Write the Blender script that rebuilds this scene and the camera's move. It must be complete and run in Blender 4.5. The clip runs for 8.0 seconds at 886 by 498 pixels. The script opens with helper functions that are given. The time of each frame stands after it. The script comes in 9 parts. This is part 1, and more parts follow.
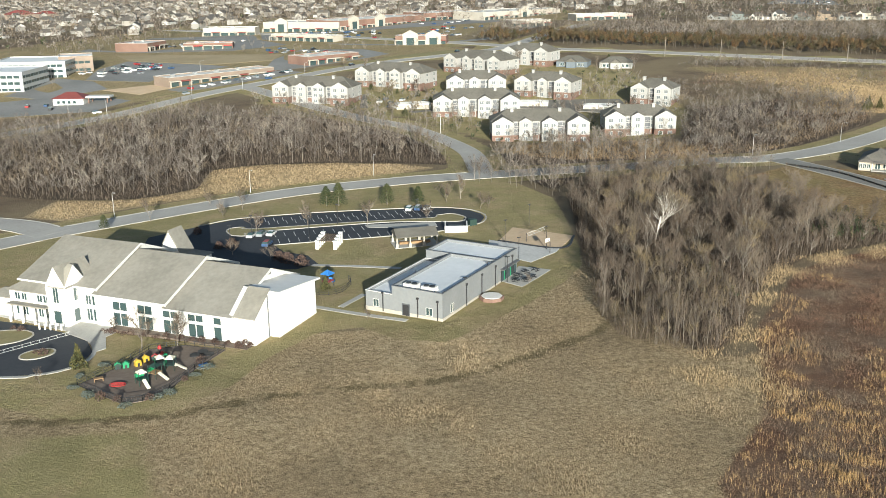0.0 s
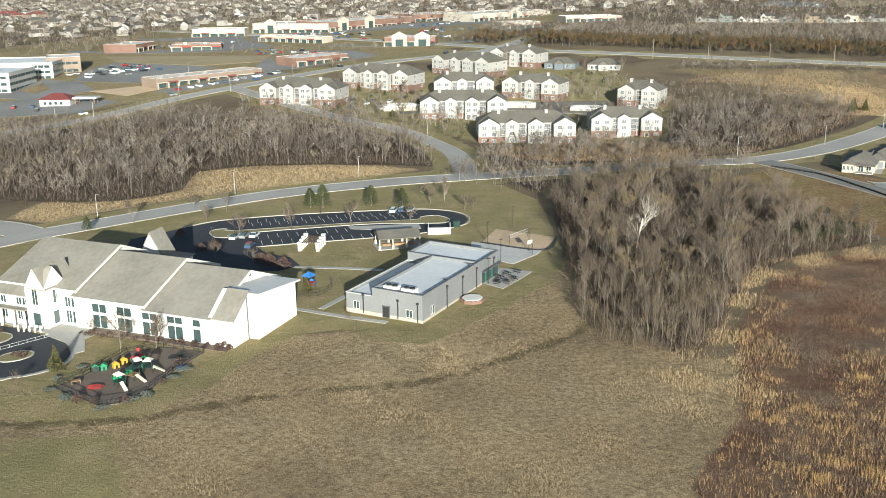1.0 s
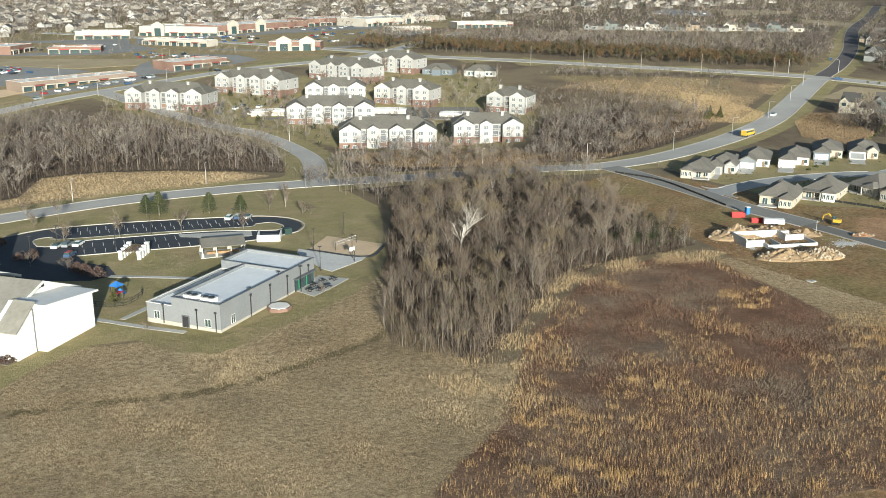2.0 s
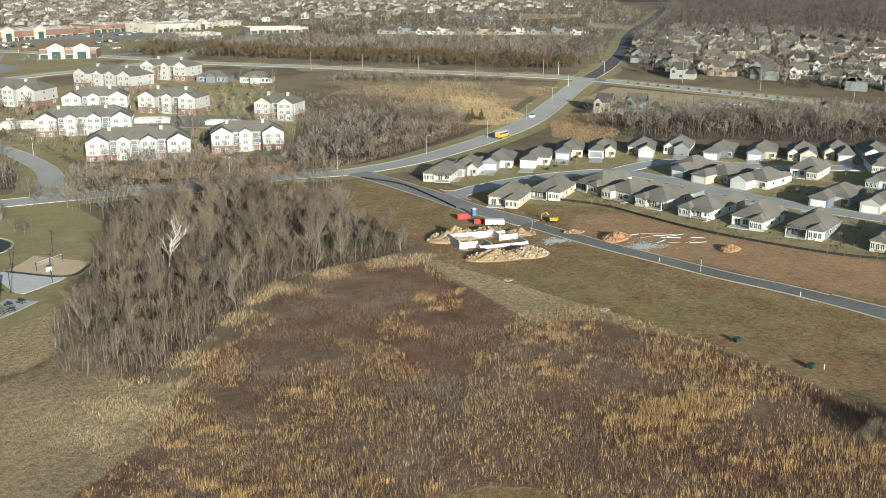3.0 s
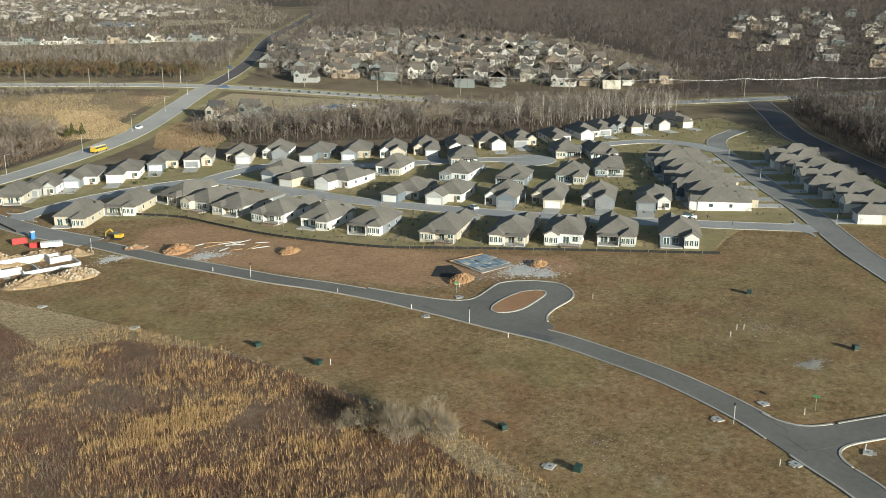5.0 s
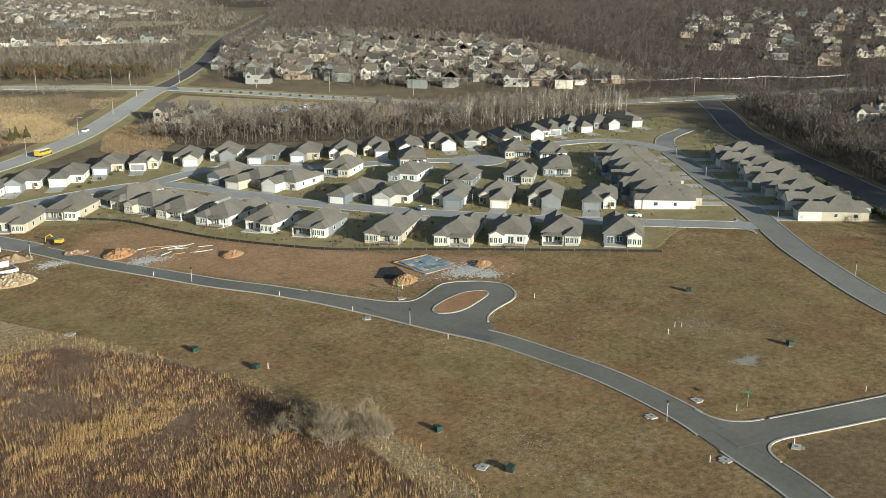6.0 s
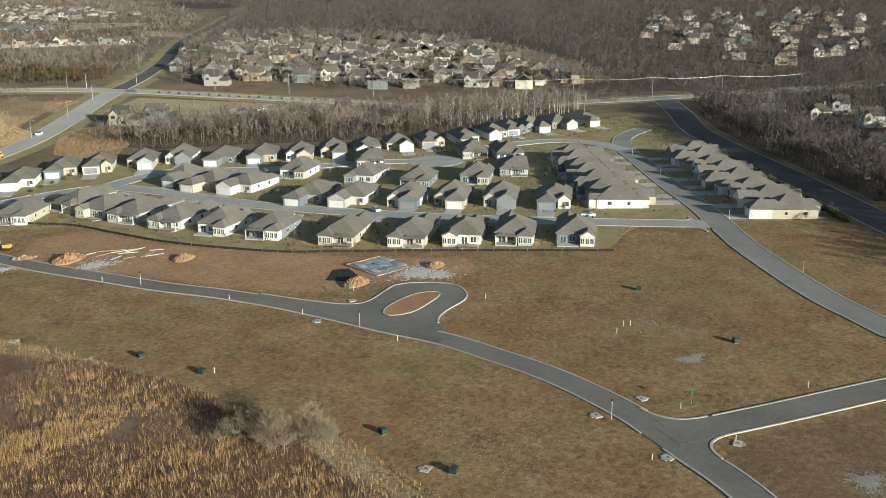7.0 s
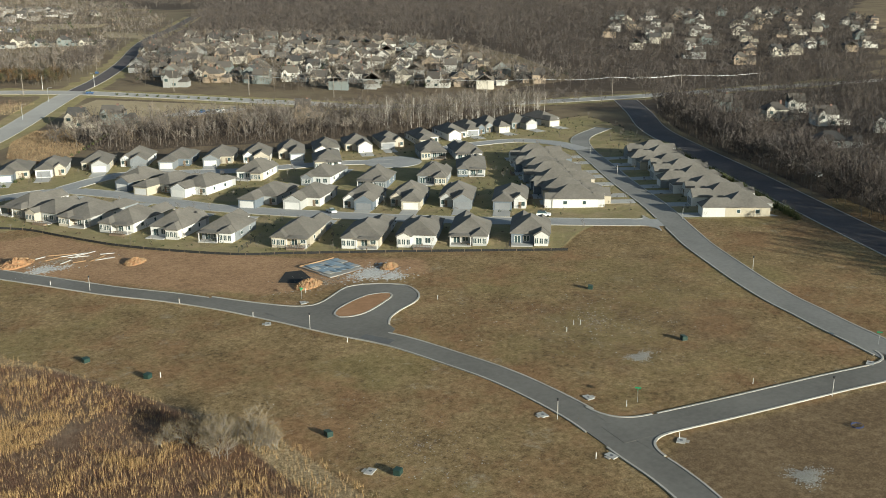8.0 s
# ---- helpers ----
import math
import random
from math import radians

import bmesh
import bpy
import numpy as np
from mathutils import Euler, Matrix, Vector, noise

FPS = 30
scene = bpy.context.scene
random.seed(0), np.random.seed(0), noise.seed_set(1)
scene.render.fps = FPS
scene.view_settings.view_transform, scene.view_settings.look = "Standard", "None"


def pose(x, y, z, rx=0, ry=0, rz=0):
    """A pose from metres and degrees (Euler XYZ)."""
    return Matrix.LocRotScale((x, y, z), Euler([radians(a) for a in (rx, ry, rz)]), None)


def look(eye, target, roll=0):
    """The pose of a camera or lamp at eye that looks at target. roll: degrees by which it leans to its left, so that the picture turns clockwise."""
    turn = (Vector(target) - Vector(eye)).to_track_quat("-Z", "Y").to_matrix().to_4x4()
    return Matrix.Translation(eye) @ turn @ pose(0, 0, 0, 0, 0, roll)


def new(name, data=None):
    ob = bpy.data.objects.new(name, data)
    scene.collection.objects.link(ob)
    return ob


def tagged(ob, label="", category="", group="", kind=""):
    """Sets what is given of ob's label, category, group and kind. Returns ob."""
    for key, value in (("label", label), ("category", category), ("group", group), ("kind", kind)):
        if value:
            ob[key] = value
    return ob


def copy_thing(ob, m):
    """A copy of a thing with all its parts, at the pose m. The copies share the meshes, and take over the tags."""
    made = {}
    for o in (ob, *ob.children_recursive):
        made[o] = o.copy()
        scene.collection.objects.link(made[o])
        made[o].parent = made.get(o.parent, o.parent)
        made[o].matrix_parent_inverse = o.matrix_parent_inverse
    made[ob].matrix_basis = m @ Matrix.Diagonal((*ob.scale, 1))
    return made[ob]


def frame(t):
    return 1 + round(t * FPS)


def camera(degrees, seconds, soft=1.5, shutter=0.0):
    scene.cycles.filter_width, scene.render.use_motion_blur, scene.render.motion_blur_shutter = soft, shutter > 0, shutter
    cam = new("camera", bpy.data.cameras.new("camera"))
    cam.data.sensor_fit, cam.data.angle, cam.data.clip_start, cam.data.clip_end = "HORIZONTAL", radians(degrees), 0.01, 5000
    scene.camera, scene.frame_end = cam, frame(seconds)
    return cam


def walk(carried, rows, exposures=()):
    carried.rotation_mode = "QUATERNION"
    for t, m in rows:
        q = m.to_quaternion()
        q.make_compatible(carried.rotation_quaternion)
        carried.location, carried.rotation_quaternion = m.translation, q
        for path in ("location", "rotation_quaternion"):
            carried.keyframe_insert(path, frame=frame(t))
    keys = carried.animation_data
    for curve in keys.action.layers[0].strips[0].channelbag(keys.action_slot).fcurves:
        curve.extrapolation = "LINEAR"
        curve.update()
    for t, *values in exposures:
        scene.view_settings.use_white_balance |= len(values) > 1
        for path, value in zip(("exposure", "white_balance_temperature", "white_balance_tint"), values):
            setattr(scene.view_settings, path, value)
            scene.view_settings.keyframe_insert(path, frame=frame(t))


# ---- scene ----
cam = camera(49.4, 8.0, soft=0.9)
ROWS = [
    (0.0, 0.00, 0.00, 75.40, 73.60, 0.70, 0.00),
    (0.5, 1.32, -0.05, 75.47, 73.63, 0.63, -0.21),
    (1.0, 2.79, -0.08, 75.55, 73.67, 0.56, -0.42),
    (1.2, 4.79, -0.19, 75.61, 73.68, 0.52, -0.75),
    (2.3, 40.90, -1.95, 76.60, 73.98, -0.40, -6.70),
    (2.5, 47.26, -2.43, 76.78, 74.00, -0.33, -7.82),
    (3.0, 65.07, -4.95, 77.29, 74.18, -0.42, -14.76),
    (3.5, 82.41, -9.57, 77.63, 74.33, -0.31, -22.88),
    (4.0, 97.94, -16.02, 77.82, 74.48, -0.14, -30.46),
    (4.1, 99.76, -16.93, 77.84, 74.49, -0.11, -31.35),
    (4.5, 101.80, -17.96, 77.87, 74.50, -0.08, -32.36),
    (6.0, 107.68, -21.19, 77.96, 74.53, 0.02, -35.30),
    (6.5, 109.58, -22.31, 77.98, 74.55, 0.04, -36.27),
    (7.0, 111.47, -23.48, 77.98, 74.57, 0.10, -37.24),
    (7.5, 113.36, -24.63, 77.97, 74.58, 0.13, -38.18),
    (8.0, 115.17, -25.87, 77.95, 74.59, 0.16, -39.12),
]
walk(cam, [(t, pose(x, y, z, rx, ry, rz)) for t, x, y, z, rx, ry, rz in ROWS], exposures=[(0.0, 0.96, 6250, 5), (2.5, 0.91, 6200, 4), (5.0, 0.8, 6350, 3), (8.0, 0.74, 6450, 3)])

# ---- sky and low winter sun, behind and slightly to the right of the first view ----
SUN_HIGH, SUN_TURN = 13.5, 172.5
world = bpy.data.worlds.new("sky")
scene.world = world
world.use_nodes = True
wn = world.node_tree
sky = wn.nodes.new("ShaderNodeTexSky")
sky.sky_type, sky.sun_disc = "NISHITA", False
sky.sun_elevation, sky.sun_rotation = radians(SUN_HIGH), radians(SUN_TURN)
wn.links.new(sky.outputs[0], wn.nodes["Background"].inputs[0])
wn.nodes["Background"].inputs[1].default_value = 0.07
sun = new("sun", bpy.data.lights.new("sun", "SUN"))
sun.data.energy, sun.data.angle, sun.data.color = 5.0, radians(0.53), (1.0, 0.955, 0.85)
far_sun = Vector((math.sin(radians(SUN_TURN)), math.cos(radians(SUN_TURN)), math.tan(radians(SUN_HIGH))))
sun.matrix_world = look(far_sun * 500, (0, 0, 0))


# ---- materials ----
def nodes_of(name, rough=0.9, metal=0.0, spec=0.3):
    m = bpy.data.materials.new(name)
    m.use_nodes = True
    nt = m.node_tree
    b = nt.nodes["Principled BSDF"]
    b.inputs["Roughness"].default_value = rough
    b.inputs["Metallic"].default_value = metal
    b.inputs["Specular IOR Level"].default_value = spec
    return m, nt, b


def noise_node(nt, scale, detail=4.0, vector=None, rough=0.6):
    n = nt.nodes.new("ShaderNodeTexNoise")
    n.inputs["Scale"].default_value = scale
    n.inputs["Detail"].default_value = detail
    n.inputs["Roughness"].default_value = rough
    if vector is not None:
        nt.links.new(vector, n.inputs["Vector"])
    return n.outputs["Fac"]


def world_place(nt):
    return nt.nodes.new("ShaderNodeNewGeometry").outputs["Position"]


def ramp(nt, fac, stops, hard=False):
    r = nt.nodes.new("ShaderNodeValToRGB")
    r.color_ramp.interpolation = "CONSTANT" if hard else "LINEAR"
    e = r.color_ramp.elements
    while len(e) < len(stops):
        e.new(0.5)
    for k, (at, col) in enumerate(stops):
        e[k].position, e[k].color = at, (*col, 1)
    nt.links.new(fac, r.inputs[0])
    return r.outputs[0]


def blend(nt, fac, a, b, kind="MIX"):
    n = nt.nodes.new("ShaderNodeMix")
    n.data_type, n.blend_type = "RGBA", kind
    for sock, val in ((n.inputs["Factor"], fac), (n.inputs["A"], a), (n.inputs["B"], b)):
        if isinstance(val, (int, float)):
            sock.default_value = val
        elif isinstance(val, tuple):
            sock.default_value = (*val, 1)
        else:
            nt.links.new(val, sock)
    return n.outputs["Result"]


def maths(nt, op, a, b=0.0, c=0.0):
    n = nt.nodes.new("ShaderNodeMath")
    n.operation = op
    for sock, val in zip(n.inputs, (a, b, c)):
        if isinstance(val, (int, float)):
            sock.default_value = val
        else:
            nt.links.new(val, sock)
    return n.outputs[0]


def relief(nt, b, height, strength, distance):
    n = nt.nodes.new("ShaderNodeBump")
    n.inputs["Strength"].default_value, n.inputs["Distance"].default_value = strength, distance
    nt.links.new(height, n.inputs["Height"])
    nt.links.new(n.outputs[0], b.inputs["Normal"])


def plain(name, dark, light, fine=3.0, broad=0.15, rough=0.85, metal=0.0, bump=0.0, spec=0.3):
    """A surface between two tones, mottled at two sizes."""
    m, nt, b = nodes_of(name, rough, metal, spec)
    at = world_place(nt)
    f = maths(nt, "MULTIPLY_ADD", noise_node(nt, broad, 3, at), 0.6, maths(nt, "MULTIPLY", noise_node(nt, fine, 3, at), 0.4))
    nt.links.new(ramp(nt, f, [(0.32, dark), (0.68, light)]), b.inputs["Base Color"])
    if bump:
        relief(nt, b, noise_node(nt, fine * 2, 4, at), 0.6, bump)
    return m


def varied(name, tones, rough=0.85, fine=2.0, depth=0.25, island=False):
    """A surface whose tone is drawn by chance for each object (or loose piece)."""
    m, nt, b = nodes_of(name, rough)
    if island:
        chance = nt.nodes.new("ShaderNodeNewGeometry").outputs["Random Per Island"]
    else:
        chance = nt.nodes.new("ShaderNodeObjectInfo").outputs["Random"]
    n = len(tones)
    col = ramp(nt, chance, [(k / n, t) for k, t in enumerate(tones)], hard=not island)
    grain = noise_node(nt, fine, 3, world_place(nt))
    shade = ramp(nt, grain, [(0.3, (1 - depth,) * 3), (0.7, (1.0,) * 3)])
    nt.links.new(blend(nt, 1.0, col, shade, "MULTIPLY"), b.inputs["Base Color"])
    return m


M = dict(
    asphalt=plain("asphalt_worn", (0.3, 0.286, 0.264), (0.41, 0.392, 0.362), 1.2, 0.05),
    asphalt_new=plain("asphalt_fresh", (0.028, 0.032, 0.04), (0.05, 0.054, 0.062), 1.0, 0.06),
    asphalt_mid=plain("asphalt_grey", (0.122, 0.115, 0.102), (0.19, 0.18, 0.16), 1.0, 0.06),
    street_worn=plain("worn_street", (0.165, 0.159, 0.146), (0.25, 0.242, 0.222), 1.0, 0.06),
    street=plain("pale_street", (0.25, 0.25, 0.245), (0.36, 0.355, 0.34), 1.0, 0.06),
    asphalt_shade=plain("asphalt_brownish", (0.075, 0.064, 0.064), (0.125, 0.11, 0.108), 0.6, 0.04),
    lot=plain("parking_asphalt", (0.17, 0.168, 0.162), (0.27, 0.265, 0.255), 0.6, 0.03),
    tan_grass=plain("tan_field_grass", (0.26, 0.205, 0.12), (0.37, 0.3, 0.19), 0.6, 0.05, 0.97),
    lawn_grass=plain("yellow_green_verge", (0.17, 0.155, 0.07), (0.26, 0.225, 0.115), 0.6, 0.05, 0.97),
    flats_trim=plain("apartment_trim", (0.35, 0.342, 0.33), (0.44, 0.43, 0.415), 0.8, 0.08),
    concrete=plain("concrete", (0.31, 0.3, 0.28), (0.45, 0.44, 0.41), 2.0, 0.1),
    foundation=plain("fresh_concrete", (0.4, 0.395, 0.38), (0.56, 0.55, 0.53), 1.2, 0.15),
    concrete_dull=plain("dusty_concrete", (0.24, 0.225, 0.2), (0.36, 0.34, 0.31), 1.0, 0.2),
    patch=plain("asphalt_patch", (0.09, 0.09, 0.09), (0.13, 0.13, 0.128), 1.0, 0.1),
    kerb=plain("kerb_concrete", (0.3, 0.283, 0.25), (0.46, 0.44, 0.395), 2.0, 0.1),
    paint=plain("road_paint", (0.55, 0.55, 0.53), (0.75, 0.75, 0.72), 3.0, 0.3),
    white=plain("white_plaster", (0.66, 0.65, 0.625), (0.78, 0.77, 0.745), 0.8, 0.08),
    flats_white=plain("apartment_siding", (0.3, 0.294, 0.28), (0.385, 0.377, 0.36), 0.8, 0.08),
    trim=plain("white_trim", (0.52, 0.51, 0.485), (0.64, 0.63, 0.605), 2.0, 0.2),
    shingle=plain("weathered_shingle", (0.1, 0.093, 0.08), (0.16, 0.15, 0.13), 0.9, 0.1, 0.95, bump=0.03),
    school_roof=plain("school_shingle", (0.19, 0.178, 0.152), (0.3, 0.283, 0.246), 0.9, 0.1, 0.95, bump=0.03),
    house_roof=plain("house_shingle", (0.108, 0.099, 0.086), (0.18, 0.166, 0.145), 1.3, 0.12, 0.95, bump=0.03),
    membrane=plain("roof_membrane", (0.56, 0.58, 0.6), (0.7, 0.715, 0.73), 0.5, 0.07, 0.6),
    membrane_dull=plain("roof_membrane_dull", (0.5, 0.49, 0.46), (0.68, 0.67, 0.64), 0.3, 0.04, 0.8),
    gym=plain("grey_metal_siding", (0.17, 0.178, 0.185), (0.225, 0.233, 0.24), 1.5, 0.1, 0.6),
    gym_dark=plain("dark_flashing", (0.08, 0.085, 0.095), (0.13, 0.135, 0.145), 2, 0.2, 0.5),
    brick=plain("red_brick", (0.15, 0.092, 0.072), (0.23, 0.145, 0.115), 1.6, 0.1, 0.95),
    brick_tan=plain("tan_brick", (0.19, 0.145, 0.115), (0.28, 0.222, 0.18), 1.2, 0.06, 0.95),
    red=plain("red_paint", (0.3, 0.025, 0.025), (0.42, 0.04, 0.036), 3, 0.4, 0.5),
    maroon=plain("maroon_roof", (0.15, 0.045, 0.04), (0.22, 0.065, 0.06), 1, 0.1, 0.6),
    yellow=plain("yellow_plastic", (0.42, 0.27, 0.03), (0.52, 0.35, 0.05), 3, 0.4, 0.5),
    green=plain("green_plastic", (0.02, 0.2, 0.09), (0.03, 0.3, 0.13), 3, 0.4, 0.5),
    dark_green=plain("dark_green_paint", (0.015, 0.035, 0.03), (0.025, 0.052, 0.042), 3, 0.4, 0.5),
    blue=plain("blue_plastic", (0.03, 0.14, 0.42), (0.05, 0.2, 0.52), 3, 0.4, 0.5),
    dark_blue=plain("dark_blue_rubber", (0.02, 0.035, 0.1), (0.03, 0.05, 0.14), 3, 0.4, 0.6),
    flats_pane=plain("curtained_glass", (0.1, 0.112, 0.12), (0.2, 0.212, 0.22), 0.5, 0.2, 0.25),
    cream=plain("cream_plastic", (0.7, 0.65, 0.5), (0.8, 0.75, 0.6), 3, 0.4, 0.6),
    wood=plain("weathered_wood", (0.13, 0.095, 0.065), (0.23, 0.17, 0.12), 3, 0.3, 0.9),
    lumber=plain("fresh_lumber", (0.22, 0.135, 0.07), (0.36, 0.235, 0.13), 4, 0.4, 0.9),
    metal=plain("galvanised_metal", (0.42, 0.42, 0.42), (0.56, 0.56, 0.55), 4, 0.5, 0.4, 0.6),
    dark=plain("dark_metal", (0.02, 0.02, 0.022), (0.04, 0.04, 0.043), 4, 0.5, 0.5),
    rubber=plain("rubber", (0.015, 0.015, 0.015), (0.03, 0.03, 0.03), 4, 0.5, 0.9),
    sand=plain("court_sand", (0.46, 0.34, 0.22), (0.58, 0.44, 0.3), 0.8, 0.08, 0.95),
    mulch=plain("play_mulch", (0.13, 0.1, 0.08), (0.2, 0.16, 0.13), 1.2, 0.15, 0.95),
    track=plain("dirt_track_soil", (0.2, 0.15, 0.095), (0.33, 0.26, 0.18), 0.9, 0.1, 0.98, bump=0.1),
    soil=plain("clay_soil", (0.19, 0.1, 0.055), (0.33, 0.19, 0.11), 0.5, 0.06, 0.98, bump=0.15),
    pale_soil=plain("pale_soil", (0.2, 0.138, 0.08), (0.34, 0.245, 0.15), 0.8, 0.1, 0.98, bump=0.12),
    rubble=varied("limestone_rubble", [(0.2, 0.14, 0.085), (0.32, 0.245, 0.16), (0.45, 0.39, 0.3)], island=True),
    orange_soil=plain("orange_clay", (0.24, 0.125, 0.06), (0.38, 0.22, 0.12), 0.9, 0.15, 0.98, bump=0.1),
    gravel=plain("pale_gravel", (0.32, 0.3, 0.27), (0.5, 0.475, 0.44), 1.4, 0.2, 0.95),
    bark_light=plain("light_grey_bark", (0.17, 0.148, 0.126), (0.28, 0.25, 0.215), 1.5, 0.3, 0.95),
    bark=plain("grey_bark", (0.11, 0.092, 0.076), (0.22, 0.19, 0.16), 1.5, 0.3, 0.95),
    bark_pale=plain("pale_bark", (0.46, 0.43, 0.38), (0.66, 0.62, 0.56), 1.5, 0.3, 0.9),
    twig=varied("bare_twigs", [(0.105, 0.078, 0.058), (0.16, 0.12, 0.09), (0.205, 0.162, 0.122), (0.13, 0.1, 0.078)]),
    twig_gold=varied("golden_twigs", [(0.2, 0.152, 0.092), (0.24, 0.185, 0.11)]),
    needles=varied("conifer_needles", [(0.075, 0.09, 0.036), (0.11, 0.12, 0.05)]),
    far_red=plain("dull_red_roof", (0.2, 0.05, 0.045), (0.28, 0.075, 0.065), 1, 0.05, 0.7),
    awning=plain("dark_red_awning", (0.17, 0.05, 0.045), (0.24, 0.07, 0.06), 1, 0.2, 0.8),
    stucco=plain("tan_stucco", (0.34, 0.31, 0.265), (0.45, 0.415, 0.36), 1, 0.1, 0.9),
    office=plain("pale_panel", (0.42, 0.42, 0.415), (0.54, 0.54, 0.53), 1, 0.1, 0.7),
    insulation=plain("blue_foam_board", (0.16, 0.22, 0.27), (0.26, 0.32, 0.37), 1.5, 0.2, 0.7),
)
M["siding"] = varied("painted_siding", [(0.58, 0.565, 0.53), (0.46, 0.41, 0.33), (0.37, 0.37, 0.355), (0.66, 0.65, 0.62), (0.2, 0.215, 0.225), (0.43, 0.385, 0.3), (0.54, 0.54, 0.525), (0.14, 0.165, 0.19)], depth=0.12)
M["old_siding"] = varied("older_siding", [(0.42, 0.38, 0.31), (0.54, 0.5, 0.42), (0.3, 0.3, 0.285), (0.66, 0.64, 0.58), (0.2, 0.225, 0.215), (0.36, 0.285, 0.21), (0.5, 0.485, 0.445)], depth=0.2)
M["old_roof"] = varied("older_shingle", [(0.09, 0.08, 0.07), (0.12, 0.108, 0.095), (0.08, 0.076, 0.072), (0.15, 0.132, 0.11)], depth=0.2)
M["car"] = varied("car_paint", [(0.6, 0.6, 0.6), (0.03, 0.03, 0.035), (0.25, 0.26, 0.27), (0.1, 0.11, 0.13), (0.3, 0.03, 0.03), (0.7, 0.7, 0.69), (0.05, 0.09, 0.18)], rough=0.35, depth=0.05)


def glass_material():
    m, nt, b = nodes_of("window_glass", 0.12, 0.0, 0.8)
    b.inputs["Base Color"].default_value = (0.045, 0.072, 0.074, 1)
    return m


M["glass"] = glass_material()


def ground_material():
    """Meadow, mown grass, marsh and graded soil, by the weights that the sheet carries."""
    m, nt, b = nodes_of("winter_ground", 0.97, 0, 0.15)
    at = world_place(nt)
    broad, mid, fine = noise_node(nt, 0.02, 4, at), noise_node(nt, 0.12, 5, at), noise_node(nt, 0.9, 5, at, 0.7)
    ragged = maths(nt, "MULTIPLY_ADD", noise_node(nt, 0.25, 5, at, 0.7), 0.7, -0.35)

    def weight(name, soft=0.35):
        a = nt.nodes.new("ShaderNodeAttribute")
        a.attribute_name = name
        f = maths(nt, "ADD", a.outputs["Fac"], maths(nt, "MULTIPLY", ragged, soft))
        s = nt.nodes.new("ShaderNodeMapRange")
        s.interpolation_type = "SMOOTHSTEP"
        s.inputs["From Min"].default_value, s.inputs["From Max"].default_value = 0.42, 0.58
        nt.links.new(f, s.inputs["Value"])
        return s.outputs[0]

    grain = noise_node(nt, 3.2, 4, at, 0.75)
    mixed = maths(nt, "MULTIPLY_ADD", mid, 0.4, maths(nt, "MULTIPLY_ADD", fine, 0.35, maths(nt, "MULTIPLY", grain, 0.25)))
    scrub = ramp(nt, mixed, [(0.3, (0.075, 0.057, 0.043)), (0.5, (0.14, 0.105, 0.072)), (0.7, (0.22, 0.168, 0.11))])
    scrub = blend(nt, ramp(nt, broad, [(0.42, (0, 0, 0)), (0.6, (1, 1, 1))]), scrub, (0.2, 0.158, 0.1))
    close = maths(nt, "MULTIPLY_ADD", fine, 0.55, maths(nt, "MULTIPLY", grain, 0.45))
    meadow = ramp(nt, close, [(0.36, (0.13, 0.093, 0.051)), (0.5, (0.325, 0.246, 0.146)), (0.64, (0.54, 0.43, 0.275))])
    meadow = blend(nt, ramp(nt, noise_node(nt, 0.03, 4, at), [(0.4, (0, 0, 0)), (0.62, (0.7,) * 3)]), meadow, ramp(nt, close, [(0.36, (0.1, 0.071, 0.04)), (0.64, (0.34, 0.252, 0.148))]))
    lawn = ramp(nt, mixed, [(0.3, (0.18, 0.158, 0.072)), (0.5, (0.26, 0.222, 0.108)), (0.7, (0.36, 0.3, 0.16))])
    lawn = blend(nt, ramp(nt, noise_node(nt, 0.07, 5, at, 0.7), [(0.46, (0, 0, 0)), (0.62, (0.85,) * 3)]), lawn, ramp(nt, mixed, [(0.3, (0.22, 0.165, 0.088)), (0.7, (0.42, 0.33, 0.195))]))
    marsh = ramp(nt, mixed, [(0.3, (0.08, 0.044, 0.03)), (0.5, (0.145, 0.085, 0.055)), (0.7, (0.24, 0.152, 0.092))])
    specks = maths(nt, "MULTIPLY_ADD", mid, 0.2, maths(nt, "MULTIPLY_ADD", fine, 0.42, maths(nt, "MULTIPLY", grain, 0.38)))
    soil = ramp(nt, specks, [(0.38, (0.085, 0.057, 0.0272)), (0.5, (0.23, 0.159, 0.0782)), (0.63, (0.425, 0.31, 0.166))])
    clay = ramp(nt, specks, [(0.38, (0.136, 0.0731, 0.0357)), (0.63, (0.357, 0.212, 0.109))])
    soil = blend(nt, ramp(nt, noise_node(nt, 0.05, 6, at, 0.75), [(0.46, (0, 0, 0)), (0.6, (0.8,) * 3)]), soil, clay)
    soil = blend(nt, ramp(nt, noise_node(nt, 0.022, 5, at, 0.7), [(0.5, (0, 0, 0)), (0.62, (0.75,) * 3)]), soil, ramp(nt, specks, [(0.38, (0.119, 0.0935, 0.0365)), (0.63, (0.34, 0.265, 0.124))]))
    soil = blend(nt, ramp(nt, noise_node(nt, 0.16, 7, at, 0.8), [(0.58, (0, 0, 0)), (0.68, (0.75,) * 3)]), soil, ramp(nt, specks, [(0.38, (0.204, 0.162, 0.106)), (0.63, (0.391, 0.332, 0.238))]))
    soil = blend(nt, ramp(nt, noise_node(nt, 0.3, 7, at, 0.82), [(0.57, (0, 0, 0)), (0.68, (0.7,) * 3)]), soil, ramp(nt, specks, [(0.38, (0.0425, 0.0289, 0.0153)), (0.63, (0.128, 0.0892, 0.051))]))
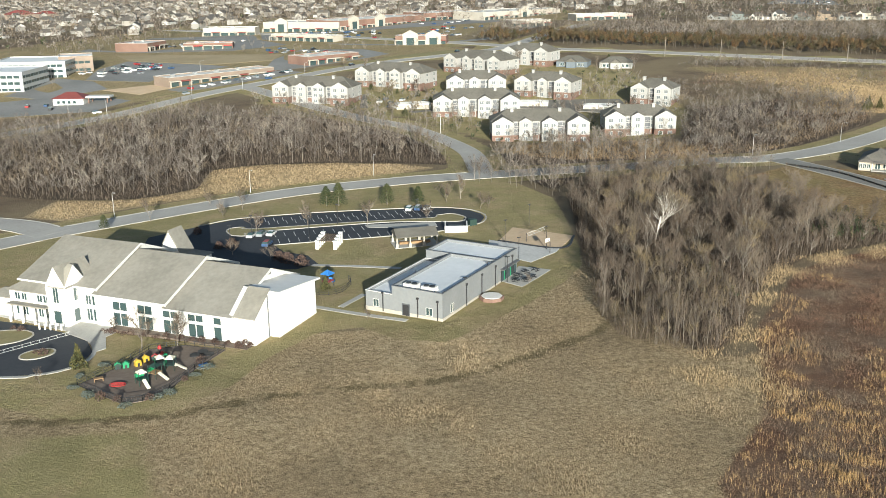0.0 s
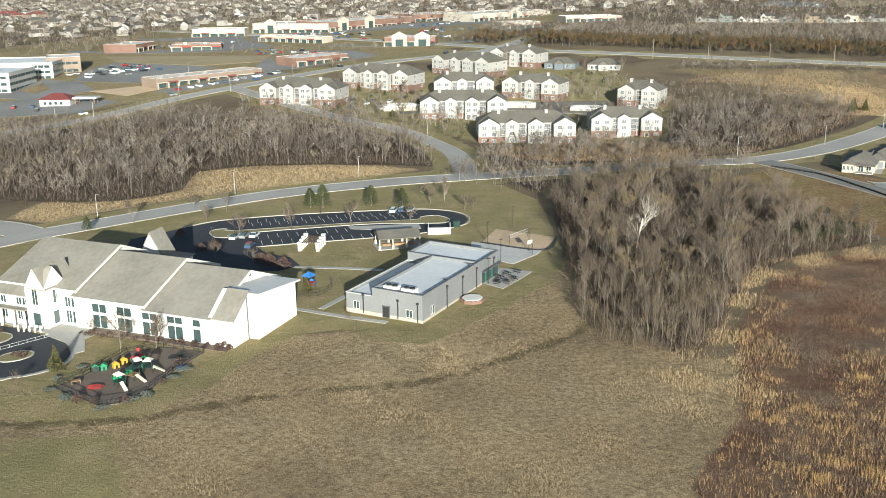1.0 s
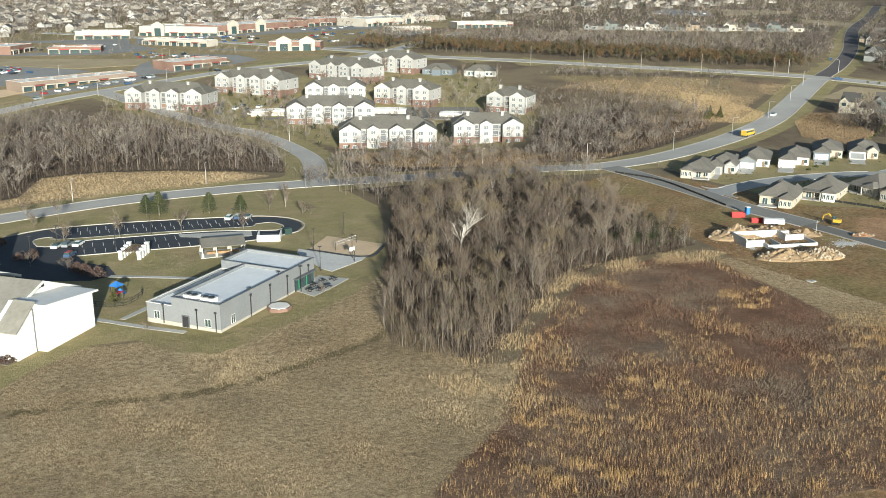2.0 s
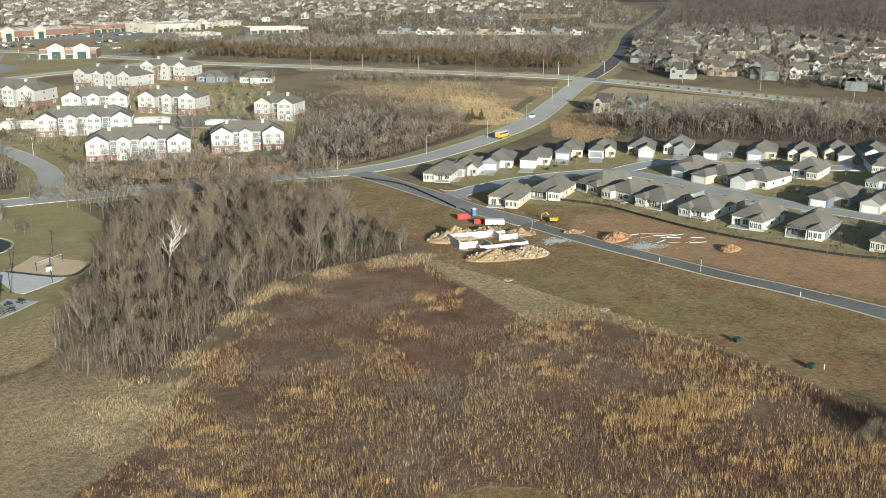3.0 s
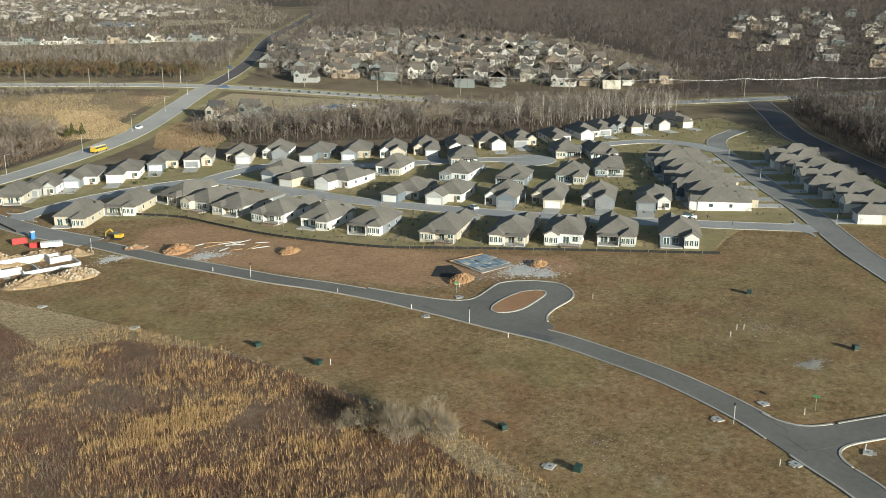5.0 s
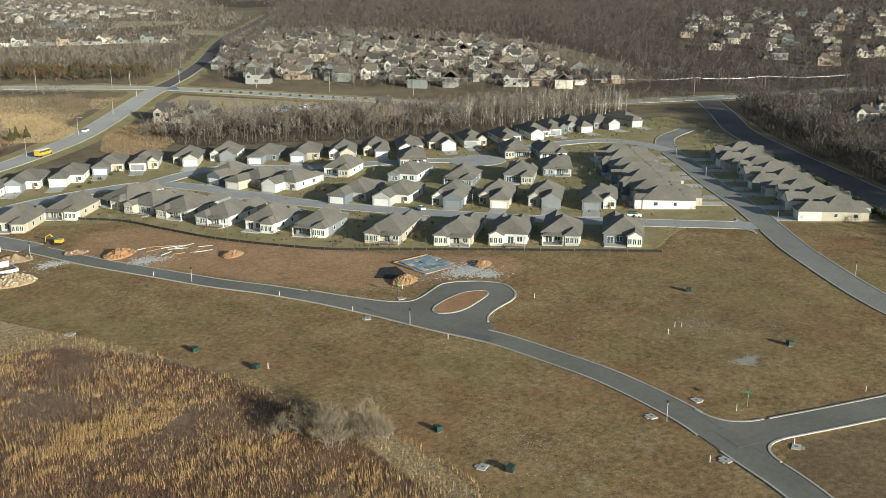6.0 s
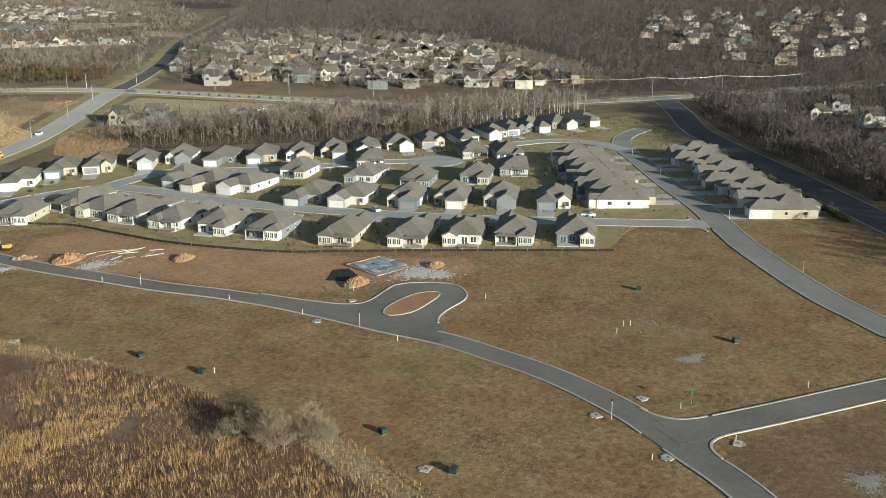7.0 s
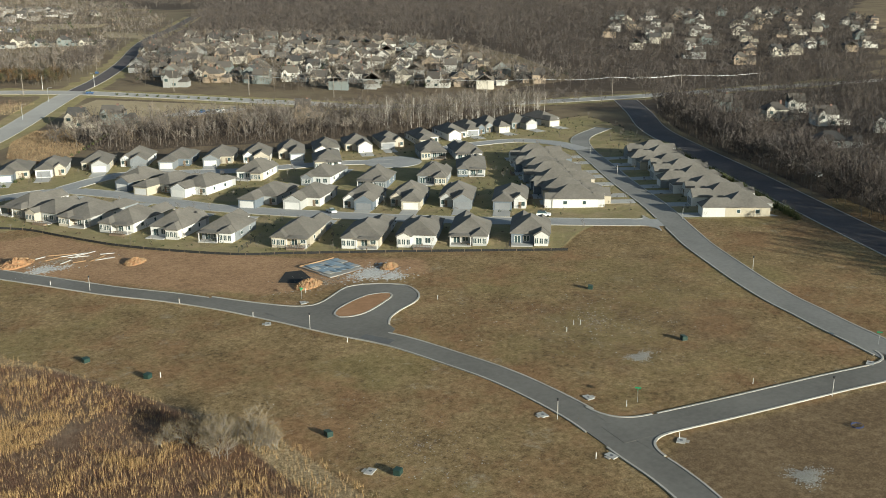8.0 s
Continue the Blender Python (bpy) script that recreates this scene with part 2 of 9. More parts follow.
    plot_clay = ramp(nt, specks, [(0.38, (0.2, 0.115, 0.063)), (0.63, (0.48, 0.305, 0.175))])
    # a darker soil tone for the south corner and part of the east field
    damp = ramp(nt, specks, [(0.34, (0.08, 0.052, 0.029)), (0.5, (0.17, 0.117, 0.066)), (0.66, (0.32, 0.235, 0.137))])
    marsh = blend(nt, ramp(nt, noise_node(nt, 0.035, 5, at, 0.7), [(0.45, (0, 0, 0)), (0.6, (0.8,) * 3)]), marsh, ramp(nt, mixed, [(0.3, (0.085, 0.06, 0.043)), (0.7, (0.26, 0.195, 0.135))]))
    col = scrub
    litter = ramp(nt, mixed, [(0.3, (0.05, 0.038, 0.03)), (0.5, (0.085, 0.065, 0.05)), (0.7, (0.135, 0.105, 0.078))])
    # denser dark grass of the ditch, with the ditch's shade put into the tone
    swale = ramp(nt, close, [(0.3, (0.085, 0.066, 0.035)), (0.7, (0.2, 0.155, 0.085))])
    masks = {}
    for name, tone in (("litter", litter), ("meadow", meadow), ("lawn", lawn), ("swale", swale), ("marsh", marsh), ("graded", soil), ("damp", damp), ("clay", plot_clay)):
        masks[name] = weight(name, 1.0 if name == "swale" else 0.35)
        col = blend(nt, masks[name], col, tone)
    nt.links.new(col, b.inputs["Base Color"])
    h = maths(nt, "MULTIPLY_ADD", noise_node(nt, 0.5, 5, at, 0.7), 1.0, maths(nt, "MULTIPLY", noise_node(nt, 2.2, 4, at), 0.4))
    h = maths(nt, "MULTIPLY_ADD", maths(nt, "MULTIPLY", noise_node(nt, 1.1, 5, at, 0.75), masks["meadow"]), 0.9, h)
    h = maths(nt, "MULTIPLY", h, maths(nt, "MULTIPLY_ADD", masks["graded"], -0.5, 1.0))
    h = maths(nt, "MULTIPLY_ADD", noise_node(nt, 2.6, 5, at, 0.8), 0.42, h)
    relief(nt, b, h, 0.7, 0.6)
    return m


M["ground"] = ground_material()


# ---- lie of the land ----
def soft_step(u):
    return np.logaddexp(0.0, u)


def lie(x, y):
    return (0.197 + 0.0198 * x - 0.0037 * y + 3.804 * soft_step((y - 403.0) / 51.4) - 6.462 * soft_step((y - 686.0) / 102.9)
            - 7.7 * np.exp(-((x - 77.0) ** 2 + (y - 476.0) ** 2) / 6208.0))


def ground_z(x, y):
    return float(lie(np.float64(x), np.float64(y)))


def inside(poly, x, y):
    hit = np.zeros(np.shape(x), bool)
    for (ax, ay), (bx, by) in zip(poly, poly[1:] + poly[:1]):
        if ay == by:
            continue
        hit ^= ((ay > y) != (by > y)) & (x < (bx - ax) * (y - ay) / (by - ay) + ax)
    return hit


def edge_gap(poly, x, y):
    d = np.full(np.shape(x), 1e9)
    for (ax, ay), (bx, by) in zip(poly, poly[1:] + poly[:1]):
        ex, ey = bx - ax, by - ay
        u = np.clip(((x - ax) * ex + (y - ay) * ey) / (ex * ex + ey * ey + 1e-9), 0, 1)
        d = np.minimum(d, np.hypot(x - ax - u * ex, y - ay - u * ey))
    return d


def weight_in(poly, x, y, soft=6.0):
    d = edge_gap(poly, x, y) * np.where(inside(poly, x, y), 1, -1)
    return np.clip(0.5 + d / (2 * soft), 0, 1)


LAWN = [(-83.1, 162.9), (-67.7, 156.0), (-51.4, 156.9), (-42.0, 168.0), (-37.7, 180.9), (-28.3, 196.3), (-18.9, 198.9), (-11.1, 191.1), (0.0, 188.6), (6.9, 196.3), (18.0, 210.0), (29.1, 226.3), (35.1, 239.1), (36.9, 257.1), (36.9, 295.7), (36.0, 315.4), (25.7, 339.4), (0.0, 342.9), (-51.4, 324.0), (-107.1, 287.1), (-150.0, 257.1), (-171.4, 162.9)]
VERGE = [(-162.9, 257.1), (-107.1, 312.9), (-51.4, 347.1), (0.0, 363.4), (0.0, 341.1), (-51.4, 322.3), (-107.1, 282.9), (-162.9, 231.4)]
LOW_LAWN = [(-128.6, 150.9), (-53.1, 150.9), (-44.6, 128.6), (-34.3, 102.9), (-17.1, 85.7), (-128.6, 51.4)]
MEADOW = [(-171.4, 167.1), (-51.4, 171.4), (-37.7, 195.4), (0.0, 198.9), (34.3, 241.7), (39.4, 257.1), (37.7, 214.3), (51.4, 176.6), (61.7, 176.6), (54.9, 150.0), (41.1, 128.6), (39.4, 94.3), (17.1, 51.4), (-171.4, 34.3)]
MARGIN = [(125.1, 243.4), (133.7, 240.0), (148.3, 205.7), (159.4, 186.0), (169.7, 162.9), (177.4, 138.0), (188.6, 109.7), (189.4, 82.3), (189.4, 51.4), (175.7, 51.4), (181.7, 94.3), (180.9, 126.0), (174.9, 145.7), (166.3, 165.4), (152.6, 182.6), (134.6, 187.7), (130.3, 207.4)]
MARSH = [(65.1, 190.3), (85.7, 226.3), (96.0, 236.6), (115.7, 246.0), (126.0, 238.3), (132.9, 205.7), (137.1, 187.7), (152.6, 184.3), (167.1, 166.3), (175.7, 145.7), (180.0, 126.0), (181.7, 108.9), (181.7, 94.3), (183.4, 82.3), (175.7, 51.4), (128.6, 25.7), (41.1, 77.1), (40.3, 128.6), (54.0, 150.0), (60.9, 173.1)]
GRADED = [(131.1, 237.4), (158.6, 186.0), (169.7, 162.9), (177.4, 138.0), (187.7, 109.7), (187.7, 82.3), (184.3, 25.7), (257.1, -34.3), (360.0, 34.3), (420.0, 137.1), (371.1, 143.1), (356.0, 156.0), (341.0, 169.0), (324.0, 166.0), (307.0, 157.0), (270.0, 186.9), (247.7, 204.9), (234.9, 215.1), (222.9, 232.3), (212.6, 249.4), (204.9, 270.0), (198.0, 287.1), (175.7, 295.7), (154.3, 334.3), (135.4, 360.0), (104.6, 336.0), (120.0, 282.9), (128.6, 254.6)]
YARDS = [(145.7, 366.9), (218.6, 382.3), (265.7, 372.0), (317.1, 349.7), (411.4, 332.6), (501.4, 327.4), (469.7, 257.1), (390.0, 128.6), (352.0, 158.0), (340.0, 166.0), (324.0, 163.0), (308.0, 156.0), (270.0, 186.9), (247.7, 204.9), (234.9, 215.1), (212.6, 249.4), (198.0, 287.1), (175.7, 295.7), (158.6, 334.3)]
FIELD_EAST = [(238, 76), (298, 62), (330, 125), (350, 152), (322, 160), (285, 140), (252, 138), (238, 112)]
DARK_SOIL = [(231, 60), (240, 63), (285, 50), (296, 38), (280, 0), (215, 0), (222, 44)]
DIRT = [(90, 112), (94, 118), (100, 120.5), (106, 121), (112, 119.6), (117, 115), (115, 108), (98, 106)]
CLAY = [(168.0, 248.6), (184.3, 278.6), (202.3, 276.0), (214.3, 244.3), (248.6, 198.9), (272.6, 175.7), (265.7, 162.9), (244.3, 171.4), (224.6, 175.7), (205.7, 198.9), (190.3, 224.6)]


def span(breaks):
    out = []
    for lo, hi, step in breaks:
        out += list(np.arange(lo, hi, step))
    return np.array(out + [breaks[-1][1]])


gx = span([(-4200, -700, 90), (-700, -180, 13), (-180, 380, 2.6), (380, 700, 6), (700, 4600, 90)])
gy = span([(-1200, -40, 60), (-40, 40, 6), (40, 340, 2.6), (340, 600, 6), (600, 1300, 20), (1300, 4700, 90)])
GX, GY = np.meshgrid(gx, gy)
GZ = lie(GX, GY)
wm, wr = weight_in(MEADOW, GX, GY, 8.0), weight_in(MARSH, GX, GY, 5.0)
roll = 0.35 * np.sin(GX / 9.1 + 0.8 * np.sin(GY / 13.0)) * np.sin(GY / 7.7) + 0.2 * np.sin(GX / 3.7 + GY / 5.1)
GZ = GZ + roll * np.maximum(wm * (GY < 190), wr) * 0.6
rows_n, cols_n = GX.shape
cell = np.arange((rows_n - 1) * cols_n).reshape(rows_n - 1, cols_n)[:, :-1].ravel()
quads = np.stack([cell, cell + 1, cell + 1 + cols_n, cell + cols_n], 1)


def raw_mesh(name, verts, faces, per):
    """A mesh from arrays, all faces with the same number of corners."""
    me = bpy.data.meshes.new(name)
    me.vertices.add(len(verts))
    me.vertices.foreach_set("co", np.ascontiguousarray(verts, np.float32).ravel())
    me.loops.add(faces.size)
    me.loops.foreach_set("vertex_index", np.ascontiguousarray(faces, np.int32).ravel())
    me.polygons.add(len(faces))
    me.polygons.foreach_set("loop_start", np.arange(0, faces.size, per, dtype=np.int32))
    me.polygons.foreach_set("loop_total", np.full(len(faces), per, np.int32))
    me.update(calc_edges=True)
    return me


# ---- builders ----
class Shape:
    """Collects solids into one mesh; every call may name a material slot."""

    def __init__(self):
        self.v, self.f, self.m = [], [], []

    def add(self, verts, faces, slot=0):
        k = len(self.v)
        self.v += [tuple(p) for p in verts]
        self.f += [[k + i for i in face] for face in faces]
        self.m += [slot] * len(faces)
        return self

    def box(self, x0, x1, y0, y1, z0, z1, slot=0):
        v = [(x, y, z) for z in (z0, z1) for x, y in ((x0, y0), (x1, y0), (x1, y1), (x0, y1))]
        return self.add(v, [(3, 2, 1, 0), (4, 5, 6, 7), (0, 1, 5, 4), (1, 2, 6, 5), (2, 3, 7, 6), (3, 0, 4, 7)], slot)

    def prism(self, poly, z0, z1, slot=0):
        n = len(poly)
        v = [(x, y, z0) for x, y in poly] + [(x, y, z1) for x, y in poly]
        return self.add(v, [list(range(n))[::-1], list(range(n, 2 * n))] + [(i, (i + 1) % n, n + (i + 1) % n, n + i) for i in range(n)], slot)

    def cyl(self, x, y, r, z0, z1, n=8, r1=None, slot=0):
        r1 = r if r1 is None else r1
        a = [2 * math.pi * i / n for i in range(n)]
        v = [(x + r * math.cos(t), y + r * math.sin(t), z0) for t in a] + [(x + r1 * math.cos(t), y + r1 * math.sin(t), z1) for t in a]
        return self.add(v, [list(range(n))[::-1], list(range(n, 2 * n))] + [(i, (i + 1) % n, n + (i + 1) % n, n + i) for i in range(n)], slot)

    def roof(self, x0, x1, y0, y1, z, pitch, over=0.45, lip=0.2, hip=(1, 1), along=None, slot=0):
        """A pitched roof with a fascia; hip holds, for either end of the ridge, 1 for a hip and 0 for a gable."""
        along = along or ("y" if y1 - y0 >= x1 - x0 else "x")
        e0, e1 = [over if q else -0.1 for q in hip]
        ex, ey = ((over, over), (e0, e1)) if along == "y" else ((e0, e1), (over, over))
        x0, x1, y0, y1 = x0 - ex[0], x1 + ex[1], y0 - ey[0], y1 + ey[1]
        half = (x1 - x0 if along == "y" else y1 - y0) / 2
        top = z + lip + half * pitch
        b = [(x0, y0), (x1, y0), (x1, y1), (x0, y1)]
        if along == "y":
            c = (x0 + x1) / 2
            ridge = [(c, y0 + half * hip[0], top), (c, y1 - half * hip[1], top)]
            planes = [(4, 5, 8), (5, 6, 9, 8), (6, 7, 9), (7, 4, 8, 9)]
        else:
            c = (y0 + y1) / 2
            ridge = [(x0 + half * hip[0], c, top), (x1 - half * hip[1], c, top)]
            planes = [(4, 5, 9, 8), (5, 6, 9), (6, 7, 8, 9), (7, 4, 8)]
        v = [(x, y, z) for x, y in b] + [(x, y, z + lip) for x, y in b] + ridge
        return self.add(v, [(3, 2, 1, 0), (0, 1, 5, 4), (1, 2, 6, 5), (2, 3, 7, 6), (3, 0, 4, 7)] + planes, slot)

    def gable(self, x0, x1, y, z, pitch, thick=0.15, slot=0):
        """The triangle of wall under a gable that faces along y."""
        c, top = (x0 + x1) / 2, z + (x1 - x0) / 2 * pitch
        v = [(x0, y, z), (x1, y, z), (c, y, top), (x0, y + thick, z), (x1, y + thick, z), (c, y + thick, top)]
        return self.add(v, [(0, 1, 2), (5, 4, 3), (0, 3, 4, 1), (1, 4, 5, 2), (2, 5, 3, 0)], slot)

    def tube(self, pts, radii, n=5, slot=0):
        rings = []
        for i, p in enumerate(pts):
            a, b = Vector(pts[max(i - 1, 0)]), Vector(pts[min(i + 1, len(pts) - 1)])
            d = (b - a).normalized()
            s = d.cross(Vector((0.3, 0.9, 0.2))).normalized()
            u = s.cross(d)
            rings.append([Vector(p) + radii[i] * (math.cos(6.2832 * k / n) * s + math.sin(6.2832 * k / n) * u) for k in range(n)])
        v = [q for r in rings for q in r]
        f = [(i * n + k, i * n + (k + 1) % n, (i + 1) * n + (k + 1) % n, (i + 1) * n + k) for i in range(len(pts) - 1) for k in range(n)]
        return self.add(v, f + [list(range(n))[::-1], list(range(len(v) - n, len(v)))], slot)

    def mesh(self, name):
        me = bpy.data.meshes.new(name)
        me.from_pydata(self.v, [], self.f)
        me.polygons.foreach_set("material_index", self.m)
        me.update()
        return me


def part(name, shape, mats, parent=None, label=""):
    me = shape.mesh(name) if isinstance(shape, Shape) else shape
    for m in (mats if isinstance(mats, (list, tuple)) else [mats]):
        me.materials.append(m if not isinstance(m, str) else M[m])
    ob = new(name, me)
    if parent is not None:
        ob.parent = parent
    if label:
        ob["label"] = label
    return ob


def thing(name, label, category, x=0.0, y=0.0, turn=0.0, group="", lift=0.0):
    ob = new(name)
    ob.empty_display_size = 0.5
    ob.matrix_basis = pose(x, y, ground_z(x, y) + lift, 0, 0, turn)
    return tagged(ob, label, category, group)


def stand(x, y, turn=0.0, lift=0.0, size=1.0):
    return pose(x, y, ground_z(x, y) + lift, 0, 0, turn) @ Matrix.Scale(size, 4)


def spline(pts, step=4.0):
    """Points at even steps along a smooth line through pts."""
    p = [np.array(q, float) for q in pts]
    p = [2 * p[0] - p[1]] + p + [2 * p[-1] - p[-2]]
    out = []
    for a, b, c, d in zip(p, p[1:], p[2:], p[3:]):
        n = max(2, int(np.linalg.norm(c - b) / step))
        for u in np.arange(n) / n:
            out.append(0.5 * (2 * b + (c - a) * u + (2 * a - 5 * b + 4 * c - d) * u * u + (3 * b - a - 3 * c + d) * u ** 3))
    return np.array(out + [p[-2]])


def ribbon(line, lo, hi, low, high):
    """A strip along a line from side offset lo to hi, from low to high over the ground, as a closed solid."""
    t = np.gradient(line, axis=0)
    t /= np.linalg.norm(t, axis=1)[:, None]
    side = np.stack([t[:, 1], -t[:, 0]], 1)
    s, n = Shape(), len(line)
    v = []
    for off, up in ((lo, high), (hi, high), (hi, low), (lo, low)):
        q = line + side * off
        z = lie(q[:, 0], q[:, 1]) + up
        v += list(zip(q[:, 0].tolist(), q[:, 1].tolist(), z.tolist()))
    f = [(k * n + i, k * n + i + 1, ((k + 1) % 4) * n + i + 1, ((k + 1) % 4) * n + i) for k in range(4) for i in range(n - 1)]
    f += [[0, n, 2 * n, 3 * n], [3 * n + n - 1, 2 * n + n - 1, 2 * n - 1, n - 1]]
    return s.add(v, f)


def draped(poly, low, high, slot=0):
    """A flat patch on the ground, cut into strips so that it follows the slope."""
    return Shape().add([(x, y, ground_z(x, y) + high) for x, y in poly] + [(x, y, ground_z(x, y) + low) for x, y in poly],
                       [list(range(len(poly)))] + [(i, len(poly) + i, len(poly) + (i + 1) % len(poly), (i + 1) % len(poly)) for i in range(len(poly))], slot)


ROAD_LINES = []


def road(name, pts, width, mat, label, kerbs=True, rise=0.1):
    line = spline(pts, 2.0)
    ob = tagged(part(name, ribbon(line, -width / 2, width / 2, -0.4, rise), mat), label, "road", kind="structure")
    ROAD_LINES.append((line, width, ob, rise, kerbs))
    return ob


PAVED = []


def lay_kerbs():
    """Kerbs along both sides of every road, left open where another road joins."""
    for line, width, ob, rise, kerbs in ROAD_LINES:
        if not kerbs:
            continue
        t = np.gradient(line, axis=0)
        t /= np.linalg.norm(t, axis=1)[:, None]
        for side in (-1, 1):
            edge = line + np.stack([t[:, 1], -t[:, 0]], 1) * side * (width / 2 + 0.2)
            keep = np.ones(len(edge), bool)
            for other, w, o, _, _ in ROAD_LINES:
                if o is not ob:
                    gap = np.min(np.hypot(edge[:, None, 0] - other[None, :, 0], edge[:, None, 1] - other[None, :, 1]), axis=1)
                    keep &= gap > w / 2 + 0.6
            for poly in PAVED:
                keep &= ~inside(poly, edge[:, 0], edge[:, 1])
            a, b = sorted((side * width / 2, side * (width / 2 + 0.38)))
            start = None
            for i in range(len(keep) + 1):
                if i < len(keep) and keep[i]:
                    start = i if start is None else start
                elif start is not None:
                    if i - start > 2:
                        part("kerb", ribbon(line[start:i], a, b, -0.4, rise + 0.08), "kerb", ob, "pale concrete kerb")
                    start = None


def fillet(p, da, wa, db, wb, r, owner, mat, rise=0.12):
    """The rounded corner between two roads that leave p in the directions da and db."""
    p, da, db = Vector(p), Vector(da).normalized(), Vector(db).normalized()
    na, nb = Vector((-da.y, da.x)), Vector((-db.y, db.x))
    na, nb = (na if na.dot(db) > 0 else -na), (nb if nb.dot(da) > 0 else -nb)
    a0, b0 = p + na * wa / 2, p + nb * wb / 2
    det = da.x * -db.y + db.x * da.y
    d = b0 - a0
    k = (d.x * -db.y + db.x * d.y) / det
    c = a0 + da * k
    arc = []
    for i in range(9):
        u = i / 8
        arc.append((1 - u) ** 2 * (c + da * r) + 2 * u * (1 - u) * c + u * u * (c + db * r))
    inner = c - (da + db).normalized() * 1.2
    poly = [tuple(inner)] + [tuple(q) for q in arc]
    PAVED.append([tuple(inner), tuple(c + da * (r - 0.6) + nb * 0), tuple(arc[4] + (arc[4] - c) * 0.3), tuple(c + db * (r - 0.6))])
    area = sum(x0 * y1 - x1 * y0 for (x0, y0), (x1, y1) in zip(poly, poly[1:] + poly[:1]))
    part("corner", draped(poly if area > 0 else poly[::-1], -0.4, rise), mat, owner)
    line = np.array([tuple(q) for q in arc])
    side = 1 if (line[1, 1] - line[0, 1]) * (line[4, 0] - c.x) - (line[1, 0] - line[0, 0]) * (line[4, 1] - c.y) > 0 else -1
    lo, hi = sorted((0.0, side * 0.45))
    part("kerb", ribbon(line, lo, hi, -0.4, rise + 0.08), "kerb", owner, "pale concrete kerb")


def disc(x, y, r, n=28, squash=1.0, turn=0.0):
    c, s = math.cos(radians(turn)), math.sin(radians(turn))
    out = []
    for k in range(n):
        a, b = r * math.cos(2 * math.pi * k / n), r * squash * math.sin(2 * math.pi * k / n)
        out.append((x + c * a - s * b, y + s * a + c * b))
    return out


# ---- roads ----
ARTERIAL = [(-222.9, 184.3), (-167.1, 244.3), (-128.6, 282.9), (-107.1, 300.0), (-75.4, 322.3), (-49.7, 336.9), (-18.0, 347.5), (2.6, 352.3), (51.4, 360.9), (100.1, 369.6), (125.3, 369.8), (151.3, 380.7), (176.3, 398.8), (201.8, 420.8), (229.6, 450.7), (257.5, 490.1), (294.2, 545.5), (313.0, 571.8)]
BEYOND = [(313.0, 571.8), (342.0, 610.3), (374.6, 661.7), (401.1, 708.9), (431.1, 768.0), (480.0, 857.1), (565.7, 994.3), (685.7, 1200.0)]
CROSS = [(-282.9, 1011.4), (-102.9, 865.7), (28.3, 754.3), (69.4, 714.9), (146.6, 670.3), (216.0, 628.3), (280.3, 591.4), (312.9, 567.4), (334.3, 545.1), (363.4, 511.7), (386.6, 483.4), (408.9, 456.9), (430.3, 429.4), (492.9, 391.7), (560.6, 363.4), (651.4, 334.3), (771.4, 291.4)]
SHOPS_ROAD = [(-360.0, 377.1), (-282.9, 420.0), (-216.0, 463.7), (-174.0, 504.9), (-142.3, 556.3), (-106.3, 598.3), (-51.4, 657.4), (13.7, 700.3), (44.6, 728.6), (81.4, 805.7), (128.6, 908.6)]
APT_ROAD = [(-120.0, 583.0), (-68.0, 511.5), (-38.6, 478.0), (-18.3, 461.3), (-2.0, 435.6), (10.1, 401.8), (14.0, 358.0)]
STREET_UPPER = [(128.6, 366.9), (137.3, 345.5), (147.4, 318.5), (154.4, 297.5), (160.6, 284.0), (166.5, 272.0)]
STREET_C = [(161.5, 282.0), (168.6, 266.0), (173.4, 254.0), (178.6, 241.8), (187.7, 223.6), (196.5, 206.0), (205.4, 191.3), (213.0, 175.7), (219.0, 159.6), (224.1, 144.3), (229.2, 130.6), (231.9, 115.5), (233.5, 103.0), (233.5, 92.0), (232.5, 80.5), (230.6, 72.0), (228.7, 64.0), (226.2, 53.5), (218.0, 30.0), (208.0, -17.1)]
STREET_D = [(230.6, 71.0), (237.0, 69.4), (244.2, 67.3), (252.0, 65.0), (264.0, 61.7), (277.8, 57.9), (288.0, 54.8), (300.0, 51.6)]
STREET_E = [(286.4, 30.3), (294.4, 46.3), (301.9, 63.3), (305.6, 73.3), (309.3, 82.1), (313.0, 91.4), (319.7, 104.1), (328.5, 118.7), (337.3, 132.8), (348.0, 147.3), (366.6, 172.3), (387.6, 204.3), (409.6, 235.3), (427.0, 260.0), (448.0, 281.0), (476.6, 293.1)]
STREET_G = [(350.6, 155.1), (329.1, 177.1), (305.1, 203.1), (282.0, 233.1), (258.9, 267.9), (248.6, 291.0), (238.3, 316.3), (224.6, 336.0), (201.4, 336.9), (175.7, 330.0), (150.9, 315.4)]
STREET_H = [(224.6, 336.0), (243.4, 345.4), (257.1, 347.1), (275.1, 335.1), (292.3, 323.6), (318.4, 313.7), (335.1, 306.0), (348.9, 294.9)]
STREET_K = [(426.0, 259.7), (428.6, 278.6), (421.7, 295.7), (402.9, 302.6), (383.1, 304.3)]
DARK_ROAD = [(562.0, 352.0), (528.0, 313.0), (490.0, 272.0), (458.0, 225.0), (430.0, 181.0), (400.0, 136.0), (383.0, 110.0), (368.0, 86.0), (334.0, 34.0), (291.4, -40.0)]
WEST_SIDE_ROAD = [(-122.0, 288.0), (-134.0, 297.5), (-148.0, 304.0), (-178.0, 314.0), (-215.0, 322.0)]
